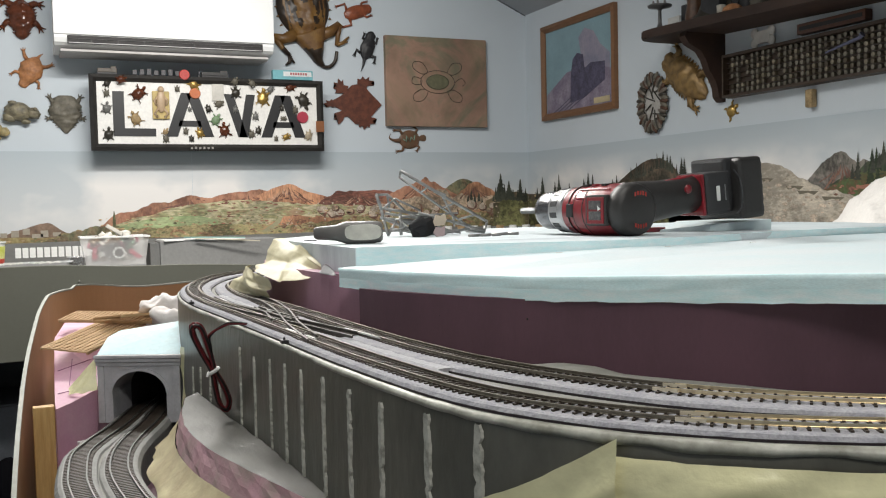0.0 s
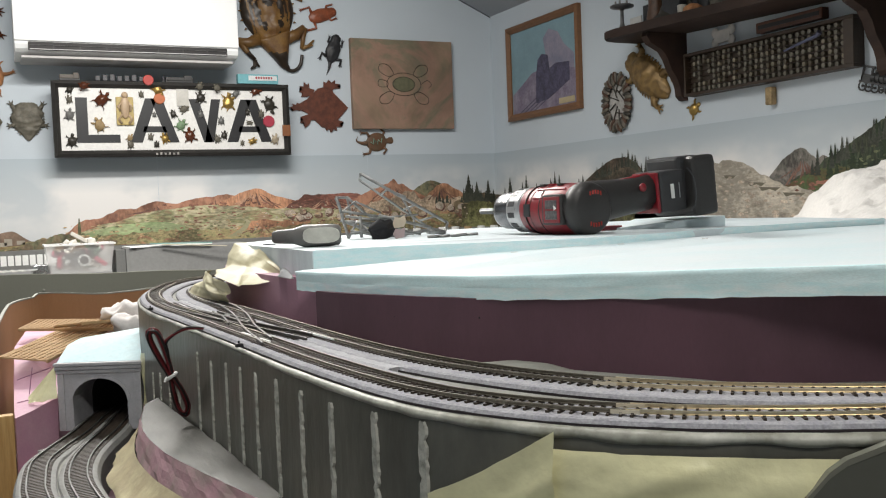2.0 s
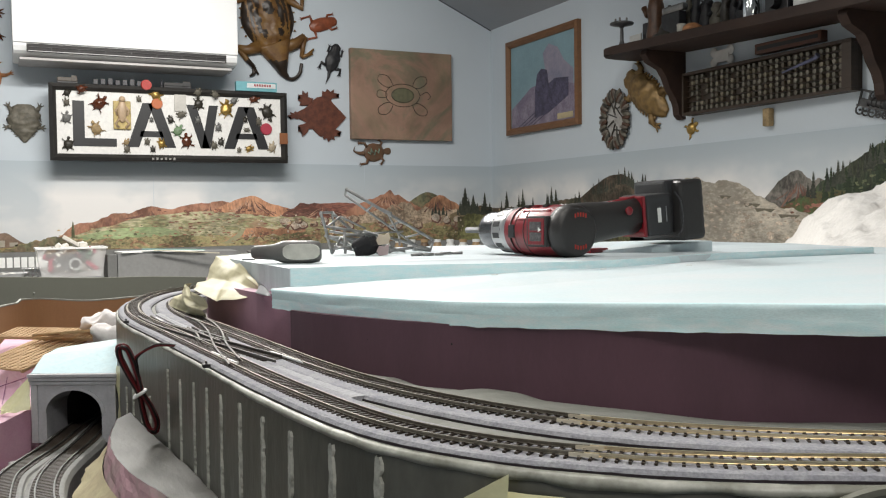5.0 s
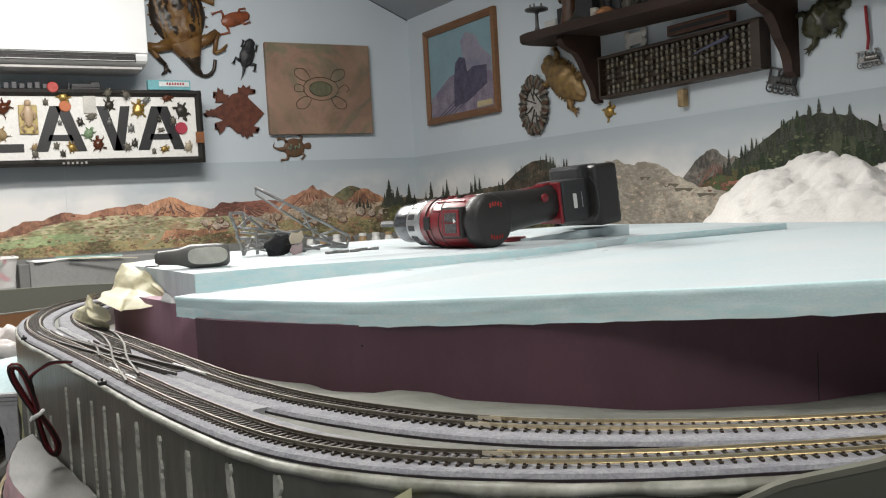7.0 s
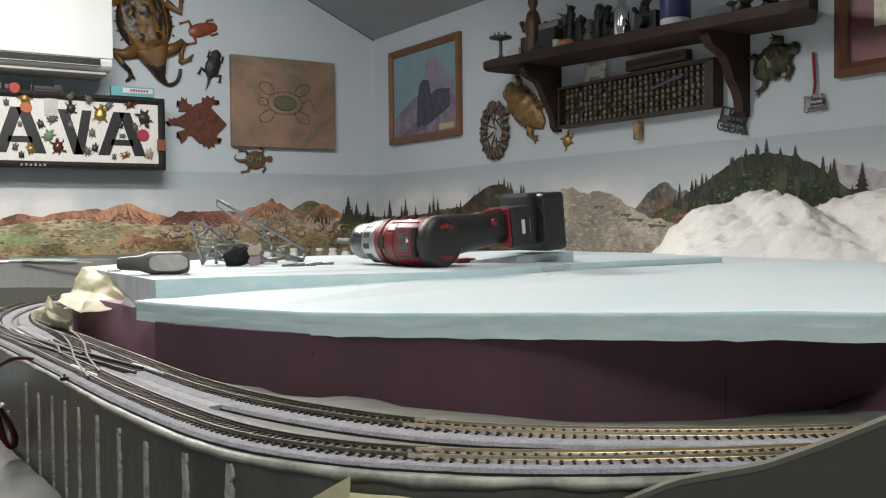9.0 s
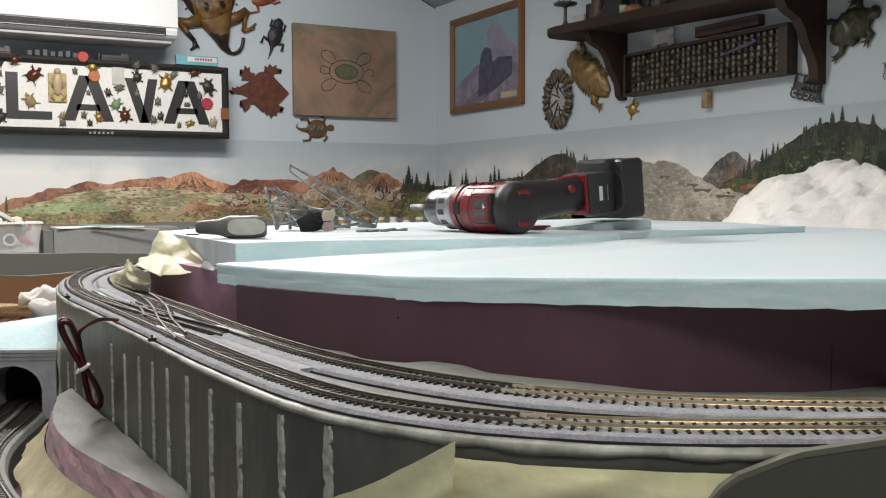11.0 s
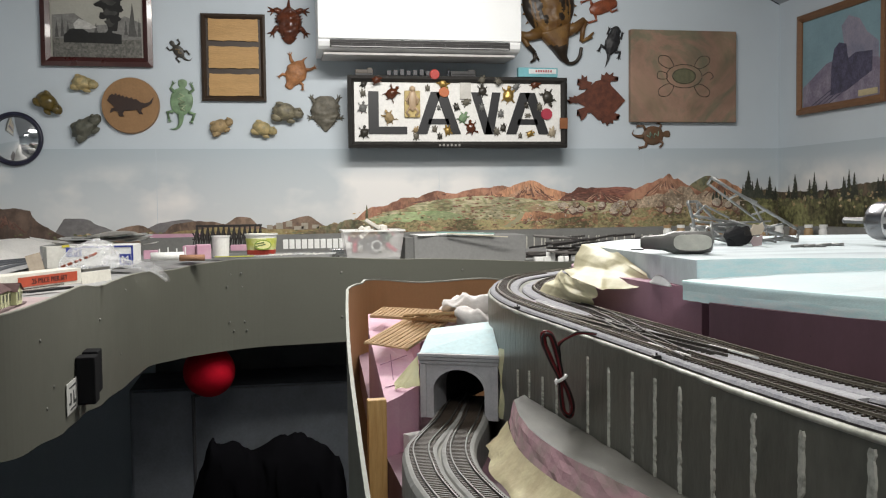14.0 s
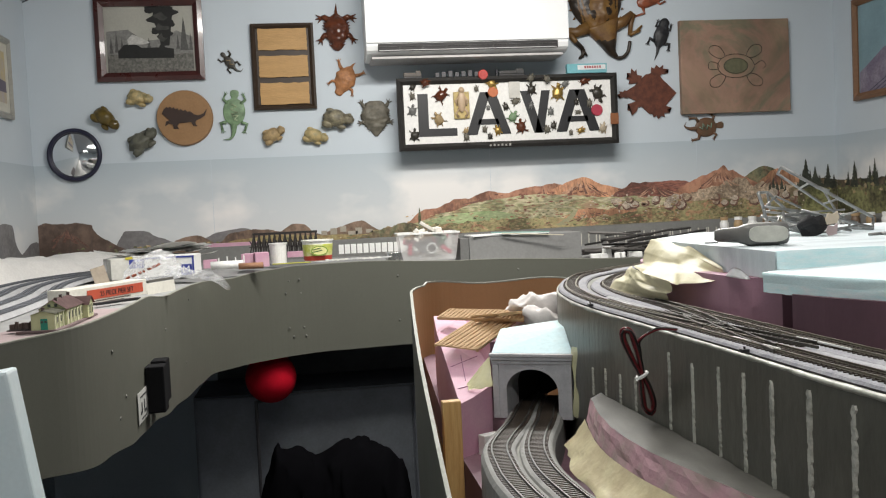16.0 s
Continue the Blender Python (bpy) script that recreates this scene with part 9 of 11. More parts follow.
bf = thing("back_layout_fascia", label="long curved olive fascia of the back layout with screw heads", category="fascia")
bm = bmesh.new()
strip(bm, fl_b, 0.0, 0.006, b_bot, b_top)
part("panel", bm, M_OLIVE, bf)
bm = bmesh.new()
strip(bm, fl_b, -0.0006, 0.0072, lambda p: b_top(p) - 0.001, b_top, 0.0012)
part("rim", bm, mat("worn_fascia_rim", (0.24, 0.24, 0.20), 0.6), bf, "worn paler top rim")
M_SCREW = mat("zinc_screw", (0.20, 0.20, 0.18), 0.45, metal=0.6)
for x, z in ((-0.228, 1.09), (-0.195, 1.092), (-0.239, 1.051), (-0.192, 1.048), (-0.233, 0.938), (-0.186, 0.935), (-0.22, 0.908), (-0.18, 0.907), (0.129, 1.085), (0.129, 0.938), (0.537, 1.084)):
    k = min(range(len(fl_b)), key=lambda i: abs(fl_b[i].x - x) + (5 if fl_b[i].y < 2.9 else 0))
    bm = bmesh.new()
    ball(bm, 0.0036, pose(x, fl_b[k].y - 0.0015, z), 8, 6, (1, 0.5, 1))
    part("screw", bm, M_SCREW, bf)
for y, z in ((2.30, 1.05), (1.80, 0.99), (1.72, 1.085), (1.75, 0.96), (2.62, 1.09), (2.55, 0.93)):
    k = min(range(len(fl_b)), key=lambda i: abs(fl_b[i].y - y) + (5 if fl_b[i].x > -0.35 else 0))
    bm = bmesh.new()
    ball(bm, 0.0036, pose(fl_b[k].x + 0.0008, y, z), 8, 6, (0.5, 1, 1))
    part("screw", bm, M_SCREW, bf)
bt = thing("back_benchwork", label="grey plastered benchwork top along the back wall", category="model railway")
bm = bmesh.new()
prism(bm, [*[Vector((p.x, p.y)) for p in offset(fl_b, 0.007)], Vector((2.2, 3.994)), Vector((XW + 0.006, 3.994)), Vector((XW + 0.006, 1.1))], 1.085, lambda p: b_top(Vector((p[0], p[1]))) - 0.012 if p[1] < 3.5 else 1.128)
part("top", bm, mat("grey_scenery_base", (0.26, 0.26, 0.26), 0.8, var=0.2, scale=6, bump=0.4, bscale=60, second=(0.36, 0.36, 0.35), mix_at=0.55), bt)
# raised grey bed along the wall
bm = bmesh.new()
sweep(bm, smooth_line([(-0.6, 3.90), (0.3, 3.88), (1.2, 3.88), (1.75, 3.84), (1.98, 3.62), (2.06, 3.3), (2.08, 2.6)], 0.03), [(-0.05, -0.05), (-0.05, 0.042), (0.05, 0.042), (0.05, -0.05)], lambda s: 1.142 + 0.018 * s)
part("raised_bed", bm, mat("dark_grey_bed", (0.20, 0.20, 0.19), 0.7, var=0.1, scale=20), bt, "dark grey raised track bed")
for k in range(34):
    x = 0.86 + k * 0.026
    part("pin", bm_box(-0.0022, 0.0022, -0.0022, 0.0022, 0, 0.050, 0.0004), mat("pale_pin", (0.55, 0.53, 0.47), 0.5) if k == 0 else bpy.data.materials["pale_pin"], bt, m=pose(x, 3.74 - 0.02 * (k % 3), 1.118))

# east benchwork
eb = thing("east_benchwork", label="grey benchwork top along the side wall", category="model railway")
bm = bmesh.new()
prism(bm, [Vector(v) for v in ((1.12, -0.6), (2.21, -0.6), (2.21, 3.10), (1.7, 3.10), (1.12, 2.2))], 1.15, lambda p: 1.200 - 0.03 * max(0, p[1] - 1.6))
part("top", bm, mat("grey_scenery_base_east", (0.30, 0.30, 0.29), 0.8, var=0.2, scale=6, bump=0.4, bscale=60), eb)
bm = bmesh.new()
RIDGE_H = [(0.2, 0.14), (0.6, 0.13), (0.9, 0.15), (1.11, 0.168), (1.16, 0.163), (1.21, 0.150), (1.265, 0.118), (1.32, 0.145), (1.37, 0.174), (1.44, 0.174), (1.50, 0.148), (1.56, 0.146), (1.60, 0.140), (1.68, 0.096), (1.74, 0.038), (1.79, 0.0)]


def mountain(u, v):
    """White plaster slopes: a crest line, broad faces with creases, and the weave of the cloth."""
    y, x = 0.05 + 2.05 * u, 1.46 + 0.72 * v
    along = y + 0.95 * (1.863 - x)
    foot = min(1.0, max(0.0, (x - 1.46) * 8)) * max(0.0, min(1.0, (1.81 - along) * 9))
    crest = interp(RIDGE_H, along + 0.03 * math.sin(x * 9)) * math.sin(min(1, max(0, (x - 1.46) / 0.50)) * math.pi * 0.62) ** 0.8
    rough = 0.014 * fbm(x * 7, y * 7, 1) + 0.0030 * fbm(x * 26, y * 26, 2) - 0.020 * abs(fbm(x * 9 + 3, y * 9, 6)) + 0.004 - 0.008 * abs(fbm(x * 30 + 1, y * 30, 8)) + 0.0022 * fbm(x * 80, y * 80, 4)
    return (x, y, 1.196 + crest + 0.004 * foot + rough * foot)


sheet(bm, 300, 120, mountain)
tagged(part("plaster_mountain", bm, mat("white_plaster_cloth_rock", (0.86, 0.835, 0.80), 0.92, var=0.05, scale=20, bump=1.0, bscale=150, fine=0.07), smooth=True), "white plaster-cloth mountain range by the side wall", "plaster mountain")
bm = bmesh.new()
prism(bm, [Vector(v) for v in ((2.02, 1.62), (2.10, 1.62), (2.10, 1.70), (2.03, 1.72))], 1.19, lambda p: 1.235 - 0.3 * abs(p[1] - 1.66))
tagged(part("tan_rock", bm, M_ROCK), "small tan rock chip on the benchwork", "rock")
# foam-coloured strip and dark track at the rear of the slabs
bm = bmesh.new()
prism(bm, [Vector(v) for v in ((0.99, 0.55), (1.14, 0.50), (1.18, 1.0), (1.03, 0.97))], 1.198, 1.2545)
tagged(part("foam_offcut", bm, M_CYAN), "cyan foam offcut beyond the big slab", "foam board")
bm = bmesh.new()
sweep(bm, smooth_line([(1.25, -0.2), (1.30, 0.4), (1.36, 1.0), (1.42, 1.5)], 0.03), [(-0.02, 0), (-0.02, 0.010), (0.02, 0.010), (0.02, 0)], 1.20)
tagged(part("side_track_bed", bm, M_TIE), "brown track bed in front of the plaster mountain", "track bed")

# west yard: four curving tracks
M_YARDTIE = mat("slate_yard_ties", (0.075, 0.08, 0.09), 0.8, var=0.3, scale=60)
M_YARDRAIL = mat("dull_yard_rail", (0.17, 0.18, 0.20), 0.5, metal=0.3)
for k in range(4):
    o = k * 0.068
    ctrl = [(-1.02 + o * 1.1, 1.1), (-0.965 + o, 1.5), (-0.93 + o * 0.95, 1.9), (-0.94 + o * 0.9, 2.3), (-0.985 + o * 0.85, 2.65), (-0.96 + o * 0.75, 2.95), (-0.85 + o * 0.5, 3.2 - o * 0.4), (-0.62, 3.36 - o * 0.55)]
    line = smooth_line(ctrl, 0.02)
    tr = thing("yard_track", label="dark yard track on pale grey roadbed", category="model track", group="yard tracks")
    bm = bmesh.new()
    sweep(bm, line, [(-0.022, 0), (-0.018, 0.010), (0.018, 0.010), (0.022, 0)], 1.137)
    part("roadbed", bm, mat("pale_grey_roadbed", (0.42, 0.42, 0.43), 0.85) if k == 0 else bpy.data.materials["pale_grey_roadbed"], tr)
    for s in (-0.006, 0.006):
        bm = bmesh.new()
        sweep(bm, offset(line, s), [(-0.0012, 0), (-0.0012, 0.0025), (0.0012, 0.0025), (0.0012, 0)], 1.1485)
        part("rail", bm, M_YARDRAIL, tr)
    bm = bmesh.new()
    sweep(bm, line, [(-0.0145, 0), (-0.0145, 0.0012), (0.0145, 0.0012), (0.0145, 0)], 1.1472)
    tagged(part("tie_strip", bm, M_YARDTIE, tr, "dark strip of ties"), kind="stuff")
# plaster hills along the west side
bm = bmesh.new()
sheet(bm, 70, 24, lambda u, v: (lambda y, x: (x, y, 1.12 + interp([(1.6, 0.105), (3.0, 0.140), (3.25, 0.122), (3.55, 0.078), (3.8, 0.095)], y) * math.sin(v * math.pi * 0.95 + 0.15) * min(1, (3.93 - y) * 8 + 0.2) * (0.8 + 0.3 * fbm(y * 4, x * 4)) + 0.010 * fbm(x * 22, y * 22, 4)))(1.6 + 2.3 * u, -1.243 + 0.20 * v + 0.23 * max(0, u - 0.7) * v * 4.5))
tagged(part("plaster_hill", bm, bpy.data.materials["white_plaster_cloth_rock"], smooth=True), "low white plaster hills behind the yard tracks", "plaster hill")
bm = bmesh.new()
prism(bm, [Vector(v) for v in ((-0.59, 3.862), (-0.36, 3.858), (-0.36, 3.90), (-0.59, 3.905))], 1.1835, 1.198)
tagged(part("pink_foam_strip", bm, M_PINK), "pink foam strip lying on the raised track bed", "foam board")

# model station: low end, gabled hall and a cross gable
st = thing("model_station", (-0.543, 1.560, 1.1475), 89, "cream-green model station with teal door and mauve roof", "model building")
M_CREAM = mat("cream_green_walls", (0.50, 0.52, 0.30), 0.7, var=0.12, scale=60)
M_PILASTER = mat("pale_cream_trim", (0.66, 0.66, 0.46), 0.6, var=0.06, scale=60)
M_DOOR = mat("teal_doors", (0.02, 0.24, 0.17), 0.6)
M_PANE = mat("dark_window_pane", (0.05, 0.06, 0.05), 0.3)
M_ROOFM = mat("mauve_roof", (0.20, 0.115, 0.11), 0.8, var=0.2, scale=90)
M_ROOFO = mat("olive_slate_roof", (0.17, 0.165, 0.12), 0.8, var=0.2, scale=90)
part("platform", bm_box(-0.008, 0.300, -0.013, 0.075, -0.004, 0.0008, 0.0006), mat("dark_mauve_platform", (0.17, 0.12, 0.12), 0.8), st)


def house(x0, x1, y0, y1, h, roof, material, along=True):
    """One block of the station: walls with gables and a thin overhanging roof."""
    bm = bmesh.new()
    ends = [(x0, y0), (x1, y0), (x1, y1), (x0, y1)]
    b = [bm.verts.new((x, y, 0.0008)) for x, y in ends]
    t = [bm.verts.new((x, y, h)) for x, y in ends]
    xm, ym = (x0 + x1) / 2, (y0 + y1) / 2
    r = [bm.verts.new((x0, ym, h + roof)), bm.verts.new((x1, ym, h + roof))] if along else [bm.verts.new((xm, y0, h + roof)), bm.verts.new((xm, y1, h + roof))]
    for i in range(4):
        bm.faces.new((b[i], b[(i + 1) % 4], t[(i + 1) % 4], t[i]))
    for f in (((t[3], t[0], r[0]), (t[1], t[2], r[1])) if along else ((t[0], t[1], r[0]), (t[2], t[3], r[1]))):
        bm.faces.new(f)
    part("wall", bm, M_CREAM, st)
    o = 0.004
    for s in (-1, 1):
        bm = bmesh.new()
        if along:
            e = (y0 if s < 0 else y1) + s * o
            k = h - roof * o / (abs(y1 - y0) / 2)
            q = [(x0 - o, e, k), (x1 + o, e, k), (x1 + o, ym, h + roof), (x0 - o, ym, h + roof)]
        else:
            e = (x0 if s < 0 else x1) + s * o
            k = h - roof * o / (abs(x1 - x0) / 2)
            q = [(e, y0 - o, k), (e, y1 + o, k), (xm, y1 + o, h + roof), (xm, y0 - o, h + roof)]
        bm.faces.new([bm.verts.new(v) for v in q])
        for v in bm.verts:
            v.co.z += 0.0012
        solid(bm, 0.0010)
        part("roof", bm, material, st)


house(0.000, 0.075, 0.000, 0.046, 0.033, 0.006, M_ROOFO)
house(0.075, 0.205, -0.004, 0.052, 0.036, 0.019, M_ROOFM)
house(0.205, 0.252, -0.016, 0.060, 0.032, 0.016, M_ROOFM, False)


def station_window(x, y, z0, z1, w):
    o = part("window", bm_box(x - w, x + w, y - 0.0012, y - 0.0002, z0, z1), M_PILASTER, st)
    part("pane", bm_box(x - w * 0.6, x + w * 0.6, y - 0.0018, y - 0.0013, z0 + 0.002, z1 - 0.002), M_PANE, o)


for x in (0.020, 0.046):
    station_window(x, 0.0, 0.011, 0.027, 0.0055)
for x in (0.092, 0.118, 0.144, 0.170, 0.194):
    station_window(x, -0.004, 0.010, 0.030, 0.0055)
for x in (0.219, 0.238):
    station_window(x, -0.016, 0.008, 0.032, 0.0045)
for x, y in ((0.003, 0.0), (0.033, 0.0), (0.062, 0.0), (0.081, -0.004), (0.105, -0.004), (0.131, -0.004), (0.157, -0.004), (0.183, -0.004)):
    part("pilaster", bm_box(x - 0.002, x + 0.002, y - 0.002, y - 0.0002, 0.001, 0.031), M_PILASTER, st)
d = part("door", bm_box(-0.0014, -0.0002, 0.013, 0.027, 0.001, 0.024), M_DOOR, st)
for y in (0.0165, 0.0235):
    part("pane", bm_box(-0.0020, -0.0015, y - 0.0022, y + 0.0022, 0.015, 0.020), M_PANE, d)
for y in (0.016, 0.030):
    part("gable_window", bm_box(0.0735, 0.0748, y - 0.003, y + 0.003, 0.041, 0.047), M_PANE, st)
for x, y, z in ((0.090, 0.020, 0.051), (0.140, 0.024, 0.053), (0.198, 0.024, 0.053), (0.030, 0.030, 0.036)):
    part("chimney", bm_box(x - 0.003, x + 0.003, y - 0.003, y + 0.003, z - 0.006, z + 0.009, 0.0004), mat("dark_brick_chimney", (0.10, 0.07, 0.06), 0.8), st)
st.scale = (0.76, 0.76, 0.76)
cbs = thing("crate_base", (-0.590, 1.575, 1.1475), -14, "flat dark base plate beside the station", "scenery base")
part("plate", bm_box(-0.027, 0.020, -0.010, 0.010, 0, 0.002), mat("dark_brown_plate", (0.06, 0.045, 0.045), 0.8), cbs)
random.seed(77)
for k in range(7):
    o = thing("platform_crate", (-0.612 + 0.0062 * k, 1.580 - 0.0017 * k + 0.004 * (k % 2), 1.1496), 20 * k, "tiny brown and grey crate beside the station", "crate", "platform crates")
    w = random.uniform(0.0025, 0.0038)
    part("crate", bm_box(-w, w, -w, w, 0, random.uniform(0.006, 0.013), 0.0005), mat("dark_brown_crate", (0.10, 0.07, 0.06), 0.7, var=0.3, scale=200) if k == 0 else bpy.data.materials["dark_brown_crate"], o)
bm = bmesh.new()
prism(bm, [Vector(v) for v in ((-0.66, 1.30), (-0.612, 1.33), (-0.565, 1.45), (-0.524, 1.56), (-0.508, 1.72), (-0.504, 1.90), (-0.56, 1.92), (-0.64, 1.60))], 1.128, 1.1434)
tagged(part("pink_scenery_pad", bm, mat("pinkish_plaster", (0.40, 0.31, 0.31), 0.85)), "pinkish plaster pad under the station", "scenery base")
rc = thing("red_freight_car", (-0.845, 2.02, 1.150), 80, "tiny red freight car on the yard track", "model car")
part("body", bm_box(-0.035, 0.035, -0.012, 0.012, 0.004, 0.026, 0.001), mat("freight_red", (0.35, 0.04, 0.03), 0.5), rc)
part("wheels_frame", bm_box(-0.03, 0.03, -0.008, 0.008, 0, 0.004), M_BLACK, rc)


def font_mesh(text, size, depth, name, material, parent, m):
    cu = bpy.data.curves.new(name, "FONT")
    cu.body, cu.size, cu.extrude, cu.align_x, cu.align_y = text, size, depth, "CENTER", "CENTER"
    tmp = bpy.data.objects.new(name, cu)
    scene.collection.objects.link(tmp)
    dg = bpy.context.evaluated_depsgraph_get()
    me = bpy.data.meshes.new_from_object(tmp.evaluated_get(dg))
    bpy.data.objects.remove(tmp)
    me.materials.clear()
    me.materials.append(material)
    ob = new(name, me)
    ob.matrix_basis = m
    ob.parent = parent
    return ob


# boxes, bag and tubs on the back benchwork
pb = thing("pier_set_box", (-0.612, 2.055, 1.141), 65, "long white box with a red printed side panel", "box")
part("carton", bm_box(-0.055, 0.212, 0, 0.050, 0, 0.035, 0.001), mat("off_white_card", (0.66, 0.64, 0.57), 0.7), pb)
part("red_panel", bm_box(0.004, 0.196, -0.0012, -0.0002, 0.008, 0.0285), mat("red_orange_print", (0.46, 0.075, 0.035), 0.6), pb, "red-orange printed panel")
font_mesh("25 PIECE PIER SET", 0.0150, 0.0003, "lettering", mat("dark_print", (0.05, 0.02, 0.02), 0.6), pb, pose(0.103, -0.0016, 0.0175, 90, 0, 0))
part("fine_print", bm_box(0.020, 0.150, -0.0010, -0.0003, 0.0035, 0.0050), bpy.data.materials["dark_print"], pb, "thin line of small print")
part("end_flap", bm_box(0, 0.110, -0.001, 0.0002, -0.003, 0.0235), bpy.data.materials["off_white_card"], pb, "open white end flap", m=pose(0.2135, 0.001, 0, -6, 0, -1))
bs = thing("black_strip", (-0.590, 2.020, 1.1415), 50, "black plastic strip lying before the long box", "strip")
part("strip", bm_box(0, 0.112, -0.012, 0.004, 0, 0.005, 0.0005), M_BLACK, bs)
bs = thing("dark_rod", (-0.523, 2.262, 1.1650), 66, "short dark rod lying on the open box", "rod")
part("rod", bm_box(0, 0.105, -0.003, 0.003, 0, 0.006, 0.0008), mat("dark_grey_rod", (0.10, 0.095, 0.085), 0.6), bs)
bb = thing("blue_bordered_box", (-0.588, 2.93, 1.140), -4, "white box with a blue border and blue corner square", "box")
part("carton", bm_box(-0.11, 0.099, -0.05, 0.05, 0, 0.060, 0.001), M_WHITE, bb)
M_BLUE = mat("royal_blue_print", (0.03, 0.05, 0.30), 0.5)
for q in ((-0.105, 0.097, 0.053, 0.058), (0.0915, 0.097, 0.004, 0.058), (0.058, 0.090, 0.001, 0.033)):
    part("print_bar", bm_box(q[0], q[1], -0.0512, -0.0502, q[2], q[3]), M_BLUE, bb)
font_mesh("M", 0.030, 0.0004, "white_letter", M_WHITE, bb, pose(0.074, -0.0517, 0.017, 90, 0, 0))
yb_ = thing("picture_box", (-0.70, 2.86, 1.140), 20, "open white box with a blue and yellow corner print", "box")
part("carton", bm_box(-0.035, 0.06, -0.04, 0.04, 0, 0.060, 0.001), mat("grey_white_card", (0.64, 0.63, 0.58), 0.7), yb_)
part("print_panel", bm_box(0.016, 0.058, -0.0412, -0.0402, 0.030, 0.056), M_BLUE, yb_)
font_mesh("M", 0.026, 0.0004, "white_letter", M_WHITE, yb_, pose(0.042, -0.0416, 0.042, 90, 0, 0))
part("yellow_edge", bm_box(0.012, 0.032, -0.0418, -0.0404, 0.0555, 0.0625), mat("yellow_print", (0.55, 0.47, 0.04), 0.5), yb_, m=pose(0, 0, 0, 0, -6, 0))
part("flap", bm_box(-0.080, -0.040, -0.043, -0.0415, 0, 0.052), mat("brown_card", (0.44, 0.37, 0.29), 0.8), yb_, "tan open flap", m=pose(0, 0, 0, -8, -14, 0))
ppr = thing("paper_heap", (-0.66, 3.20, 1.150), 0, "heap of loose grey and white papers and plans", "paper")
M_PAPERS = [mat("loose_paper", c, 0.7, var=0.15, scale=25) for c in ((0.74, 0.74, 0.71), (0.58, 0.58, 0.57), (0.66, 0.67, 0.67), (0.80, 0.79, 0.76))]
part("stack", bm_box(-0.15, 0.13, -0.07, 0.07, -0.012, 0.040, 0.002), M_PAPERS[1], ppr, "thick grey stack of plans")
random.seed(41)
for k in range(13):
    bm = bmesh.new()
    a, b, c = random.uniform(0.05, 0.12), random.uniform(0.03, 0.06), random.uniform(-0.012, 0.012)
    sheet(bm, 8, 4, lambda u, v: ((u - 0.5) * 2 * a, (v - 0.5) * 2 * b, c * math.sin(u * 3.1) + 0.005 * fbm(u * 3, v * 3, k)))
    solid(bm, 0.0008)
    part("sheet", bm, M_PAPERS[k % 4], ppr, m=pose(random.uniform(-0.10, 0.14), random.uniform(-0.05, 0.04), 0.044 + 0.0022 * k, random.uniform(-10, 6), random.uniform(-6, 6), random.uniform(-30, 30)))
bag = thing("plastic_bag", label="crumpled clear plastic bag with small red parts", category="plastic bag")
bm = bmesh.new()
vs = ball(bm, 0.064, pose(-0.570, 2.63, 1.172, 0, 0, 25), 34, 24, (1.12, 0.8, 0.64))
for v in vs:
    d = v.co - Vector((-0.570, 2.63, 1.172))
    v.co.z += 0.016 * max(0.0, 1 - math.hypot(d.x - 0.012, d.y) / 0.045) * (1 if d.z > 0 else 0)
    v.co += Vector((1, 0.4, 0.8)) * 0.018 * fbm(v.co.x * 20, v.co.y * 20, v.co.z * 20, 4) + Vector((0.3, 0, 1)) * 0.010 * fbm(v.co.x * 55, v.co.y * 55, v.co.z * 55)
    v.co.z = max(1.142, v.co.z)
# twisted tail over the edge of the fascia
tail = [Vector(v) for v in ((-0.535, 2.62, 1.168), (-0.490, 2.66, 1.160), (-0.458, 2.70, 1.150), (-0.432, 2.745, 1.142), (-0.408, 2.80, 1.120), (-0.394, 2.85, 1.096))]


def tail_at(u, v):
    a = u * (len(tail) - 1)
    i = min(int(a), len(tail) - 2)
    p = tail[i].lerp(tail[i + 1], a - i)
    r = interp([(0, 0.022), (0.35, 0.014), (0.7, 0.018), (1.0, 0.010)], u) * (1 + 0.55 * fbm(u * 9, math.cos(v * 6.283) * 1.5, math.sin(v * 6.283) * 1.5))
    return (p.x + 0.45 * r * math.cos(v * 6.283), p.y - 0.45 * r * math.cos(v * 6.283), p.z + 0.75 * r * math.sin(v * 6.283))


sheet(bm, 40, 18, tail_at)
clear = mat("clear_crinkled_film", (0.88, 0.89, 0.90), 0.16, var=0.0, bump=0.6, bscale=60, trans=0.6, alpha=0.40, fine=0.0)
part("film", bm, clear, bag, smooth=False).visible_shadow = False
bm = bmesh.new()
for k in range(7):
    box(bm, -0.006, 0.006, -0.003, 0.003, 0, 0.005, pose(-0.625 + 0.013 * k, 2.57 + 0.010 * (k % 3), 1.158 + 0.005 * k, 20, 10 * k - 30, 35 * k))
part("red_bit", bm, mat("red_brown_parts", (0.25, 0.06, 0.03), 0.5), bag, "small red and brown parts")


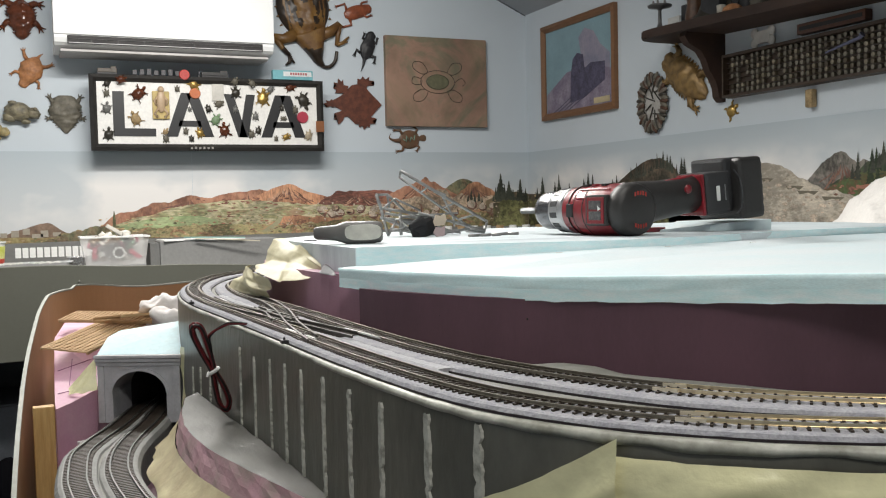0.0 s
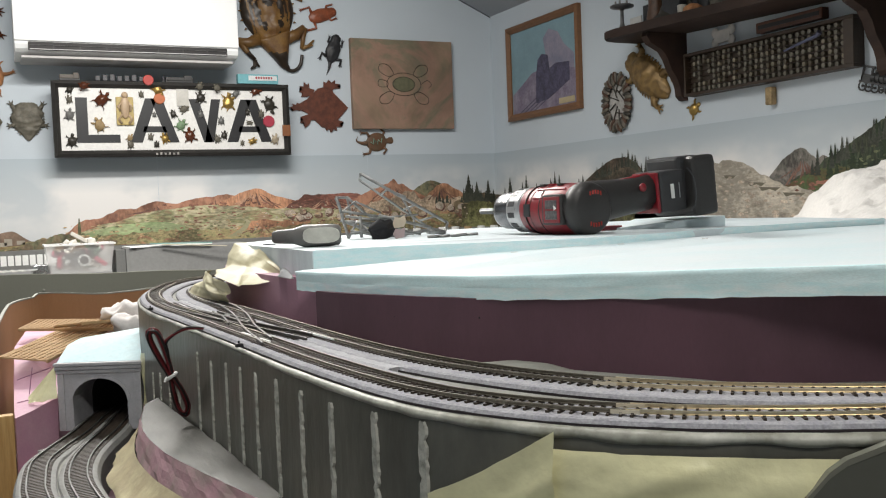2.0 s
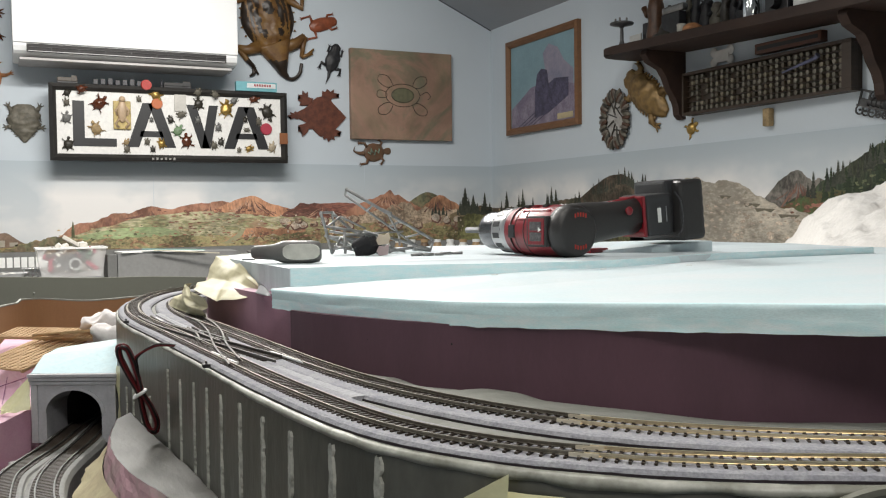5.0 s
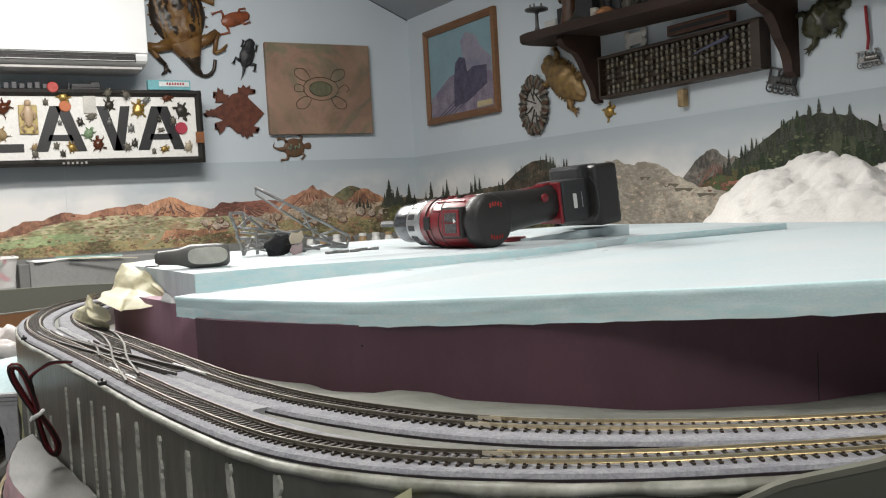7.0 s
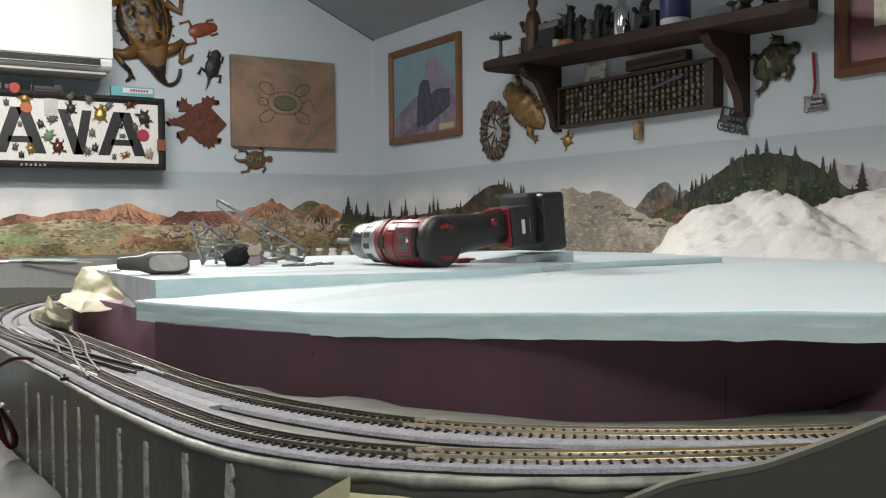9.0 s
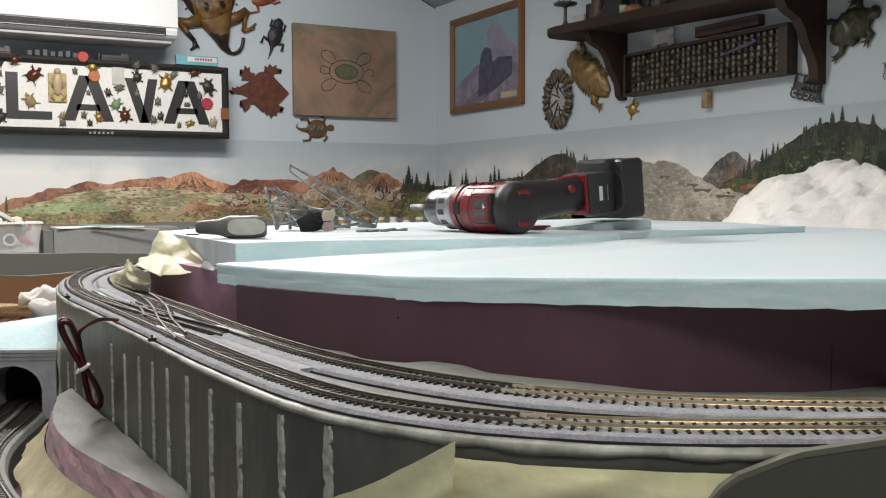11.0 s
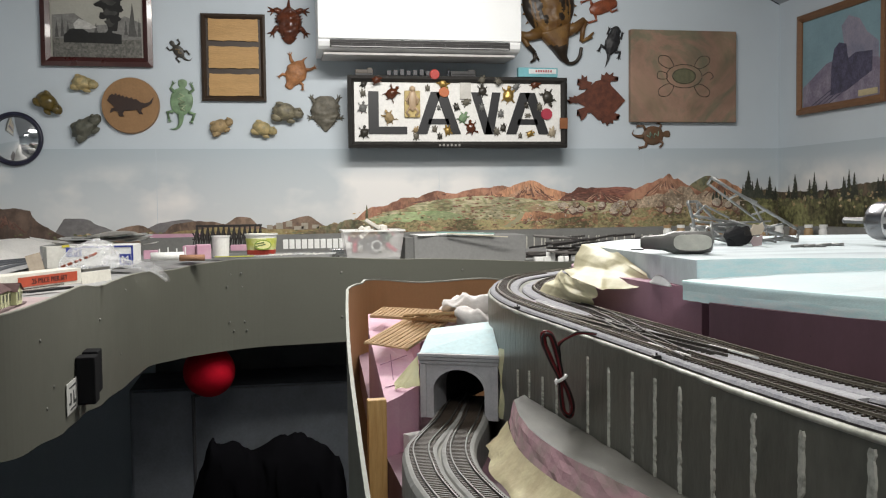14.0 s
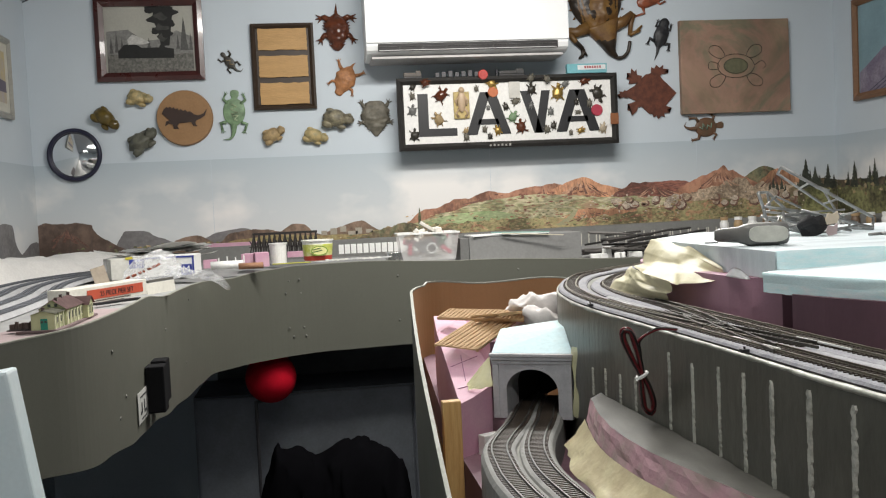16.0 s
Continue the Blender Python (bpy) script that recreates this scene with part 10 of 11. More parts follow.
def tub(name, x, y, r0, r1, h, material, label, z=1.140, lid=None, band=None):
    t = thing(name, (x, y, z), 0, label, "tub")
    bm = bmesh.new()
    lathe(bm, [(r0, 0), (r1, h), (r1 * 1.06, h), (r1 * 1.06, h + 0.004), (r1 * 0.95, h + 0.004), (r0 * 0.93, 0.004)], 24)
    part("cup", bm, material, t, smooth=False)
    if band:
        bm = bmesh.new()
        lathe(bm, [(r0 + (r1 - r0) * 0.1 + 0.0006, h * 0.1), (r0 + (r1 - r0) * 0.1 + 0.001, h * 0.11), (r0 + (r1 - r0) * 0.85 + 0.001, h * 0.84), (r0 + (r1 - r0) * 0.85 + 0.0004, h * 0.85)], 24)
        part("label_band", bm, band, t)
    return t


tub("white_cup", -0.262, 3.22, 0.026, 0.029, 0.066, M_WHITE, "small white plastic cup on the benchwork")
t = tub("yellow_tub", -0.130, 3.24, 0.045, 0.052, 0.070, M_WHITE, "white tub with a yellow-green and red printed label", band=mat("yellow_green_label", (0.52, 0.56, 0.10), 0.5, var=0.2, scale=30, second=(0.70, 0.70, 0.52), mix_at=0.58))
bm = bmesh.new()
lathe(bm, [(0.0462, 0.005), (0.0470, 0.0055), (0.0490, 0.020), (0.0482, 0.0205)], 24)
part("red_base_band", bm, mat("red_label_band", (0.50, 0.05, 0.03), 0.5), t)
bm = bmesh.new()
cone(bm, 0.021, 0.021, 0.002, pose(0.006, -0.0515, 0.038, 82) @ Matrix.Diagonal((1.35, 0.8, 1, 1)), 20)
o = part("label_oval", bm, mat("green_label_oval", (0.20, 0.30, 0.03), 0.5), t)
bm = bmesh.new()
cone(bm, 0.021, 0.021, 0.001, pose(0.006, -0.0530, 0.038, 82) @ Matrix.Diagonal((1.18, 0.62, 1, 1)), 20)
part("oval_centre", bm, mat("pale_yellow_oval", (0.70, 0.68, 0.30), 0.5), o)
for z, w in ((0.044, 0.014), (0.036, 0.017)):
    part("print_bar", bm_box(0.006 - w, 0.006 + w, -0.0552, -0.0545, z - 0.0016, z + 0.0016), mat("dark_green_print", (0.06, 0.12, 0.03), 0.5), t, m=pose(0, 0, 0, 0, -12, 0))
cb = thing("parts_container", (0.245, 3.24, 1.1275), 0, "clear plastic container heaped with odd model parts", "container")
bm = bmesh.new()
wl, wt_ = 0.090, 0.103
lo = [(-wl, -0.06), (wl, -0.06), (wl, 0.06), (-wl, 0.06)]
hi = [(-wt_, -0.07), (wt_, -0.07), (wt_, 0.07), (-wt_, 0.07)]
vl, vh = [bm.verts.new((x, y, 0)) for x, y in lo], [bm.verts.new((x, y, 0.090)) for x, y in hi]
for i in range(4):
    bm.faces.new((vl[i], vl[(i + 1) % 4], vh[(i + 1) % 4], vh[i]))
bm.faces.new(vl[::-1])
part("tray", bm, mat("frosted_plastic", (0.80, 0.79, 0.78), 0.30, var=0.0, trans=0.3, alpha=0.45, fine=0.0), cb, "frosted clear plastic walls")
for q in ((-wt_ - 0.004, wt_ + 0.004, -0.074, -0.068), (-wt_ - 0.004, wt_ + 0.004, 0.068, 0.074)):
    part("lip", bm_box(*q, 0.088, 0.094, 0.001), mat("white_plastic_lip", (0.72, 0.72, 0.70), 0.35, var=0.02) if "white_plastic_lip" not in bpy.data.materials else bpy.data.materials["white_plastic_lip"], cb)
for s in (-1, 1):
    part("lip", bm_box(s * wt_ - 0.004, s * wt_ + 0.004, -0.067, 0.067, 0.088, 0.094, 0.001), mat("white_plastic_lip", (0.72, 0.72, 0.70), 0.35, var=0.02) if "white_plastic_lip" not in bpy.data.materials else bpy.data.materials["white_plastic_lip"], cb)
bits = [mat("bit", c, 0.5, var=0.2) for c in ((0.30, 0.04, 0.08), (0.12, 0.12, 0.12), (0.65, 0.62, 0.56), (0.20, 0.13, 0.07), (0.08, 0.20, 0.10))]
for k in range(46):
    bm = bmesh.new()
    a, b, c = random.uniform(0.008, 0.024), random.uniform(0.006, 0.014), random.uniform(0.005, 0.012)
    box(bm, -a, a, -b, b, -c, c)
    bmesh.ops.bevel(bm, geom=bm.edges[:], offset=0.003, segments=1, affect="EDGES")
    zz = random.uniform(0.014, 0.098)
    part("model_part", bm, bits[2] if zz > 0.084 or zz < 0.024 else random.choice(bits), cb, m=pose(random.uniform(-0.068, 0.068), random.uniform(-0.045, 0.045), zz, random.uniform(0, 90), random.uniform(-40, 40), random.uniform(0, 180)))
bm = bmesh.new()
cone(bm, 0.026, 0.026, 0.030, pose(-0.008, -0.022, 0.045, 90), 24)
part("black_motor", bm, bits[1], cb, "round black part")
bm = bmesh.new()
lathe(bm, [(0.0135, 0), (0.0195, 0), (0.0195, 0.006), (0.0135, 0.006), (0.0135, 0)], 24, pose(0.010, -0.054, 0.040, 90))
part("ring", bm, mat("pale_grey_ring", (0.62, 0.62, 0.61), 0.4), cb, "pale ring-shaped part")
M_RASP = mat("raspberry_part", (0.45, 0.03, 0.08), 0.5)
part("red_part", bm_box(-0.006, 0.006, -0.056, -0.040, 0.020, 0.060, 0.002), M_RASP, cb, m=pose(-0.068, 0, 0, 0, 6, 0))
part("red_part", bm_box(-0.022, 0.022, -0.056, -0.046, -0.007, 0.007, 0.002), M_RASP, cb, m=pose(0.060, 0, 0.034, 0, 38, 0))
part("pale_stick", bm_box(-0.045, 0.045, -0.006, 0.006, -0.006, 0.006, 0.002), bits[2], cb, m=pose(0.015, -0.01, 0.104, 0, 32, 10))
gx = thing("grey_flat_box", (0.578, 3.235, 1.108), -1, "flat grey cardboard box with white sheets on top", "box")
part("carton", bm_box(-0.195, 0.195, -0.07, 0.10, 0, 0.090, 0.0015), mat("mid_grey_card", (0.20, 0.20, 0.195), 0.7, var=0.06, scale=10), gx)
part("end_flap", bm_box(-0.226, -0.1965, -0.068, 0.09, 0, 0.086, 0.001), mat("dark_grey_card", (0.14, 0.14, 0.135), 0.7), gx)
ps2 = thing("white_sheets", (0.52, 3.22, 1.1985), 4, "white styrene sheets lying on the grey box", "sheet")
part("sheet", bm_box(-0.13, 0.14, -0.05, 0.08, 0, 0.004, 0.0006), M_WHITE, ps2)
part("teal_strip", bm_box(-0.06, 0.14, -0.062, -0.055, 0.004, 0.008), mat("teal_strip", (0.25, 0.42, 0.38), 0.5), ps2, m=pose(0, 0, 0.004, 0, 2, -6))
part("straw", bm_box(-0.02, 0.19, -0.068, -0.064, 0.003, 0.006), mat("straw_strip", (0.55, 0.50, 0.38), 0.5), ps2, m=pose(0, 0, 0.002, 0, 4, -10))
sb = thing("silver_tin", (0.128, 3.21, 1.128), 8, "small silver tin beside the container", "tin")
part("tin", bm_box(-0.028, 0.028, -0.02, 0.02, 0, 0.032, 0.003), M_STEEL, sb)
# row of white piers and pink pieces
for k in range(13):
    o = thing("white_pier", (-0.045 + 0.0225 * k, 3.46, 1.150), 0, "small white model bridge pier", "model pier", "row of piers")
    part("pier", bm_box(-0.009, 0.009, -0.006, 0.006, 0, 0.034, 0.001), M_WHITE, o)
for x, y, w, d, h, rz in ((-0.312, 3.12, 0.022, 0.03, 0.046, 8), (-0.355, 3.16, 0.020, 0.03, 0.042, -6), (-0.482, 3.18, 0.022, 0.02, 0.028, 4), (-0.198, 3.42, 0.040, 0.02, 0.020, 0)):
    o = thing("pink_foam_piece", (x, y, 1.140 if y < 3.3 else 1.150), rz, "small pink foam offcut on the benchwork", "foam offcut", "pink foam offcuts")
    part("foam", bm_box(-w, w, -d, d, 0, h, 0.002), M_PINK, o)
wtb = thing("white_tube", (-0.425, 3.03, 1.155), 0, "white tube and tan cork roll lying on the benchwork", "tube")
bm = bmesh.new()
cone(bm, 0.013, 0.013, 0.10, pose(-0.04, 0, 0, 0, 90, 8), 16)
part("tube", bm, M_WHITE, wtb, smooth=True)
bm = bmesh.new()
cone(bm, 0.010, 0.010, 0.075, pose(0.05, -0.035, -0.004, 0, 90, -4), 14)
part("cork", bm, mat("cork_brown", (0.36, 0.19, 0.11), 0.8), wtb, smooth=True)
for k in range(4):
    o = thing("upright_pin", (-0.445 + 0.026 * k, 3.09 + 0.005 * k, 1.140), 0, "thin white upright peg on the benchwork", "peg", "upright pegs")
    part("peg", bm_box(-0.002, 0.002, -0.002, 0.002, 0, 0.036 + 0.004 * (k % 2), 0.0004), M_WHITE, o)
ys = thing("yellow_strip", (-0.215, 3.165, 1.1415), 3, "thin yellow-green strip along the edge of the benchwork", "strip")
part("strip", bm_box(-0.065, 0.060, -0.006, 0.008, 0, 0.003, 0.0004), mat("yellow_green_plastic", (0.50, 0.50, 0.08), 0.5), ys)
random.seed(15)
for k in range(6):
    o = thing("paper_scrap", (-0.085 + 0.036 * k, 3.165 + 0.004 * (k % 3), 1.1415), random.uniform(-12, 12), "torn white printed paper scrap on the benchwork", "paper", "paper scraps")
    bm = bmesh.new()
    sheet(bm, 6, 4, lambda u, v: ((u - 0.5) * 0.040, (v - 0.5) * 0.028, 0.003 + 0.004 * v + 0.004 * fbm(u * 3 + k, v * 3)))
    solid(bm, 0.0008)
    part("scrap", bm, M_PAPERS[(0, 3, 2)[k % 3]], o)
# black timber trestle
tr = thing("trestle_bridge", (-0.247, 3.60, 1.150), 0, "black timber trestle bridge model", "model bridge")
M_TRES = mat("black_timber", (0.025, 0.02, 0.018), 0.7)
part("deck", bm_box(-0.122, 0.118, -0.010, 0.010, 0.080, 0.088), M_TRES, tr)
for k in range(13):
    x = -0.118 + 0.0192 * k
    bm = bmesh.new()
    for s in (-1, 1):
        tube(bm, [(x, s * 0.008, 0.082), (x + 0.004 * s, s * 0.026, 0)], 0.0032, 5)
    tube(bm, [(x, -0.010, 0.078), (x - 0.016, -0.020, 0.006)], 0.0026, 5)
    tube(bm, [(x - 0.016, -0.010, 0.060), (x, -0.022, 0.030)], 0.0022, 5)
    part("bent", bm, M_TRES, tr)
part("brace", bm_box(-0.135, 0.118, -0.0210, -0.0185, 0.034, 0.038), M_TRES, tr)
# dark heap of sticks and strips
M_STK = [mat("strip", c, 0.6, var=0.2) for c in ((0.022, 0.020, 0.019), (0.17, 0.16, 0.15), (0.045, 0.04, 0.037), (0.62, 0.60, 0.56))]
hp = thing("strip_heap", label="heap of dark and grey wooden strips on the benchwork", category="wood strips")
for k in range(44):
    a = random.uniform(-12, 38)
    L_ = random.uniform(0.08, 0.22)
    bm = bm_box(-L_ / 2, L_ / 2, -0.008, 0.008, -0.003, 0.003)
    part("strip", bm, random.choice(M_STK[:3] if k % 5 else M_STK), hp, m=pose(random.uniform(0.86, 1.22), random.uniform(3.15, 3.38), 1.112 + random.uniform(0.004, 0.060) * (0.4 + k / 44), random.uniform(-20, 20), random.uniform(-9, 5), a))
for k in range(7):
    o = thing("white_block", (0.815 + 0.026 * k + 0.008 * (k % 2), 3.155 + 0.012 * (k % 3), 1.1015), 17 * k, "small white plaster block beside the strip heap", "block", "white blocks")
    part("block", bm_box(-0.014, 0.014, -0.010, 0.010, 0, 0.018 + 0.022 * (k == 2), 0.002), M_WHITE, o)
for k, c in enumerate(("w", "t", "w", "b", "t", "w", "w", "t", "w", "b", "t", "w")):
    x, y = 1.50 + 0.046 * k, 3.62 - 0.028 * k
    o = thing("paint_jar", (x, y, 1.1520), 0, "small jar standing in a row on the benchwork", "jar", "row of jars")
    bm = bmesh.new()
    lathe(bm, [(0.017, 0), (0.018, 0.034), (0.014, 0.040), (0.014, 0.046)], 14)
    part("jar", bm, dict(w=M_WHITE, t=mat("tan_jar", (0.40, 0.27, 0.14), 0.5), b=mat("brown_jar", (0.16, 0.10, 0.06), 0.5))[c], o, smooth=True)
    bm = bmesh.new()
    cone(bm, 0.016, 0.016, 0.012, pose(0, 0, 0.045), 14)
    part("lid", bm, M_WHITE if k % 3 else bpy.data.materials["tan_jar"], o)
bm = bmesh.new()
prism(bm, [Vector(v) for v in ((1.46, 3.615), (2.03, 3.268), (2.05, 3.33), (1.48, 3.68))], 1.10, 1.1519)
part("jar_ledge", bm, M_DECK, bt, "grey ledge under the jars")
# charger and instruction card on the west fascia
ch = thing("black_throttle_holder", (-0.4885, 1.98, 0.917), 0, "black plastic controller holder fixed to the fascia", "holder")
M_HOLDER = mat("matt_black_plastic", (0.006, 0.006, 0.007), 0.8)
M_HOLDER.node_tree.nodes["Principled BSDF"].inputs["Specular IOR Level"].default_value = 0.12
part("body", bm_box(-0.0012, 0.037, 0, 0.045, 0, 0.096, 0.004), M_HOLDER, ch)
part("back", bm_box(-0.0012, 0.031, 0.070, 0.120, 0.008, 0.097, 0.004), M_HOLDER, ch)
cd = thing("instruction_card", (-0.4885, 1.937, 0.946), 90, "white printed card taped to the fascia", "card")
part("card", bm_box(-0.052, 0.050, -0.0019, -0.0008, -0.030, 0.030), mat("dull_white_card", (0.42, 0.42, 0.40), 0.7), cd)
for q in ((-0.022, -0.014, -0.012, 0.008), (-0.034, -0.016, -0.014, -0.009), (0.004, 0.012, -0.016, 0.010), (0.012, 0.030, -0.016, -0.011), (-0.030, 0.034, 0.018, 0.021), (-0.026, 0.024, -0.025, -0.022)):
    part("print_bar", bm_box(q[0], q[1], -0.0026, -0.0020, q[2], q[3]), M_BLACK, cd)
cy = thing("white_foam_board", (0, 0.62, 0), 0, "pale cyan foam board leaning by the aisle", "foam board")
bm = bm_box(-0.75, -0.134, -0.01, 0.01, 0.10, 1.262, 0.002)
part("board", bm, M_CYAN, cy, m=pose(0, 0, 0, 0, -8.2, 0))

# under the layout
# dark slate colour stands in for the fascia's shadow on the grey-blue wall
part("under_panel", bm_box(-0.55, 2.2, 3.80, 3.82, 0.58, 1.08), mat("shade_toned_backing", (0.11, 0.115, 0.125), 0.9)).name = "storage_backing"
tagged(bpy.data.objects["storage_backing"], "backing board under the benchwork, coloured dark slate for shade", "backing", kind="structure")
cab = thing("storage_cabinet", label="grey-blue storage cabinet under the benchwork", category="cabinet")
part("body", bm_box(-0.60, 1.2, 3.45, 3.79, 0.0, 0.66), mat("blue_grey_cabinet", (0.15, 0.165, 0.19), 0.5), cab)
M_CABDOOR = mat("blue_grey_door", (0.17, 0.185, 0.21), 0.5)
for x0, x1 in ((-0.59, 0.18), (0.19, 0.70), (0.71, 1.19)):
    part("door", bm_box(x0, x1, 3.43, 3.449, 0.03, 0.655, 0.003), M_CABDOOR, cab)
rl = thing("red_globe_lamp", (-0.289, 3.17, 0), 0, "red globe on a thin black stand", "lamp")
bm = bmesh.new()
ball(bm, 0.084, pose(-0.017, 0, 0.766), 32, 20)
M_GLOBE = mat("red_matt_globe", (0.40, 0.004, 0.016), 0.85)
M_GLOBE.node_tree.nodes["Principled BSDF"].inputs["Specular IOR Level"].default_value = 0.08
part("globe", bm, M_GLOBE, rl, smooth=True)
bm = bmesh.new()
cone(bm, 0.006, 0.006, 0.69, pose(-0.07, 0, 0.0), 10)
cone(bm, 0.09, 0.08, 0.012, pose(-0.04, 0, 0), 20)
tube(bm, [(-0.07, 0, 0.685), (-0.03, 0, 0.695), (0, 0, 0.70)], 0.006, 8)
part("stand", bm, M_BLACK, rl)
ck = thing("cloth_covered_chair", label="chair heaped with crumpled black cloth", category="chair")
bm = bmesh.new()


def heap(u, v):
    x = -0.345 + 0.45 * u
    top = interp([(-0.345, 0.40), (-0.300, 0.60), (-0.262, 0.685), (-0.20, 0.665), (-0.158, 0.642), (-0.09, 0.668), (-0.032, 0.682), (0.03, 0.655), (0.065, 0.60), (0.105, 0.40)], x)
    f = fbm(x * 14, v * 3, 1.1) * 0.018 + fbm(x * 40, v * 9, 4.1) * 0.006
    return (x + f, 2.60 - 0.15 * math.cos(math.pi * v) + f, 0.04 + (top - 0.04) * max(0.0, math.sin(math.pi * v)) ** 0.33 + f * 0.8)


sheet(bm, 60, 40, heap)
part("cloth", bm, mat("black_cloth", (0.0025, 0.0025, 0.003), 0.95, bump=0.3, bscale=200), ck, smooth=True)
bm = bmesh.new()
cone(bm, 0.10, 0.10, 0.05, pose(-0.125, 2.60, 0.50), 20)
cone(bm, 0.03, 0.03, 0.50, pose(-0.125, 2.60, 0.0), 12)
part("seat", bm, bpy.data.materials["black_cloth"], ck)
for o in (bpy.data.materials["black_cloth"],):
    o.node_tree.nodes["Principled BSDF"].inputs["Specular IOR Level"].default_value = 0.0


# ---------------------------------------------------------------- tools on the foam
M_DRED = mat("glossy_red_shell", (0.235, 0.010, 0.018), 0.36, var=0.1, scale=40, bump=0.05, second=(0.12, 0.008, 0.012), mix_at=0.60, coat=0.15)
M_DBLK = mat("black_rubber_grip", (0.028, 0.026, 0.025), 0.46, var=0.15, scale=30, bump=0.15, bscale=400)
M_DGREY = mat("dark_grey_shell", (0.035, 0.035, 0.037), 0.45, var=0.1)
dr = thing("cordless_drill", (0.5625, 0.788, 1.2635), 9, "red and black cordless drill lying on its side", "cordless drill")
ZC = 0.0268
HD = pose(0, 0.045, 0, 0, 0, -9) @ pose(0, -0.045, 0)
rot = lambda y: pose(0, y, ZC, -90)


def along_y(prof, seg=28):
    """Turned body with its axis along y: (radius, y)."""
    bm = bmesh.new()
    lathe(bm, prof, seg)
    bmesh.ops.transform(bm, matrix=pose(0, 0, ZC, -90), verts=bm.verts[:])
    return bm


part("end_cap", along_y([(0.0225, -0.002), (0.0256, 0.0), (0.0272, 0.004), (0.0281, 0.010), (0.0272, 0.017)]), M_DBLK, dr, "black motor end cap", smooth=True)
for s in (1, -1):
    for k in range(5):
        a = (k - 2) * 0.20
        part("vent", bm_box(-0.0010, 0.0010, -0.0016, 0.0004, -0.0022, 0.0022, 0.0003), mat("vent_red", (0.40, 0.03, 0.02), 0.5) if (k == 0 and s == 1) else bpy.data.materials["vent_red"], dr, m=pose(0.0185 * math.sin(a) + 0.002, -0.0008, ZC + s * 0.0170 * math.cos(a)))
bm = along_y([(0.0258, 0.009), (0.0268, 0.013), (0.0275, 0.030), (0.0275, 0.052), (0.0266, 0.072), (0.0254, 0.078), (0.0252, 0.089), (0.0236, 0.092)])
part("motor_housing", bm, M_DRED, dr, "red motor housing", smooth=True)
part("badge_bed", bm_box(-0.0288, -0.020, 0.016, 0.048, ZC - 0.0160, ZC + 0.0160, 0.003), M_DBLK, dr, "black rubber badge surround")
part("badge", bm_box(-0.0298, -0.0284, 0.019, 0.044, ZC - 0.0135, ZC + 0.0135, 0.0006), M_DRED, dr, "red badge frame")
for s in (1, -1):
    part("badge_panel", bm_box(-0.0303, -0.0296, 0.0225, 0.0405, ZC + 0.0055 * s - 0.0045, ZC + 0.0055 * s + 0.0045, 0.0003), mat("grey_badge_panel", (0.05, 0.05, 0.052), 0.4, var=0.4, scale=300, second=(0.16, 0.15, 0.15), mix_at=0.58), dr, "grey and black printed panel")
bm = bmesh.new()
tri = [(0.0265, -0.0005), (0.0265, 0.0045), (0.0225, 0.0015)]
lo = [bm.verts.new((-0.0302, y, ZC + z)) for y, z in tri]
hi = [bm.verts.new((-0.0306, y, ZC + z)) for y, z in tri]
bm.faces.new(hi)
for i in range(3):
    bm.faces.new((lo[i], lo[(i + 1) % 3], hi[(i + 1) % 3], hi[i]))
part("badge_mark", bm, M_WHITE, dr, "white triangle")
for k in range(3):
    part("top_slot", bm_box(-0.012, 0.012, 0.034 + 0.014 * k, 0.041 + 0.014 * k, ZC + 0.0250, ZC + 0.0276, 0.0008), M_DRED if k % 2 else M_DBLK, dr)
for y in (0.0535, 0.0690, 0.0775):
    part("groove", along_y([(0.0262, y), (0.0279 if y < 0.06 else 0.0271, y + 0.0001), (0.0279 if y < 0.06 else 0.0268, y + 0.0011), (0.0262, y + 0.0012)]), M_DBLK, dr, "dark parting groove round the housing", smooth=True)
for a in (28, 52, 128, 152):
    part("shell_rib", bm_box(-0.0012, 0.0012, 0.022, 0.066, 0.0262, 0.0283, 0.0006), M_DRED, dr, "raised red rib", m=pose(0, 0, ZC, 0, a - 90, 0))
part("side_window", bm_box(-0.0272, -0.0240, 0.070, 0.080, ZC - 0.007, ZC + 0.007, 0.0008), M_BLACK, dr)
part("clutch_collar", along_y([(0.0225, 0.088), (0.0254, 0.090), (0.0256, 0.094), (0.0246, 0.098), (0.0238, 0.112), (0.0226, 0.116)]), mat("brushed_grey_collar", (0.52, 0.52, 0.53), 0.30, metal=0.75, var=0.2, scale=60), dr, "silver torque collar", smooth=True)
for k in range(12):
    a = k * math.pi / 6 + 0.2
    part("collar_slot", bm_box(-0.0030, 0.0030, 0.1000, 0.1110, -0.0010, 0.0010, 0.0004), M_DGREY, dr, m=pose(0.0236 * math.cos(a), 0, ZC + 0.0236 * math.sin(a), 0, math.degrees(-a) + 90, 0))
part("chuck", along_y([(0.0205, 0.113), (0.0212, 0.118), (0.0210, 0.138), (0.0196, 0.143), (0.0120, 0.1445), (0.0085, 0.146)]), mat("dark_chrome", (0.20, 0.20, 0.21), 0.25, metal=1.0, var=0.1), dr, "dark chrome chuck", smooth=True)
part("bit_holder", along_y([(0.0046, 0.144), (0.0060, 0.147), (0.0060, 0.153), (0.0046, 0.156)]), M_CHROME, dr, "chrome bit holder", smooth=True)
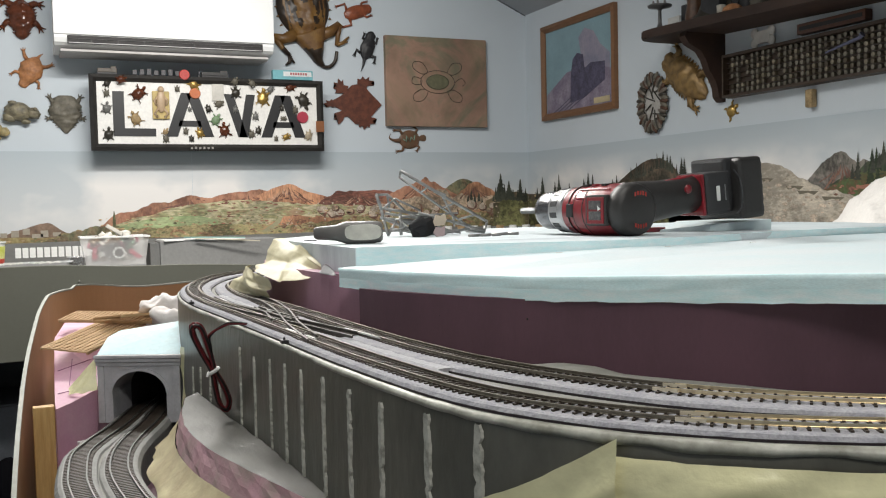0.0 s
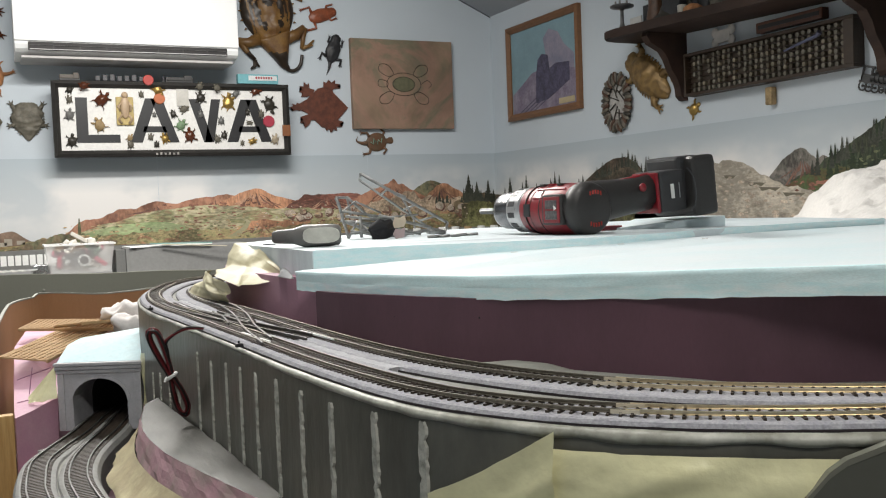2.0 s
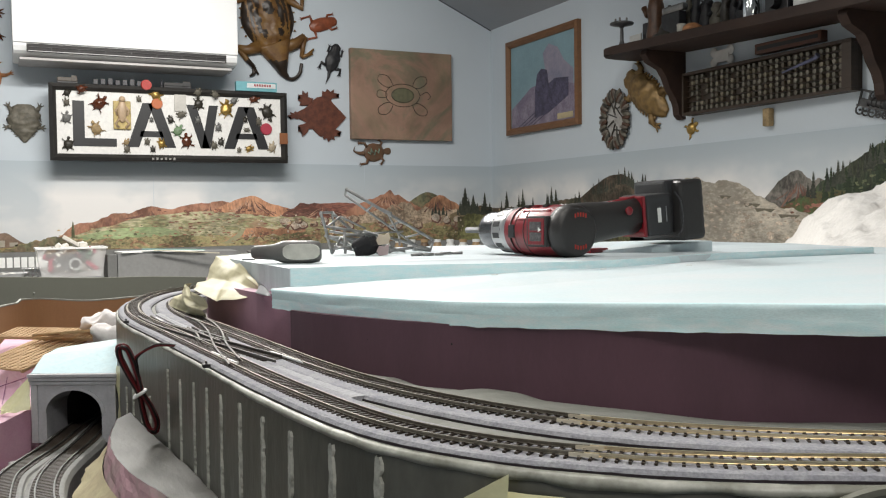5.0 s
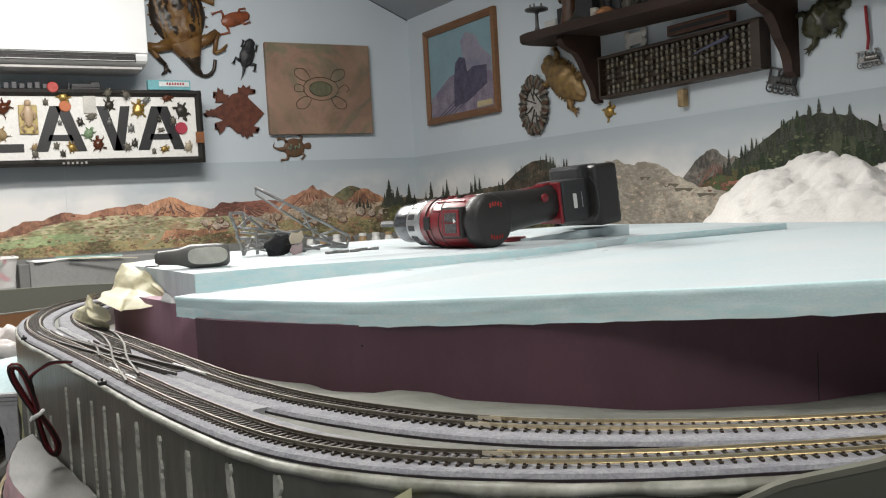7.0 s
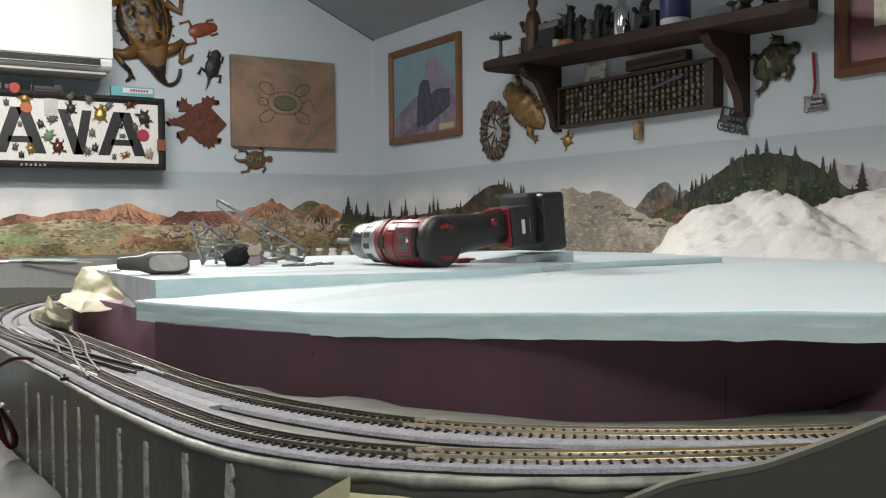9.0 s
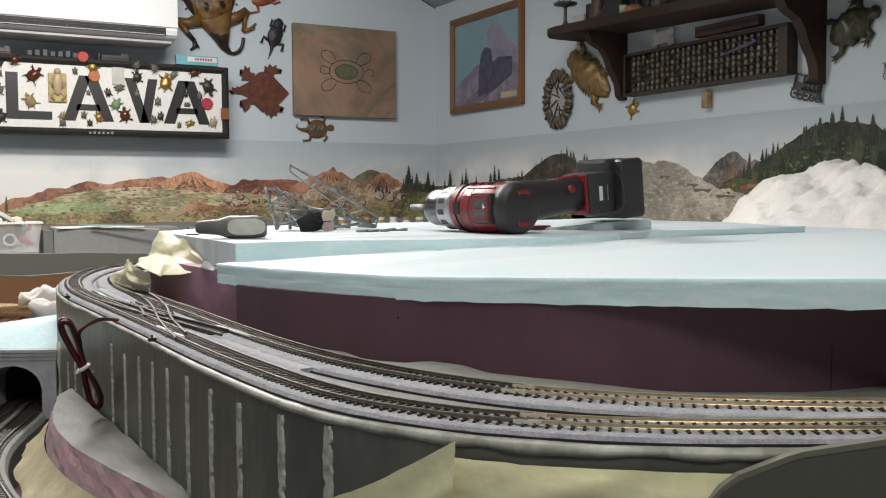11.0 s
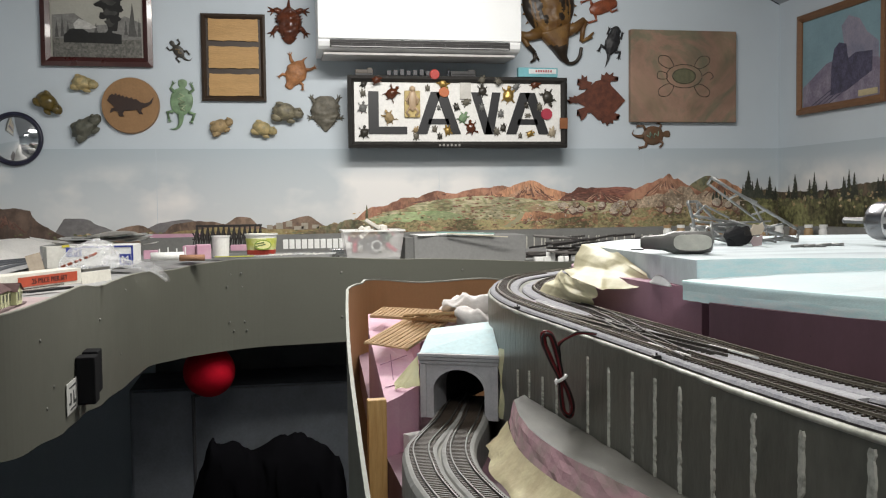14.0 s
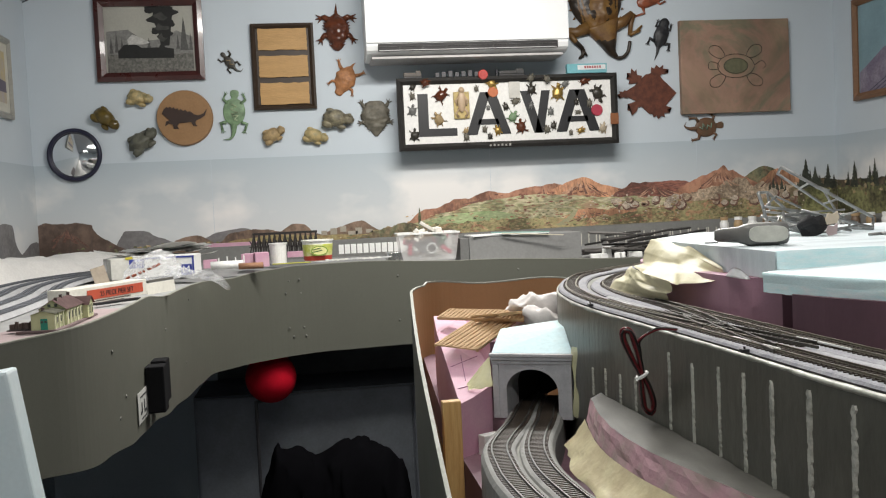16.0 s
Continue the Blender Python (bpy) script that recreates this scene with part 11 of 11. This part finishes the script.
part("bit_shaft", along_y([(0.0040, 0.156), (0.0040, 0.190), (0.0030, 0.192)], 6), mat("dark_bit_steel", (0.10, 0.10, 0.10), 0.3, metal=0.9), dr, "dark hexagonal bit")
# handle, along x
bm = bmesh.new()
sec = [(0.010, 0.036, 0.0240, 0.0250), (0.035, 0.038, 0.0215, 0.0235), (0.066, 0.041, 0.0196, 0.0212), (0.090, 0.044, 0.0190, 0.0206), (0.1095, 0.045, 0.0194, 0.0208)]
rings = []
for i, (x, yc, ry_, rz_) in enumerate(sec):
    rings.append([bm.verts.new((x, yc - 0.004 * i * 0 + ry_ * math.cos(2 * math.pi * k / 18) * (1 + 0.12 * abs(math.sin(4 * math.pi * k / 18))), ZC + 0.003 + i * 0.0032 + rz_ * math.sin(2 * math.pi * k / 18))) for k in range(18)])
for r0, r1 in zip(rings, rings[1:]):
    for k in range(18):
        bm.faces.new((r0[k], r0[(k + 1) % 18], r1[(k + 1) % 18], r1[k]))
bm.faces.new(rings[0])
bm.faces.new(rings[-1])
part("grip", bm, M_DBLK, dr, "black rubber grip", smooth=True, m=HD)
bm = bmesh.new()
tube(bm, [(x, yc - 0.004, ZC - 0.0006 + i * 0.0032 + rz_) for i, (x, yc, ry_, rz_) in enumerate(sec) if i > 1], [0.0030, 0.0040, 0.0042], 10)
part("grip_seam", bm, M_DRED, dr, "red trim along the grip", smooth=True, m=HD)
for x, z in ((0.042, 0.012), (0.086, 0.020)):
    bm = bmesh.new()
    ball(bm, 0.0048, pose(x, 0.0205, ZC + z), 10, 8, (1, 0.5, 1))
    part("grip_screw", bm, M_DRED, dr, "red screw boss", smooth=True, m=HD)
m_h = HD @ pose(0.1095, 0.045, ZC + 0.0135, 0, -5, 0)
part("red_band", bm_box(-0.0020, 0.0020, -0.0215, 0.021, -0.0225, 0.0225, 0.0015), M_DRED, dr, "red band", m=m_h)
part("foot", bm_box(0.002, 0.038, -0.0225, 0.026, -0.0225, 0.0235, 0.004), M_DGREY, dr, m=m_h)
part("foot_mark", bm_box(0.016, 0.0205, -0.0236, -0.0226, -0.008, 0.008, 0.0003), M_WHITE, dr, "small white mark", m=m_h)
part("foot_line", bm_box(0.0275, 0.0283, -0.0234, -0.0226, -0.008, 0.009), bpy.data.materials["brushed_grey_collar"], dr, "thin silver line", m=m_h)
bm = bmesh.new()
tube(bm, smooth_line([(0.035, -0.030, 0.024), (0.039, -0.0350, 0.012), (0.0395, -0.0350, -0.014), (0.036, -0.030, -0.024)], 0.004), 0.0008, 6)
part("battery_latch", bm, mat("satin_grey_edge", (0.07, 0.07, 0.075), 0.3, metal=0.4), dr, "shiny latch edge", m=m_h)
part("battery", bm_box(0.040, 0.073, -0.034, 0.042, -0.031, 0.036, 0.006, 3), M_DBLK, dr, "black battery pack", m=m_h)
part("battery_neck", bm_box(0.030, 0.060, -0.020, 0.036, -0.012, 0.037, 0.004), M_DGREY, dr, m=m_h)
for k in range(5):
    part("battery_rib", bm_box(0.071, 0.0745, -0.030, 0.038, -0.026 + k * 0.012, -0.019 + k * 0.012, 0.0012), M_DBLK, dr, m=m_h)
part("trigger", bm_box(0.030, 0.050, 0.058, 0.066, ZC - 0.008, ZC + 0.009, 0.003), M_DRED, dr, "red trigger")
fw = thing("foam_wedge", label="cyan foam scrap propped under the drill battery", category="foam offcut")
bm = bmesh.new()
prism(bm, [Vector(v) for v in ((0.645, 0.868), (0.690, 0.832), (0.762, 0.815), (0.770, 0.880), (0.71, 0.915))], 1.2636, lambda p: 1.2655 + 0.010 * min(1, max(0, (p[0] - 0.65) * 14)))
part("wedge", bm, M_CYAN, fw)
o = part("red_scrap", bm_box(-0.016, 0.016, -0.008, 0.008, 0, 0.005, 0.001), M_DRED, m=pose(0.640, 0.872, 1.2637, 0, 0, 15))
tagged(o, "flat red plastic scrap beside the drill grip", "plastic scrap")

# grey hand tool with a pale oval end
tl2 = thing("hot_knife_handle", (0.293, 0.868, 1.2636), 160, "dark grey tool handle with a pale oval side plate", "hand tool")
bm = bmesh.new()
sec = [(-0.0215, 0.0090, 0.0080), (-0.0195, 0.0120, 0.0110), (-0.012, 0.0135, 0.0122), (0.013, 0.0135, 0.0122), (0.019, 0.0110, 0.0100), (0.023, 0.0085, 0.0085), (0.040, 0.0075, 0.0070), (0.043, 0.0055, 0.0050)]
rings = []
for x, a, b in sec:
    rings.append([bm.verts.new((x, a * (abs(math.cos(2 * math.pi * k / 20)) ** 0.7) * (1 if math.cos(2 * math.pi * k / 20) > 0 else -1), 0.0122 + b * (abs(math.sin(2 * math.pi * k / 20)) ** 0.8) * (1 if math.sin(2 * math.pi * k / 20) > 0 else -1))) for k in range(20)])
for r0, r1 in zip(rings, rings[1:]):
    for k in range(20):
        bm.faces.new((r0[k], r0[(k + 1) % 20], r1[(k + 1) % 20], r1[k]))
bm.faces.new(rings[0])
bm.faces.new(rings[-1])
part("handle", bm, mat("worn_mid_grey_plastic", (0.17, 0.165, 0.155), 0.45, var=0.25, scale=60), tl2, smooth=True)
bm = bmesh.new()
n = 24
lo_, hi_ = [], []
for k in range(n):
    a = 2 * math.pi * k / n
    u = 0.0165 * (abs(math.cos(a)) ** 0.6) * (1 if math.cos(a) > 0 else -1) - 0.003
    w = 0.0125 + 0.0085 * (abs(math.sin(a)) ** 0.7) * (1 if math.sin(a) > 0 else -1)
    lo_.append(bm.verts.new((u * 1.05, 0.0118, w)))
    hi_.append(bm.verts.new((u, 0.0142, w)))
for k in range(n):
    bm.faces.new((lo_[k], lo_[(k + 1) % n], hi_[(k + 1) % n], hi_[k]))
bm.faces.new(hi_)
part("side_plate", bm, mat("worn_pale_metal", (0.66, 0.65, 0.58), 0.4, var=0.2, scale=80), tl2, "worn pale oval plate")
part("blade", bm_box(0.040, 0.052, -0.002, 0.002, 0.004, 0.0052, 0.0004), M_DGREY, tl2, "flat steel blade")

# pile of scrap truss bars
M_BAR = mat("tarnished_lead_bar", (0.40, 0.40, 0.39), 0.40, metal=0.6, var=0.4, scale=70, bump=0.2)
sc = thing("scrap_truss_pile", label="tangled pile of grey metal truss bars on the foam", category="scrap metal")
B = RTOP


def bar(a, b, r=0.0012):
    bm = bmesh.new()
    tube(bm, [a, b], r * 1.3, 7)
    part("bar", bm, M_BAR, sc, smooth=True)


def run(pts, r=0.0012):
    for a, b in zip(pts, pts[1:]):
        bar(Vector(a), Vector(b), r)


# long arm: two rails with cross ties and a boxed foot
tip, heel = Vector((0.408, 1.050, 1.341)), Vector((0.527, 1.060, 1.277))
tip2, heel2 = Vector((0.416, 1.075, 1.334)), Vector((0.509, 1.080, 1.272))
bar(tip, heel, 0.0015), bar(tip2, heel2, 0.0012), bar(tip, tip2)
for t in (0.3, 0.62, 0.86):
    bar(tip.lerp(heel, t), tip2.lerp(heel2, t), 0.0010)
run([heel, (0.513, 1.040, B + 0.0015), (0.505, 1.075, B + 0.002), heel2], 0.0013)
run([(0.450, 1.02, B + 0.003), (0.487, 1.03, B + 0.006), (0.513, 1.040, B + 0.0015)], 0.0015)
run([(0.376, 1.03, 1.297), (0.446, 1.05, 1.286), (0.513, 1.040, B + 0.003)], 0.0013)
run([(0.465, 1.062, 1.314), (0.476, 1.05, 1.284), (0.468, 1.03, B + 0.010)], 0.0011)
run([(0.455, 1.06, 1.317), (0.466, 1.05, 1.311)], 0.0016)
# boxy cluster beside it
run([(0.369, 1.03, 1.313), (0.375, 1.03, 1.295), (0.377, 1.03, 1.284), (0.379, 1.02, B + 0.002)], 0.0015)
run([(0.369, 1.03, 1.313), (0.390, 1.05, 1.313), (0.393, 1.05, 1.292)], 0.0012)
run([(0.390, 1.05, 1.313), (0.417, 1.06, 1.292), (0.447, 1.05, 1.276)], 0.0014)
run([(0.375, 1.03, 1.295), (0.400, 1.05, 1.308), (0.436, 1.06, 1.293)], 0.0010)
run([(0.377, 1.03, 1.285), (0.420, 1.04, 1.281), (0.450, 1.02, B + 0.003)], 0.0014)
run([(0.379, 1.02, B + 0.002), (0.394, 1.03, 1.284), (0.410, 1.01, B + 0.002)], 0.0012)
run([(0.395, 1.02, B + 0.002), (0.398, 1.03, 1.290)], 0.0015)
run([(0.437, 1.03, B + 0.001), (0.452, 1.02, B + 0.0015), (0.440, 1.05, 1.280)], 0.0012)
for k in range(15):
    a = Vector((random.uniform(0.376, 0.440), random.uniform(1.0, 1.06), B + random.uniform(0.006, 0.030)))
    b = a + Vector((random.uniform(0.03, 0.07), random.uniform(-0.02, 0.02), random.uniform(-0.018, 0.004)))
    b.z = max(B + 0.002, b.z)
    b.x = min(b.x, 0.505)
    bar(a, b, random.choice((0.0009, 0.0012, 0.0015)))
for k in range(5):
    a = Vector((0.440 + 0.014 * k, 0.935 + random.uniform(-0.012, 0.012), B + 0.0013))
    bar(a, a + Vector((random.uniform(0.010, 0.022), random.uniform(-0.012, 0.012), 0.0005)), 0.0013)
bm = bmesh.new()
vs = ball(bm, 0.015, pose(0.408, 0.985, B + 0.0115), 14, 10, (1.1, 0.7, 0.75))
for v in vs:
    v.co += Vector((1, 0, 1)) * 0.006 * fbm(v.co.x * 90, v.co.y * 90, v.co.z * 90)
tagged(part("black_cloth_wad", bm, mat("black_sponge", (0.018, 0.018, 0.020), 0.9, bump=0.6, bscale=300)), "small wad of black sponge in the scrap pile", "sponge")
tc_ = thing("torn_card_scrap", label="torn pink and cream card scrap standing in the pile", category="card scrap")
for k, (c, z0, h) in enumerate((((0.62, 0.52, 0.40), 0.016, 0.018), ((0.52, 0.40, 0.40), 0.0, 0.016))):
    bm = bmesh.new()
    z0, h = z0 * 0.75, h * 0.78
    lp = [(-0.010 + 0.002 * k, z0), (0.008, z0 + 0.001), (0.013 - 0.004 * k, z0 + h * 0.5), (0.010, z0 + h), (0.002, z0 + h * 0.8), (-0.008, z0 + h * 0.9), (-0.013, z0 + h * 0.4)]
    a = [bm.verts.new((0.424 + 0.72 * u, 0.972 + 0.2 * u, B + z)) for u, z in lp]
    b = [bm.verts.new((0.424 + 0.72 * u, 0.9735 + 0.2 * u, B + z)) for u, z in lp]
    for i in range(len(lp)):
        bm.faces.new((a[i], a[(i + 1) % len(lp)], b[(i + 1) % len(lp)], b[i]))
    bm.faces.new(a)
    bm.faces.new(b[::-1])
    part("card", bm, mat("torn_card", c, 0.8), tc_)

for k in range(3):
    o = part("foam_crumb", bm_box(-0.0030, 0.0030, -0.0008, 0.0008, 0, 0.0006, 0.0002), M_WHITE, m=pose(0.42 + 0.10 * k, 0.62 + random.uniform(-0.10, 0.10), 0, 0, 0, random.uniform(-20, 20)))
    o.location.z = slab_z((o.location.x, o.location.y)) + 0.0001
    tagged(o, "tiny white foam crumb on the slab", "foam crumb", "foam crumbs")

tl2.scale = (1.04, 0.90, 0.90)


# ---------------------------------------------------------------- pieces that belong to a part
def nest(top, host, *names):
    """Hangs a thing's parts of the given names under its part called host."""
    base = lambda o: o.name.split(".")[0]
    hosts = [o for o in top.children if base(o) == host]
    for o in [c for c in top.children if base(c) in names]:
        h = min(hosts, key=lambda q: (q.matrix_basis.translation - o.matrix_basis.translation).length)
        o.parent = h
        o.matrix_parent_inverse = h.matrix_basis.inverted()


nest(dr, "end_cap", "vent")
nest(dr, "motor_housing", "badge", "badge_mark", "top_slot", "side_window")
nest(dr, "clutch_collar", "collar_slot")
nest(dr, "chuck", "bit_holder", "bit_shaft")
nest(dr, "grip", "grip_screw", "trigger")
nest(dr, "foot", "foot_mark", "foot_line", "red_band")
nest(dr, "battery", "battery_latch", "battery_neck", "battery_rib")
nest(ac, "outlet", "louvre", "vane")
nest(ty, "back", "token", "divider")
nest(pt, "face", "cornice", "pilaster", "arch_ring")
nest(tl, "carton", "label", "print_bar")
nest(pb, "carton", "red_panel", "lettering")
nest(bb, "carton", "print_bar", "white_mark")
nest(cb, "tray", "lip")
